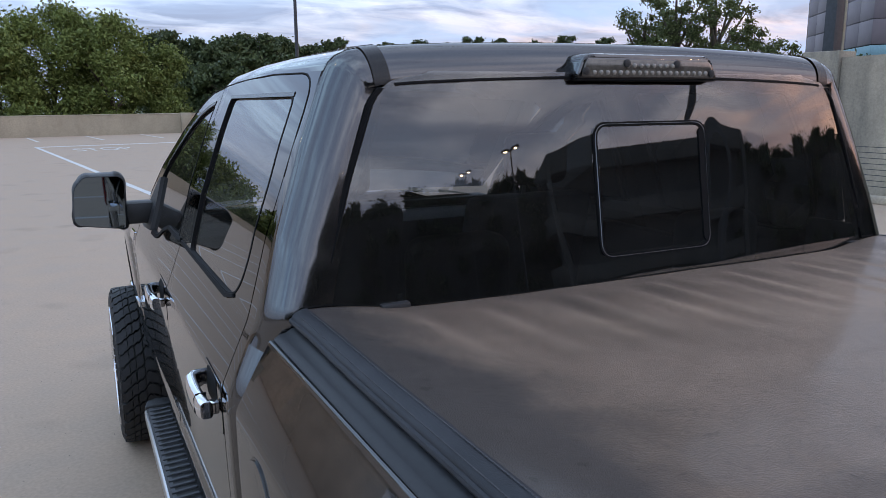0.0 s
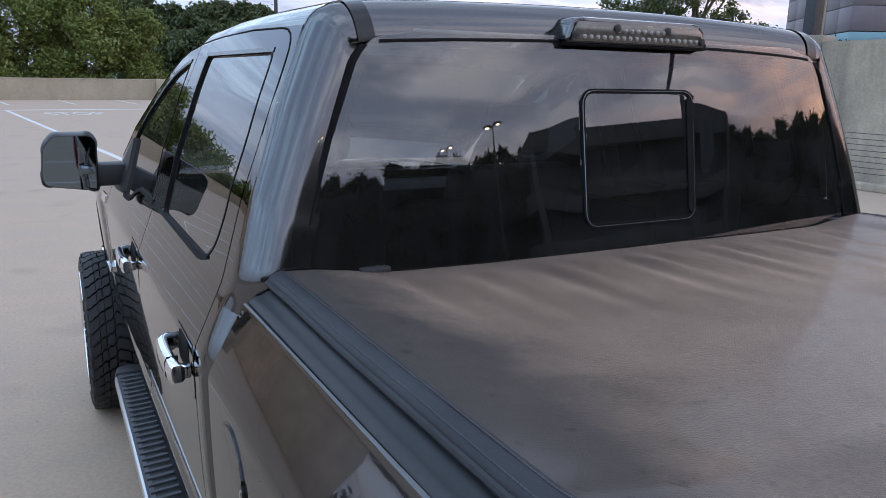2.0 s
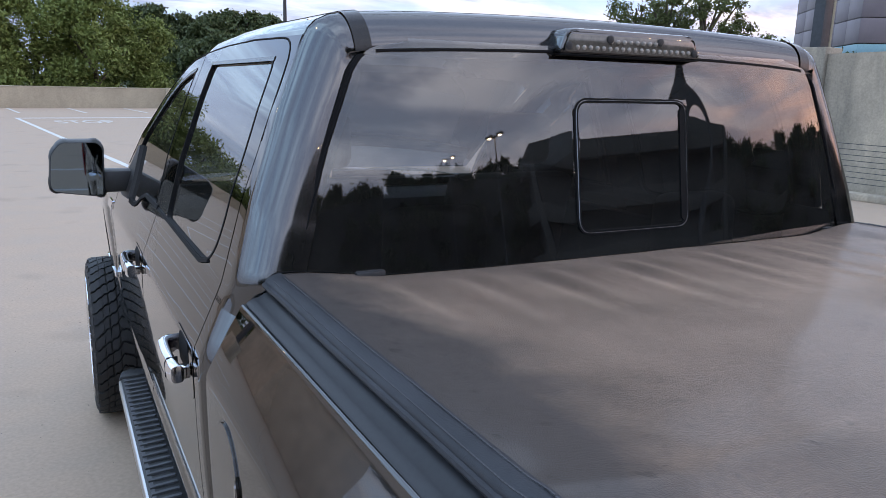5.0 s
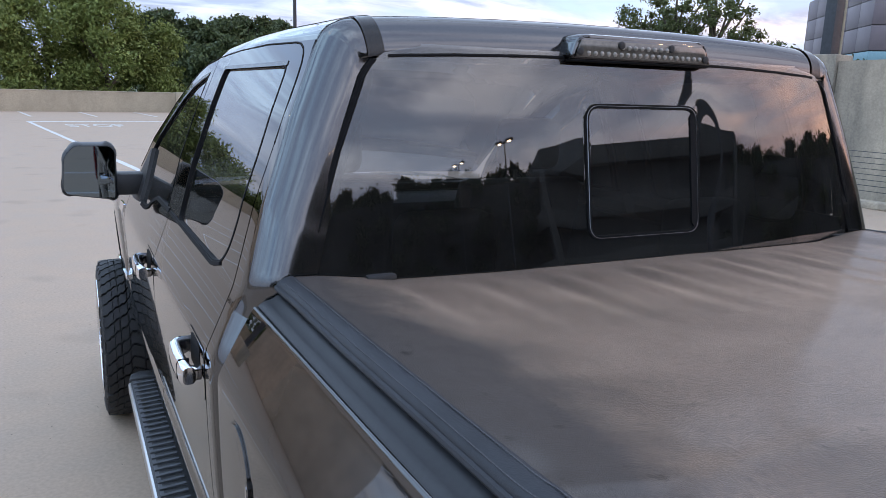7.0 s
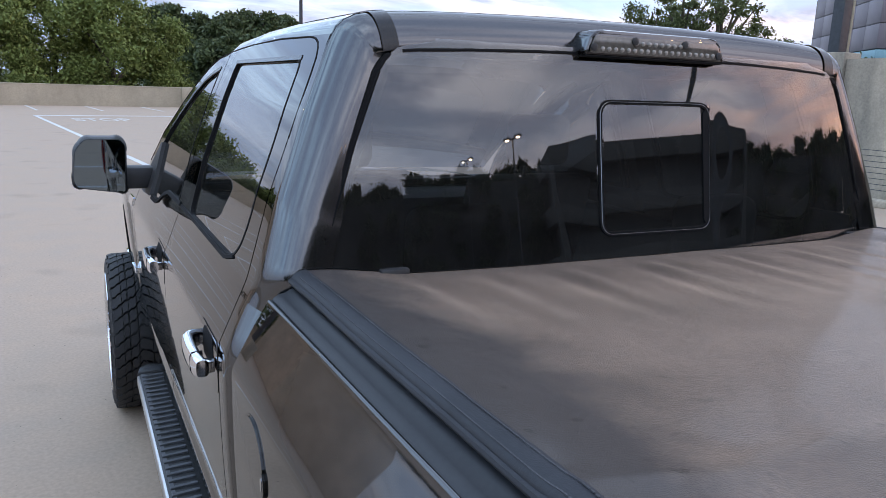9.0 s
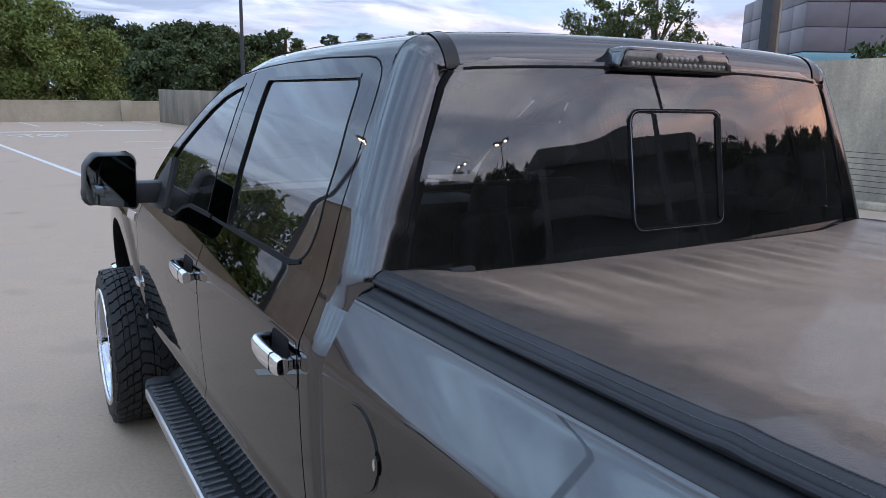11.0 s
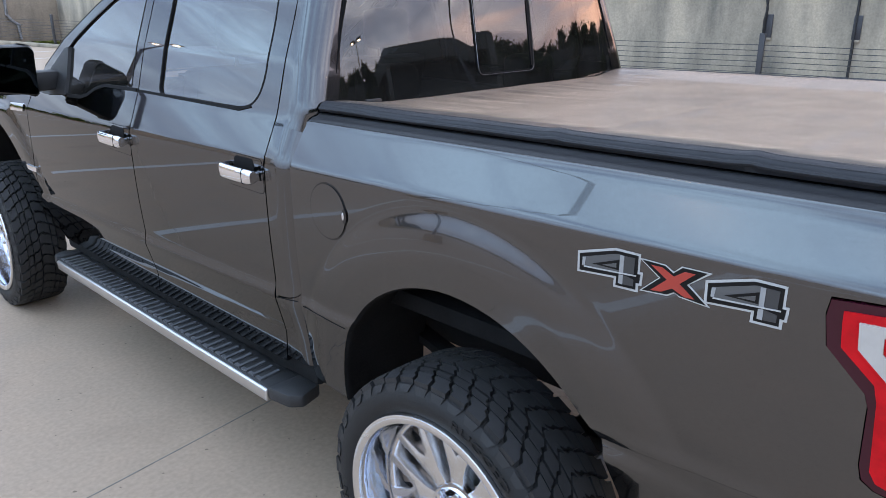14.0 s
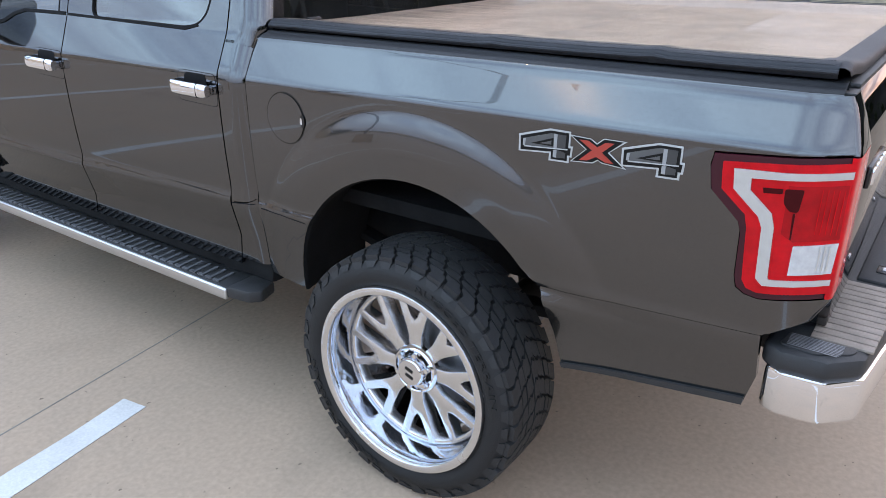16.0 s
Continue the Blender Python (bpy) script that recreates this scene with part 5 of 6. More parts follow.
O4L = [(-0.3205, 1.2735), (-0.4120, 1.3005), (-0.4705, 1.3005), (-0.4708, 1.2625), (-0.4785, 1.2630), (-0.4770, 1.2340), (-0.4700, 1.2335), (-0.4697, 1.2180), (-0.4120, 1.2155), (-0.4125, 1.2350), (-0.3215, 1.2272)]
B4L = [(-0.3262, 1.2695), (-0.4125, 1.2955), (-0.4660, 1.2960), (-0.4662, 1.2573), (-0.4735, 1.2578), (-0.4720, 1.2383), (-0.4640, 1.2378), (-0.4643, 1.2228), (-0.4180, 1.2208), (-0.4184, 1.2402), (-0.3275, 1.2322)]
G4L = [(-0.3350, 1.2638), (-0.4152, 1.2890), (-0.4282, 1.2896), (-0.4295, 1.2518), (-0.3379, 1.2450)]
K4L = [(-0.3595, 1.2547), (-0.4242, 1.2784), (-0.4243, 1.2554)]
H4L = [(-0.3845, 1.2580), (-0.4183, 1.2700), (-0.4183, 1.2597)]
EDGE4 = [(-0.3351, 1.2632), (-0.3430, 1.2652), (-0.3408, 1.2454), (-0.3345, 1.2452)]
POST4 = [(-0.4250, 1.2888), (-0.4347, 1.2890), (-0.4345, 1.2511), (-0.4255, 1.2507)]
SIDE4 = [(-0.4347, 1.2890), (-0.4595, 1.2894), (-0.4585, 1.2539), (-0.4345, 1.2511)]
BAR4 = [(-0.3396, 1.2453), (-0.4656, 1.2548), (-0.4655, 1.2519), (-0.3394, 1.2423)]
STEM4 = [(-0.4250, 1.2465), (-0.4347, 1.2478), (-0.4347, 1.2269), (-0.4248, 1.2275)]
FOOT4 = [(-0.4347, 1.2478), (-0.4594, 1.2433), (-0.4590, 1.2289), (-0.4347, 1.2269)]
OX = [(-0.468, 1.293), (-0.526, 1.292), (-0.544, 1.282), (-0.560, 1.297), (-0.622, 1.298), (-0.578, 1.264), (-0.625, 1.229), (-0.561, 1.233), (-0.550, 1.239), (-0.536, 1.229), (-0.473, 1.224), (-0.514, 1.262)]
BX = [(-0.475, 1.291), (-0.525, 1.290), (-0.544, 1.279), (-0.562, 1.295), (-0.613, 1.296), (-0.574, 1.263), (-0.616, 1.232), (-0.561, 1.236), (-0.549, 1.241), (-0.534, 1.232), (-0.479, 1.227), (-0.518, 1.263)]
RX = [(-0.496, 1.285), (-0.520, 1.286), (-0.546, 1.273), (-0.567, 1.288), (-0.590, 1.289), (-0.559, 1.261), (-0.592, 1.238), (-0.571, 1.237), (-0.545, 1.248), (-0.522, 1.235), (-0.498, 1.232), (-0.532, 1.263)]
badge = decal("four_by_four_decal", OX, WHITEVINYL, 0, bed_left)
tagged(badge, "black and red 4x4 decal outlined in white")
decal("black_x", BX, BLACKVINYL, 1, badge)
decal("red_x", RX, REDVINYL, 2, badge)
for dy, dz in ((0, 0), (-0.2895, 0.0088)):
    def moved(pts):
        return [(y + dy, z + dz) for y, z in pts]
    decal("outline_figure", moved(O4L), WHITEVINYL, 0, badge)
    decal("black_figure", moved(B4L), BLACKVINYL, 1, badge)
    decal("light_figure", moved(G4L), LIGHTVINYL, 2, badge)
    decal("counter", moved(K4L), BLACKVINYL, 3, badge)
    decal("counter_light", moved(H4L), LIGHTVINYL, 4, badge)
    decal("shaded_side", moved(SIDE4), DIMVINYL, 2, badge)
    decal("shaded_foot", moved(FOOT4), DIMVINYL, 2, badge)
    decal("bright_edge", moved(EDGE4), GREYVINYL, 3, badge)
    decal("bright_post", moved(POST4), GREYVINYL, 3, badge)
    decal("bright_stem", moved(STEM4), GREYVINYL, 3, badge)
    decal("bright_bar", moved(BAR4), WHITEVINYL, 4, badge)

# ---- cab shell: side corner, roof and rear frame in one lofted skin ----
ROOF_ARC = [(0.757, 1.934), (0.748, 1.951), (0.733, 1.966), (0.708, 1.978), (0.67, 1.986), (0.60, 1.992), (0.48, 1.998), (0.32, 2.003), (0.16, 2.006), (0.0, 2.007)]


def glass_y(z):
    return 0.742 + 0.165 * (z - 1.47)


def roof_drop(y):
    return table(y, ((1.3, 0.0), (1.6, 0.006), (1.9, 0.020), (2.1, 0.050), (2.3, 0.105), (2.4, 0.14)))


def cab_section(z_lo, steps=34):
    pts = [(side_x(0.85, z_lo + (1.925 - z_lo) * i / steps), z_lo + (1.925 - z_lo) * i / steps) for i in range(steps)]
    for a, b in zip(ROOF_ARC, ROOF_ARC[1:]):
        pts += [(a[0] + (b[0] - a[0]) * t / 3, a[1] + (b[1] - a[1]) * t / 3) for t in range(3)]
    return pts + [ROOF_ARC[-1]]


def corner_rows(pts, side, off=0.0, lower=False):
    """From the door gap round the corner to the rear glass."""
    rows = []
    for i, (x, z) in enumerate(pts):
        a, b = pts[max(0, i - 1)], pts[min(len(pts) - 1, i + 1)]
        n = Vector((b[1] - a[1], -(b[0] - a[0])))
        n.normalize()
        r = 0.075 + 0.005 * smoothstep((z - 1.9) / 0.08)
        flat_in = 0.041 * (1 - smoothstep((z - 1.90) / 0.075))
        yr = glass_y(min(z, 1.925)) + 0.042 * (1 - smoothstep((z - 1.36) / 0.12)) if not lower else 0.766
        row = []
        start = table(z, ((0.53, 0.949), (0.66, 0.912), (0.90, 0.895), (1.30, 0.893), (1.9, CORNER_Y))) if lower else CORNER_Y
        for y in (start, start - 0.006, max(yr + r, 0.845)):
            row.append((side * (x + off * n.x), y, z + off * n.y))
        for k in range(1, 13):
            p = radians(90 * k / 12)
            inset = r * (1 - math.cos(p)) - off * math.cos(p)
            row.append((side * (x - n.x * inset), yr + r * (1 - math.sin(p)) - off * math.sin(p), z - n.y * inset))
        inset = r + flat_in + 0.004
        row.append((side * (x - n.x * inset), yr + 0.001, z - n.y * inset))
        row.append((side * (x - n.x * (inset + 0.002)), yr + 0.02, z - n.y * (inset + 0.002)))
        rows.append(row)
    return rows


def unflush(rows):
    return [row[:-2] for row in rows]


for side in (-1, 1):
    panel("pillar_fill", [(0.8925, 1.5), (0.8925, 1.936), (1.03, 1.937), (0.988, 1.9325), (0.960, 1.9235), (0.9385, 1.909), (0.9235, 1.888), (0.9135, 1.856), (0.9065, 1.816), (0.8975, 1.7)], PAINT, truck, side)
    ob = part("cab_corner", grid_mesh(corner_rows(cab_section(1.40), side)), PAINT, truck, sharp=75)
    low = [(side_x(0.85, 0.56 + 0.85 * i / 24), 0.56 + 0.85 * i / 24) for i in range(25)]
    part("cab_corner_lower", grid_mesh(corner_rows(low, side, lower=True)), PAINT, truck, sharp=75)
    part("pillar_trim", box(bmesh.new(), (min(side * 0.868, side * 0.884), 0.80, 1.30), (max(side * 0.868, side * 0.884), 0.99, 1.50), 0.003), DARK, truck)
    # roof ahead of the corner
    rows = []
    for i in range(25):
        y = CORNER_Y + (2.36 - CORNER_Y) * i / 24
        rows.append([(side * x, y, z - roof_drop(y)) for x, z in cab_section(1.40)[34:]])
    part("roof_panel", grid_mesh(rows), PAINT, truck, sharp=75)
    # roof ditch moulding
    strip = [p for p in cab_section(1.40) if 0.628 < p[0] < 0.69 and p[1] > 1.97]
    fine = [(strip[0][0] + (strip[-1][0] - strip[0][0]) * t / 6, strip[0][1] + (strip[-1][1] - strip[0][1]) * t / 6) for t in range(7)]
    molding = part("roof_moulding", grid_mesh(unflush(corner_rows(fine, side, off=0.003))), TRIM, truck, "black rubber roof moulding", sharp=75)
    rows = [[(side * x, y, z + 0.003 - roof_drop(y)) for x, z in fine] for y in [CORNER_Y + (2.30 - CORNER_Y) * i / 20 for i in range(21)]]
    part("moulding_strip", grid_mesh(rows), TRIM, molding, sharp=75)
    # windscreen pillar
    pillar = [(2.05, 1.918), (2.17, 1.888), (2.3, 1.84), (2.45, 1.77), (2.74, 1.62), (2.95, 1.475), (3.08, 1.36)]
    part("windscreen_pillar", tube(bmesh.new(), [(side * (side_x(min(y, 3.0), z) - 0.045), y, z - 0.03) for y, z in pillar], 0.036, 12), PAINT, truck)

# rear glass with its sliding middle pane
SL_L, SL_R, SL_LO, SL_HI = -0.153, 0.182, 1.516, 1.818


def glass_at(x, z, proud=0.0):
    ripple = 0.0
    if not (SL_L < x < SL_R and SL_LO < z < SL_HI):        # the glass is drawn in round the sliding pane
        ripple = 0.0024 * math.exp(-((z - 1.71) / 0.15) ** 2) * (math.exp(-((x - SL_R - 0.01) / 0.09) ** 2) + math.exp(-((x - SL_L + 0.01) / 0.09) ** 2))
    return (x, glass_y(z) + 0.064 * abs(x) ** 3 - 0.022 + ripple - proud, z)


def half_glass(z):
    return table(z, ((1.40, 0.850), (1.47, 0.824), (1.643, 0.767), (1.716, 0.744), (1.87, 0.684), (1.895, 0.666), (1.915, 0.640), (1.93, 0.56)))


rows = []
for i in range(121):
    z = 1.40 + 0.535 * i / 120
    w = half_glass(z)
    rows.append([glass_at(w * (2 * j / 280 - 1), z) for j in range(281)])
rear_window = part("rear_window", grid_mesh(rows), GLASS_REAR, truck, "dark tinted rear window with a sliding pane")


def on_glass(loop, mat, name, proud, thick, hole=None, label=""):
    bm = bmesh.new()
    outer = [bm.verts.new(glass_at(x, z, proud)) for x, z in loop]
    if hole:
        inner = [bm.verts.new(glass_at(x, z, proud)) for x, z in hole]
        k = len(loop)
        for i in range(k):
            bm.faces.new((outer[i], outer[(i + 1) % k], inner[(i + 1) % k], inner[i]))
    else:
        bm.faces.new(outer)
    ret = bmesh.ops.extrude_face_region(bm, geom=bm.faces[:])
    for v in [x for x in ret["geom"] if isinstance(x, bmesh.types.BMVert)]:
        v.co.y += thick
    bmesh.ops.recalc_face_normals(bm, faces=bm.faces[:])
    return part(name, bm, mat, rear_window, label)


def rect(x0, x1, z0, z1, r, grow=0.0):
    return rounded([(x0 - grow, z0 - grow), (x1 + grow, z0 - grow), (x1 + grow, z1 + grow), (x0 - grow, z1 + grow)], r + grow, 8)


on_glass(rect(SL_L, SL_R, SL_LO, SL_HI, 0.035, 0.005), SEAL, "pane_seal", 0.003, 0.010, rect(SL_L, SL_R, SL_LO, SL_HI, 0.035, -0.005), "black seal round the sliding pane")
on_glass(rect(SL_L, SL_R, SL_LO, SL_HI, 0.035, 0.0009), STEEL, "pane_edge", 0.0042, 0.003, rect(SL_L, SL_R, SL_LO, SL_HI, 0.035, 0.0))
on_glass(rounded([(SL_R - 0.020, SL_LO + 0.02), (SL_R - 0.004, SL_LO + 0.006), (SL_R - 0.004, SL_HI - 0.006), (SL_R - 0.020, SL_HI - 0.02)], 0.006), SEAL, "slide_channel", 0.0034, 0.004)
# dark frame bands at the glass edges
band = [(half_glass(z), z) for z in [1.40 + 0.50 * i / 30 for i in range(31)]]
loop = [(x, z) for x, z in band] + [(-x, z) for x, z in band[::-1]]
inner = [(x - 0.004, min(max(z, 1.41), 1.922)) for x, z in band] + [(-x + 0.004, min(max(z, 1.41), 1.922)) for x, z in band[::-1]]
on_glass([(x * 1.012, z + (0.005 if z > 1.92 else 0)) for x, z in loop], SEAL, "glass_surround", 0.0015, 0.02, inner, "black rubber glass surround")
roof_z = lambda x: table(-abs(x), [(-a, b) for a, b in ROOF_ARC])
seal_line = [(x, glass_y(roof_z(x) - 0.083) + 0.064 * abs(x) ** 3 - 0.018, roof_z(x) - 0.083) for x in [0.632 * (2 * i / 40 - 1) for i in range(41)]]
part("top_seal", tube(bmesh.new(), seal_line, 0.0055, 8), SEAL, rear_window, "black rubber seal under the roof edge")
for side in (-1, 1):
    part("side_seal", tube(bmesh.new(), [(side * (half_glass(z) - 0.001), glass_at(half_glass(z), z)[1] - 0.002, z) for z in [1.44 + 0.445 * i / 24 for i in range(25)]], 0.0028, 8), SEAL, rear_window)
for x in (-0.67, 0.76):
    part("glass_clip", box(bmesh.new(), (x - 0.035, glass_at(x, 1.47)[1] - 0.020, 1.45), (x + 0.03, glass_at(x, 1.47)[1] - 0.002, 1.474), 0.005), PLASTIC, rear_window, "small metal clip at the foot of the glass")

# high brake lamp
lamp = part("high_brake_lamp", prism(bmesh.new(), rounded([(-0.214, 1.919), (0.214, 1.919), (0.192, 1.968), (0.168, 1.976), (-0.173, 1.976), (-0.196, 1.968)], 0.015), "y", 0.768, 0.85, 0.008), PAINT, truck, "clear high brake lamp above the rear window", sharp=40)
part("lamp_cover", prism(bmesh.new(), rounded([(-0.200, 1.924), (0.200, 1.924), (0.182, 1.963), (-0.187, 1.963)], 0.012), "y", 0.7655, 0.772, 0.002), LED, lamp, "clear lamp cover with rows of diodes")
part("lamp_base", box(bmesh.new(), (-0.206, 0.7690, 1.915), (0.206, 0.80, 1.920), 0.002), SEAL, lamp)
diode = part("diode", lathe(bmesh.new(), [(-0.0005, 0.0060), (-0.0025, 0.0052), (-0.004, 0.0026), (-0.0043, 0.0005)], 10), DIODE, lamp)
diode.matrix_local = pose(-0.165, 0.7655, 1.934, 0, 0, 90)
for k in range(1, 19):
    share(diode, "diode", lamp, pose(-0.165 + 0.0185 * k, 0.7655, 1.934, 0, 0, 90))
for k in range(8):
    share(diode, "diode", lamp, pose(-0.07 + 0.019 * k, 0.7655, 1.950, 0, 0, 90))
screw = part("screw_head", lathe(bmesh.new(), [(-0.0005, 0.009), (-0.004, 0.009), (-0.005, 0.006), (-0.005, 0.0005)], 14), PLASTIC, lamp)
screw.matrix_local = pose(-0.19, 0.7655, 1.937, 0, 0, 90)
for x, z in ((-0.075, 1.955), (0.075, 1.955), (0.186, 1.934)):
    share(screw, "screw_head", lamp, pose(x, 0.7655, z, 0, 0, 90))

# windscreen, bonnet and nose
rows = []
for i in range(13):
    t = i / 12
    y, z, w = 2.30 + 0.80 * t, 1.885 - 0.50 * t, 0.755 + 0.10 * t
    rows.append([(w * (2 * j / 16 - 1), y + 0.10 * (1 - (2 * j / 16 - 1) ** 2), z) for j in range(17)])
part("windscreen", grid_mesh(rows), GLASS_CLEAR, truck, "clear windscreen")
rows = []
for i in range(17):
    y = 3.06 + 1.45 * i / 16
    rows.append([(0.935 * (2 * j / 20 - 1) * (1 - 0.03 * (i / 16) ** 2), y, (1.315 - 0.11 * ((y - 3.06) / 1.45) ** 1.6) + 0.07 * (1 - abs(2 * j / 20 - 1) ** 3)) for j in range(21)])
part("bonnet", grid_mesh(rows), PAINT, truck, sharp=60)
part("nose", box(bmesh.new(), (-0.93, 4.40, 0.62), (0.93, 4.56, 1.16), 0.06), PAINT, truck)
grille = part("grille", box(bmesh.new(), (-0.55, 4.54, 0.78), (0.55, 4.59, 1.12), 0.02), CHROME, truck)
for k in range(3):
    part("grille_bar", box(bmesh.new(), (-0.52, 4.57, 0.84 + 0.09 * k), (0.52, 4.605, 0.875 + 0.09 * k), 0.008), TRIM, grille)
part("front_bumper", box(bmesh.new(), (-0.97, 4.42, 0.50), (0.97, 4.66, 0.72), 0.05), CHROME, truck)
part("wiper_cowl", box(bmesh.new(), (-0.86, 3.02, 1.30), (0.86, 3.14, 1.345), 0.015), PLASTIC, truck)

# dark inner body, so that gaps and openings are backed
inner_bm = box(bmesh.new(), (-0.90, 0.80, 0.50), (0.90, 3.08, 0.60), 0.01)
part("cab_floor", inner_bm, DARK, truck)
for side in (-1, 1):
    part("door_lining", box(bmesh.new(), (min(side * 0.86, side * 0.925), 0.80, 0.60), (max(side * 0.86, side * 0.925), 3.08, 1.34), 0.01), DARK, truck)
    part("bed_wall", box(bmesh.new(), (min(side * 0.80, side * 0.925), 0.56, 1.09), (max(side * 0.80, side * 0.925), 0.735, 1.40), 0.01), DARK, truck)
    part("bed_wall", box(bmesh.new(), (min(side * 0.80, side * 0.925), -1.05, 1.10), (max(side * 0.80, side * 0.925), 0.56, 1.40), 0.01), DARK, truck)
    part("bed_wall", box(bmesh.new(), (min(side * 0.80, side * 0.90), 0.60, 0.58), (max(side * 0.80, side * 0.90), 0.735, 1.09), 0.01), DARK, truck)
    part("wing_lining", box(bmesh.new(), (min(side * 0.5, side * 0.86), 3.1, 1.16), (max(side * 0.5, side * 0.86), 4.4, 1.24), 0.01), DARK, truck)
part("bed_front_wall", box(bmesh.new(), (-0.93, 0.735, 0.60), (0.93, 0.752, 1.425), 0.004), PAINT, truck)
part("cab_back_wall", box(bmesh.new(), (-0.88, 0.80, 0.58), (0.88, 0.84, 1.40), 0.01), DARK, truck)
part("bed_floor", box(bmesh.new(), (-0.82, -1.06, 0.86), (0.82, 0.735, 0.92), 0.01), DARK, truck)
for side in (-1, 1):
    part("wheel_well", box(bmesh.new(), (min(side * 0.545, side * 0.56), -0.58, 0.76), (max(side * 0.545, side * 0.56), 0.66, 1.14), 0.004), DARK, truck)
    part("frame_rail", box(bmesh.new(), (min(side * 0.38, side * 0.48), -1.0, 0.58), (max(side * 0.38, side * 0.48), 4.3, 0.74), 0.015), DARK, truck)
    part("leaf_spring", prism(bmesh.new(), [(-0.55, 0.60), (-0.3, 0.52), (0.0, 0.49), (0.35, 0.53), (0.68, 0.63), (0.68, 0.66), (0.35, 0.57), (0.0, 0.54), (-0.3, 0.56), (-0.55, 0.63)], "x", min(side * 0.52, side * 0.59), max(side * 0.52, side * 0.59), 0.004), DARK, truck)
    part("damper", tube(bmesh.new(), [(side * 0.50, -0.12, 0.40), (side * 0.46, -0.36, 0.84)], 0.03, 10), STEEL, truck)
part("rear_axle", tube(bmesh.new(), [(-0.78, 0, HUB_Z), (-0.2, 0, HUB_Z), (-0.14, 0, HUB_Z), (0.14, 0, HUB_Z), (0.2, 0, HUB_Z), (0.78, 0, HUB_Z)], [0.05, 0.05, 0.13, 0.13, 0.05, 0.05], 16), DARK, truck)
part("front_axle", tube(bmesh.new(), [(-0.78, 3.70, HUB_Z), (0.78, 3.70, HUB_Z)], 0.05, 12), DARK, truck)
part("exhaust", tube(bmesh.new(), [(0.55, 2.4, 0.46), (0.55, 0.6, 0.47), (0.62, 0.3, 0.56), (0.62, -0.3, 0.56), (0.72, -0.8, 0.50), (0.72, -1.05, 0.48)], 0.035, 12), STEEL, truck)
part("spare_tyre", lathe(bmesh.new(), [(-0.1, 0.2), (-0.1, 0.33), (-0.06, 0.36), (0.06, 0.36), (0.1, 0.33), (0.1, 0.2)], 32), RUBBER, truck).matrix_local = pose(0, -0.62, 0.62, 0, 90, 0)

# seats and dashboard, dim behind the glass
def seat(x, y, low=0.0):
    s = part("seat", prism(bmesh.new(), [(y - 0.10, 0.62), (y + 0.50, 0.62), (y + 0.52, 0.98), (y + 0.02, 0.95), (y - 0.16, 1.50 - low), (y - 0.30, 1.50 - low)], "x", x - 0.27, x + 0.27, 0.04), SEAT, truck)
    part("headrest", box(bmesh.new(), (x - 0.13, y - 0.32, 1.54 - low), (x + 0.13, y - 0.20, 1.74 - low), 0.045, 3), SEAT, s)
    part("headrest_post", tube(bmesh.new(), [(x - 0.05, y - 0.25, 1.48 - low), (x - 0.05, y - 0.26, 1.6 - low)], 0.008), STEEL, s)


for x in (-0.42, 0.42):
    seat(x, 2.15)
    seat(x, 1.20, 0.18)
part("dashboard", box(bmesh.new(), (-0.78, 2.72, 0.9), (0.78, 3.06, 1.30), 0.06), SEAT, truck)
wheel_bm = bmesh.new()
tube(wheel_bm, [(-0.40 + 0.18 * math.cos(2 * math.pi * k / 24), 2.60 - 0.06 * math.sin(2 * math.pi * k / 24), 1.20 + 0.17 * math.sin(2 * math.pi * k / 24)) for k in range(25)], 0.015, 8)
part("steering_wheel", wheel_bm, SEAT, truck)

# tailgate and rear bumper
tailgate = part("tailgate", prism(bmesh.new(), [(-1.118, 0.86), (-1.055, 0.86), (-1.02, 1.42), (-1.02, 1.452), (-1.068, 1.452), (-1.090, 1.425), (-1.116, 1.36), (-1.122, 1.25)], "x", -0.806, 0.806, 0.006), PAINT, truck)
part("tailgate_cap", box(bmesh.new(), (-0.80, -1.076, 1.450), (0.80, -1.020, 1.464), 0.006), PLASTIC, tailgate)
for side in (-1, 1):
    part("tail_corner", tail_loft(side, 1.336, rail_z(-1.068)), PAINT, truck)
    part("tail_corner", tail_loft(side, 0.885, 0.994), PAINT, truck)
    part("corner_cap", prism(bmesh.new(), [(side * 0.808, -1.079), (side * 0.880, -1.079), (side * 0.884, -1.060), (side * 0.884, -1.02), (side * 0.808, -1.02)], "z", rail_z(-1.068) - 0.004, rail_z(-1.068) + 0.003, 0.002), PLASTIC, truck)
plate = part("tailgate_badge", box(bmesh.new(), (-0.74, -1.132, 1.21), (-0.50, -1.115, 1.265), 0.004), TRIM, tailgate, "black badge plate with chrome bars")
for k in range(4):
    part("badge_bar", box(bmesh.new(), (-0.73 + 0.058 * k, -1.138, 1.218), (-0.688 + 0.058 * k, -1.129, 1.258), 0.003), CHROME, plate)

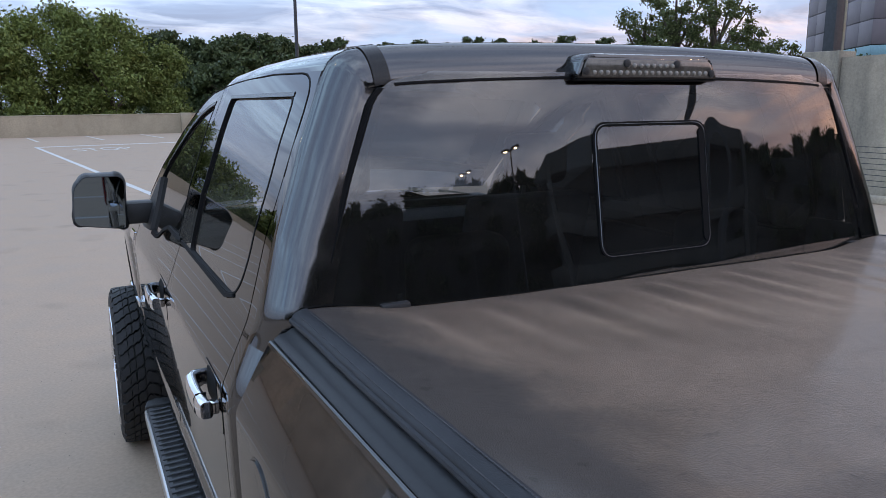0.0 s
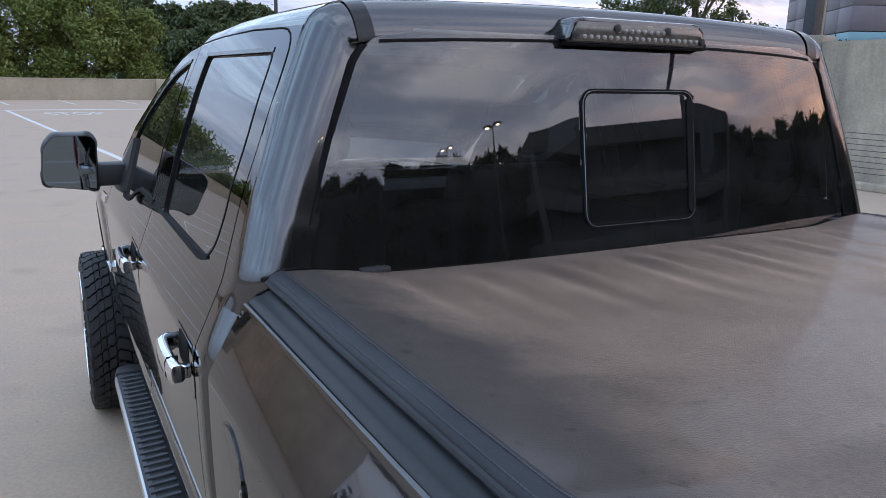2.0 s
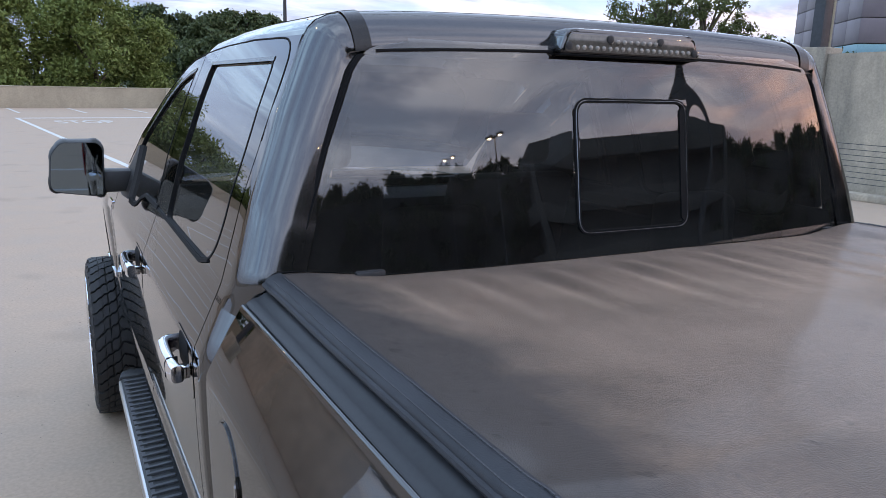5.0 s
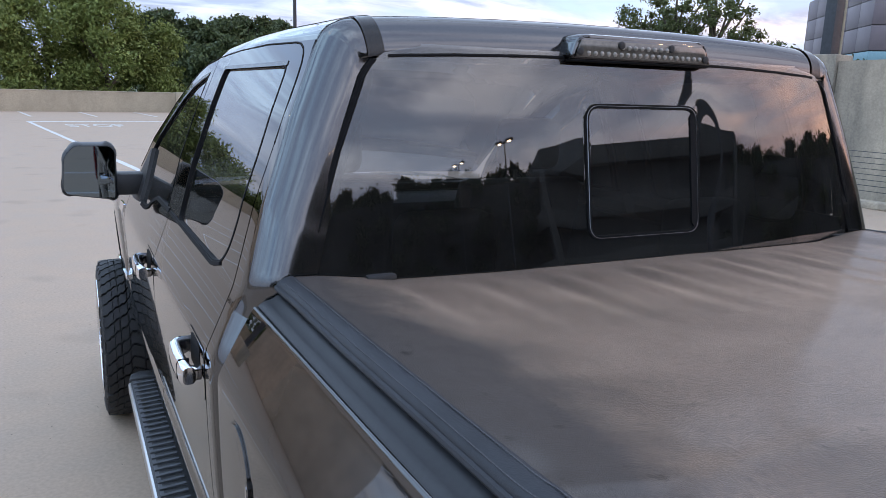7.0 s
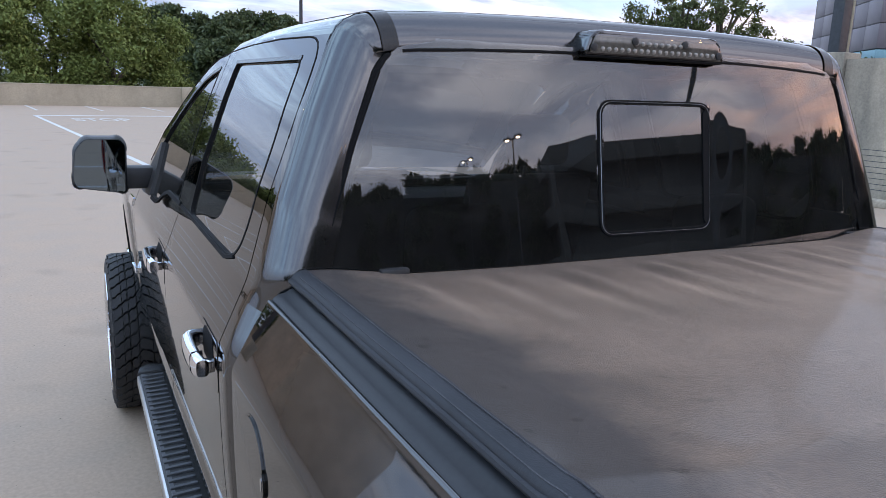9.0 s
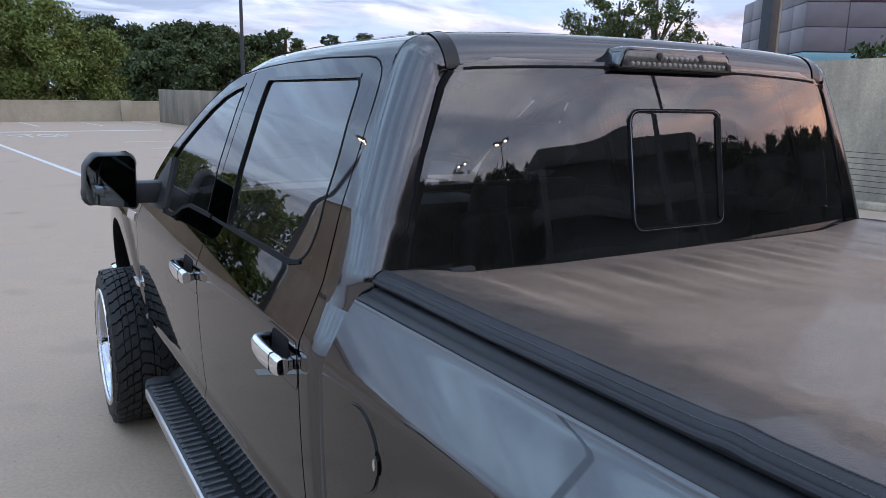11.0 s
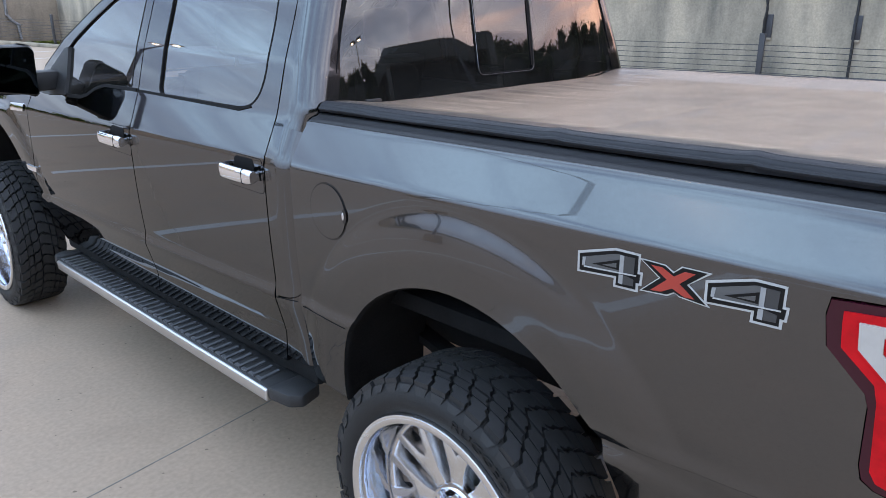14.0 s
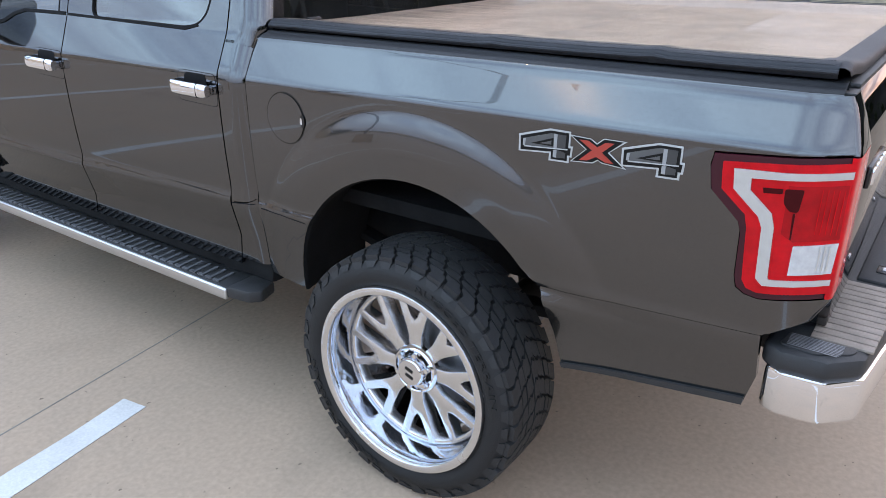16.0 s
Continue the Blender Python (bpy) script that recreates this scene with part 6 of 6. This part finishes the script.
bumper = part("rear_bumper", prism(bmesh.new(), [(-0.965, -1.02), (-0.985, -1.06), (-0.975, -1.16), (-0.90, -1.235), (-0.60, -1.27), (0.60, -1.27), (0.90, -1.235), (0.975, -1.16), (0.985, -1.06), (0.965, -1.02), (0.90, -1.02), (0.88, -1.12), (0.55, -1.17), (-0.55, -1.17), (-0.88, -1.12), (-0.90, -1.02)], "z", 0.678, 0.80, 0.014), CHROME, truck, "chrome rear step bumper", sharp=40)
pad = part("bumper_top", prism(bmesh.new(), [(-0.95, -1.005), (-0.98, -1.05), (-0.972, -1.155), (-0.90, -1.228), (-0.60, -1.262), (0.60, -1.262), (0.90, -1.228), (0.972, -1.155), (0.98, -1.05), (0.95, -1.005)], "z", 0.792, 0.852, 0.016), PLASTIC, bumper, "black ribbed bumper step pad", sharp=40)
for side in (-1, 1):
    part("corner_step", prism(bmesh.new(), rounded([(side * 0.945, -1.04), (side * 0.955, -1.12), (side * 0.905, -1.195), (side * 0.872, -1.205), (side * 0.872, -1.05)], 0.012), "z", 0.850, 0.857, 0.002), PLASTIC, pad)
    for k in range(9):
        u = 0.940 - 0.0075 * k
        part("fine_rib", box(bmesh.new(), (side * u - 0.0014, -1.175 + 0.4 * max(0.0, u - 0.92), 0.8565), (side * u + 0.0014, -1.055, 0.8580)), STEEL, pad)
    for k in range(12):
        u = 0.852 - 0.035 * k
        part("rib", box(bmesh.new(), (side * u - 0.0152, -1.236 - 0.05 * (0.85 - u), 0.850), (side * u + 0.0152, -1.095, 0.8585), 0.003), DUSTYPAD, pad)
recess = part("plate_recess", box(bmesh.new(), (-0.425, -1.262, 0.840), (0.425, -1.135, 0.862), 0.008), PLASTIC, bumper, "black plastic plate recess")
for x in (-0.33, 0.33):
    lamp_frame = part("lamp_frame", box(bmesh.new(), (x - 0.030, -1.235, 0.860), (x + 0.030, -1.175, 0.866), 0.003), TRIM, recess)
    part("number_lamp", box(bmesh.new(), (x - 0.016, -1.221, 0.8655), (x + 0.016, -1.189, 0.8685), 0.001), CLEARLENS, lamp_frame)
part("tow_plate", box(bmesh.new(), (-0.36, -1.275, 0.70), (-0.16, -1.255, 0.83), 0.01), TRIM, bumper)


# ---- wheels ----
def spoke_mesh():
    """One forked spoke in the wheel's plane, drawn out along x."""
    bm = bmesh.new()
    half = [(0.060, 0.024), (0.122, 0.026), (0.150, 0.034), (0.258, 0.070), (0.274, 0.075), (0.279, 0.040), (0.260, 0.041), (0.192, 0.013), (0.178, 0.0)]
    poly = [(r, t) for r, t in half] + [(r, -t) for r, t in half[::-1][1:]]
    outer = [(r, t) for r, t in poly]
    front = [bm.verts.new((-0.004 + 0.10 * max(0, 0.16 - r) * 0, t, r)) for r, t in outer]
    rear = [bm.verts.new((0.042, t * 1.08, r)) for r, t in outer]
    bm.faces.new(front)
    k = len(outer)
    for i in range(k):
        bm.faces.new((front[i], front[(i + 1) % k], rear[(i + 1) % k], rear[i]))
    bm.faces.new(rear[::-1])
    bmesh.ops.recalc_face_normals(bm, faces=bm.faces[:])
    bmesh.ops.bevel(bm, geom=[e for e in bm.edges if all(v.co.x < 0.01 for v in e.verts)], offset=0.004, segments=2, affect="EDGES", profile=0.5)
    return bm


def tyre_mesh():
    """Carcass and tread blocks; x = 0 at the outer sidewall, growing inwards."""
    R, W = TYRE_R, 0.289
    bm = bmesh.new()
    half = [(0.028, RIM_R - 0.004), (0.012, RIM_R + 0.002), (0.003, RIM_R + 0.016), (0.0, RIM_R + 0.036), (0.003, RIM_R + 0.058), (0.010, R - 0.036), (0.018, R - 0.024), (0.034, R - 0.019)]
    prof = half + [(W / 2, R - 0.017)] + [(W - x, r) for x, r in half[::-1]]
    carcass = lathe(bmesh.new(), prof, 128, closed=False)
    n = 43
    seg = 2 * math.pi / n

    def top_r(x):
        e = abs(x - W / 2) / (W / 2)
        return R - 0.004 * e * e - 0.012 * max(0.0, (e - 0.72) / 0.28) ** 2

    def block(poly, low=0.017, shrink=0.96):
        cx, ca = sum(p[0] for p in poly) / len(poly), sum(p[1] for p in poly) / len(poly)
        lower = [bm.verts.new((x, (top_r(x) - low) * math.sin(a), (top_r(x) - low) * math.cos(a))) for x, a in poly]
        upper = []
        for x, a in poly:
            xx, aa = cx + (x - cx) * shrink, ca + (a - ca) * shrink
            upper.append(bm.verts.new((xx, top_r(xx) * math.sin(aa), top_r(xx) * math.cos(aa))))
        k = len(poly)
        bm.faces.new(upper)
        for i in range(k):
            bm.faces.new((lower[i], lower[(i + 1) % k], upper[(i + 1) % k], upper[i]))

    def slab(xs, shift, q, length, gap, X, low=0.017):
        """A tread block between two wavy cross grooves."""
        front = [(X(x), q + (table(x, shift) + gap) * seg) for x in xs]
        rear = [(X(x), q + (table(x, shift) + length - gap) * seg) for x in xs]
        block(front + rear[::-1], low, 0.975)

    SHOULDER = ((0.014, 0.0), (0.034, 0.04), (0.046, 0.30), (0.060, 0.38), (0.074, 0.66), (0.090, 0.72))
    MIDDLE = ((0.094, 0.70), (0.106, 0.95), (0.116, 0.90), (0.129, 1.16))
    CENTRE = ((0.133, 0.30), (0.148, 0.62), (0.164, 0.40))
    for i in range(n):
        a = i * seg
        for flip in (0, 1):
            def X(x):
                return W - x if flip else x
            q = a + (0.5 * seg if flip else 0.0)
            long_lug = (i % 2) == 0
            x_out = 0.014 if long_lug else 0.020
            slab((x_out, 0.034, 0.046, 0.060), SHOULDER, q, 1.0, 0.085, X)
            slab((0.0625, 0.074, 0.086 if long_lug else 0.091), SHOULDER, q, 1.0, 0.080, X)
            slab((0.093, 0.106, 0.116, 0.129), MIDDLE, q, 1.0, 0.085, X)
            # sidewall biter
            r_in = R - (0.050 if long_lug else 0.040)
            y0, y1 = q + 0.10 * seg, q + 0.88 * seg
            quad = ((r_in, y0 + 0.16 * seg), (r_in, y1 - 0.16 * seg), (R - 0.022, y1), (R - 0.022, y0))
            vs = [bm.verts.new((X(0.0035 if r == r_in else 0.012), r * math.sin(t), r * math.cos(t))) for r, t in quad]
            ds = [bm.verts.new((X(0.022), r * math.sin(t), r * math.cos(t))) for r, t in quad]
            bm.faces.new(vs)
            for w in range(4):
                bm.faces.new((vs[w], vs[(w + 1) % 4], ds[(w + 1) % 4], ds[w]))
        slab((0.1345, 0.148, 0.1615), CENTRE, a, 1.0, 0.075, lambda x: x)
    bmesh.ops.recalc_face_normals(bm, faces=bm.faces[:])
    return carcass, bm


def sidewall_words():
    """The two raised words moulded along the sidewall, twice round the tyre."""
    words = bpy.data.curves.new("sidewall_words", "FONT")
    words.body, words.size, words.extrude, words.resolution_u = "RUGGED TERRAIN", 1.0, 0.5, 2
    holder = bpy.data.objects.new("sidewall_words", words)
    flat_words = bpy.data.meshes.new_from_object(holder)
    xs, ys = [v.co.x for v in flat_words.vertices], [v.co.y for v in flat_words.vertices]
    x0, x1, y0, y1 = min(xs), max(xs), min(ys), max(ys)
    bm = bmesh.new()
    for start in (14, 194):
        first = len(bm.verts)
        bm.from_mesh(flat_words)
        bm.verts.ensure_lookup_table()
        for v in bm.verts[first:]:
            a = radians(start + 71 * (v.co.x - x0) / (x1 - x0))
            r = RIM_R + 0.031 + 0.020 * (v.co.y - y0) / (y1 - y0)
            v.co = (-0.0016 - 0.0035 * v.co.z + 0.0022 * ((r - RIM_R - 0.036) / 0.02) ** 2, -r * math.sin(a), r * math.cos(a))
    bpy.data.objects.remove(holder)
    bpy.data.curves.remove(words)
    bpy.data.meshes.remove(flat_words)
    bmesh.ops.recalc_face_normals(bm, faces=bm.faces[:])
    return bm


def build_wheel():
    """Meshes of one wheel, outer face towards -x, hub at the origin, outer lip at x = 0."""
    made = {}
    barrel = [(0.016, RIM_R - 0.026), (0.022, RIM_R - 0.030), (0.040, 0.293), (0.070, 0.290), (0.100, 0.287), (0.118, 0.285), (0.128, 0.276), (0.132, 0.268), (0.150, 0.268), (0.30, 0.285)]
    bm = lathe(bmesh.new(), barrel, 96, closed=False)
    made["wheel"] = (bm, BARREL)
    made["rim_lip"] = (lathe(bmesh.new(), [(0.024, RIM_R + 0.001), (0.005, RIM_R + 0.001), (0.001, RIM_R - 0.001), (-0.001, RIM_R - 0.006), (0.001, RIM_R - 0.022), (0.004, RIM_R - 0.026), (0.012, RIM_R - 0.028), (0.020, RIM_R - 0.0265)], 96, closed=False), POLISHED)
    carcass, blocks = tyre_mesh()
    made["tyre"] = (carcass, RUBBER)
    made["tread"] = (blocks, TREADRUBBER)
    made["spoke"] = (spoke_mesh(), POLISHED)
    made["rim_ring"] = (lathe(bmesh.new(), [(0.094, 0.285), (0.088, 0.281), (0.086, 0.274), (0.088, 0.268), (0.094, 0.264), (0.125, 0.262), (0.125, 0.285)], 96, closed=False), POLISHED)
    hub = lathe(bmesh.new(), [(0.125, 0.088), (0.095, 0.088), (0.086, 0.084), (0.080, 0.078), (0.082, 0.074), (0.10, 0.070), (0.10, 0.052), (0.070, 0.050), (0.062, 0.048), (0.058, 0.044), (0.057, 0.030), (0.057, 0.0005)], 48, closed=False)
    made["hub"] = (hub, CHROME)
    nut = lathe(bmesh.new(), [(0.10, 0.0115), (0.070, 0.0115), (0.066, 0.009), (0.065, 0.0005)], 6, closed=False)
    made["lug_nut"] = (nut, CHROME)
    made["hub_recess"] = (lathe(bmesh.new(), [(0.0990, 0.0525), (0.0985, 0.061), (0.0990, 0.0695)], 40, closed=False), SEAL)
    made["cap_mark"] = (box(bmesh.new(), (0.0555, -0.016, -0.006), (0.058, 0.016, 0.006), 0.001), TRIM)
    made["sidewall_lettering"] = (sidewall_words(), RUBBER)
    made["brake_disc"] = (lathe(bmesh.new(), [(0.15, 0.05), (0.15, 0.175), (0.175, 0.175), (0.175, 0.05)], 48, closed=False), STEEL)
    return made


wheel_parts = build_wheel()
wheel_data = {}
for key, (bm, mat) in wheel_parts.items():
    me = bpy.data.meshes.new(key)
    bm.to_mesh(me)
    bm.free()
    me.materials.append(mat)
    me.polygons.foreach_set("use_smooth", [True] * len(me.polygons))
    me.set_sharp_from_angle(angle=radians(34))
    wheel_data[key] = me


def place_wheel(x, y, turn, spin, label):
    w = new("wheel", wheel_data["wheel"])
    w.parent = truck
    tagged(w, label)
    w.matrix_local = pose(x, y, HUB_Z) @ pose(0, 0, 0, 0, 0, turn) @ pose(0, 0, 0, spin, 0, 0)

    def sub(name, m=Matrix()):
        o = new(name, wheel_data[name])
        o.parent, o.matrix_local = w, m
        return o
    tagged(sub("tyre", pose(0.003, 0, 0)), "black all-terrain tyre with deep tread")
    tagged(sub("tread", pose(0.003, 0, 0)), kind="stuff")
    sub("rim_lip")
    sub("rim_ring", pose(0.022, 0, 0))
    sub("hub", pose(0.014, 0, 0))
    sub("hub_recess", pose(0.014, 0, 0))
    sub("brake_disc", pose(0.03, 0, 0))
    for k in range(8):
        sub("spoke", pose(0, 0, 0, 45 * k, 0, 0) @ pose(0.112, 0, 0))
    for k in range(6):
        sub("lug_nut", pose(0, 0, 0, 60 * k + 12, 0, 0) @ pose(0.016, 0, 0.061))
    sub("cap_mark", pose(0.014, 0, 0.012, 20, 0, 0))
    sub("cap_mark", pose(0.014, 0, -0.012, 20, 0, 0))
    tagged(sub("sidewall_lettering", pose(0.003, 0, 0)), kind="stuff")
    return w


place_wheel(-1.126, 0.012, 0, -2, "deep chrome wheel with forked spokes and all-terrain tyre")
place_wheel(-1.122, 3.73, -0.5, 33, "deep chrome wheel with forked spokes and all-terrain tyre")
place_wheel(1.126, 0.0, 180, 20, "deep chrome wheel with forked spokes and all-terrain tyre")
place_wheel(1.122, 3.73, 180.5, 5, "deep chrome wheel with forked spokes and all-terrain tyre")

# ---- tonneau cover over the bed ----
cover = thing("tonneau_cover", "dusty brown-grey vinyl cover stretched over the truck bed", "bed cover")
C_X, C_F, C_B = 0.886, 0.705, -1.035


def cover_z(x, y):
    base = 1.462 + 0.020 * smoothstep((abs(x) - 0.62) / 0.22) - 0.018 * (y - 0.7)
    sag = -0.004 * math.sin(math.pi * (x + C_X) / (2 * C_X)) * abs(math.sin(math.pi * (y - C_F) / 0.58))
    bars = 0.0035 * (math.exp(-((y + 0.16) / 0.025) ** 2) + math.exp(-((y + 0.62) / 0.025) ** 2))
    near = max(0.0, (y - 0.25) / 0.45) * (1 - smoothstep((y - 0.58) / 0.11))
    folds = 0.0032 * near * math.sin(46 * x + 4 * math.sin(3 * x) + 5 * (y - 0.7)) + 0.0018 * near * math.sin(83 * x + 1.3)
    waves = 0.0025 * noise.noise(Vector((x * 2.2, y * 2.2, 3.1))) + 0.0012 * noise.noise(Vector((x * 7, y * 5, 0.4)))
    return base + sag + bars + folds + waves


def front_y(x):
    """The cover's front edge follows the rear glass."""
    return min(0.733, C_F + 0.006 + 0.062 * abs(x) ** 3)


def edge_drop(x):
    e = C_X - abs(x)
    return 0.0 if e > 0.03 else -0.020 * (1 - math.sqrt(max(0, 1 - ((0.03 - e) / 0.03) ** 2)))


STRIP_W = 0.031
NX, NY = 110, 90
rows = []
for i in range(NY + 1):
    row = []
    for j in range(NX + 1):
        x = (C_X - STRIP_W) * (2 * j / NX - 1)
        y = front_y(x) + (C_B - front_y(x)) * i / NY
        row.append((x, y, cover_z(x, y)))
    rows.append(row)
part("fabric", grid_mesh(rows), VINYL, cover, sharp=80)
for side in (-1, 1):
    rows = []
    for i in range(NY + 1):
        y = front_y(C_X - STRIP_W) + (C_B - front_y(C_X - STRIP_W)) * i / NY
        pts = [(C_X - STRIP_W) - 0.004 + (STRIP_W + 0.004) * k / 14 for k in range(15)]
        row = [(side * x, y, cover_z(side * x, y) + 0.0022 * smoothstep((x - C_X + STRIP_W + 0.004) / 0.004) + edge_drop(x) + 0.0015 * noise.noise(Vector((x * 9, y * 12, 2)))) for x in pts]
        row += [(side * (C_X - 0.003), y, row[-1][2] - 0.004), (side * (C_X - 0.005), y, min(row[-1][2] - 0.006, rail_z(y) + 0.0295)), (side * (C_X - 0.03), y, rail_z(y) + 0.029)]
        rows.append(row)
    part("edge_strip", grid_mesh(rows), STRIP, cover, "blue-black vinyl edge strip", sharp=80)
    bm = bmesh.new()
    for off in (STRIP_W - 0.004, 0.008):
        for k in range(260):
            y = C_F - 0.01 - (C_F - C_B - 0.02) * k / 260
            x = side * (C_X - off)
            zz = cover_z(x, y) + edge_drop(abs(x)) + 0.0028
            box(bm, (x - 0.0009, y - 0.0048, zz - 0.0005), (x + 0.0009, y, zz + 0.0008))
    stitches = part("stitching", bm, THREAD, cover, smooth=False)
    tagged(stitches, kind="stuff")
    pipe = []
    for i in range(NY + 1):
        y = front_y(C_X) + (C_B - front_y(C_X)) * i / NY
        pipe.append((side * (C_X - 0.001), y, cover_z(side * C_X, y) + edge_drop(C_X) + 0.001))
    part("piping", tube(bmesh.new(), pipe, 0.0058, 8), STRIP, cover)
    part("clamp_rail", box(bmesh.new(), (min(side * 0.78, side * 0.845), C_B, 1.42), (max(side * 0.78, side * 0.845), C_F, 1.448), 0.004), DARK, cover)
rows = [[((C_X - 0.004) * (2 * j / 60 - 1), front_y((C_X - 0.004) * (2 * j / 60 - 1)) + dy, cover_z((C_X - 0.004) * (2 * j / 60 - 1), C_F) + dz + edge_drop((C_X - 0.004) * (2 * j / 60 - 1))) for dy, dz in ((0, 0.001), (0.004, -0.001), (0.007, -0.006), (0.007, -0.03))] for j in range(61)]
part("front_hem", grid_mesh(rows), STRIP, cover, sharp=80)
rows = [[((C_X - 0.004) * (2 * j / 60 - 1), C_B + dy, cover_z((C_X - 0.004) * (2 * j / 60 - 1), C_B) + dz + edge_drop((C_X - 0.004) * (2 * j / 60 - 1))) for dy, dz in ((0.04, 0.0015), (-0.01, 0.001), (-0.022, -0.004), (-0.026, -0.014), (-0.022, -0.03))] for j in range(61)]
part("rear_hem", grid_mesh(rows), STRIP, cover, sharp=80)
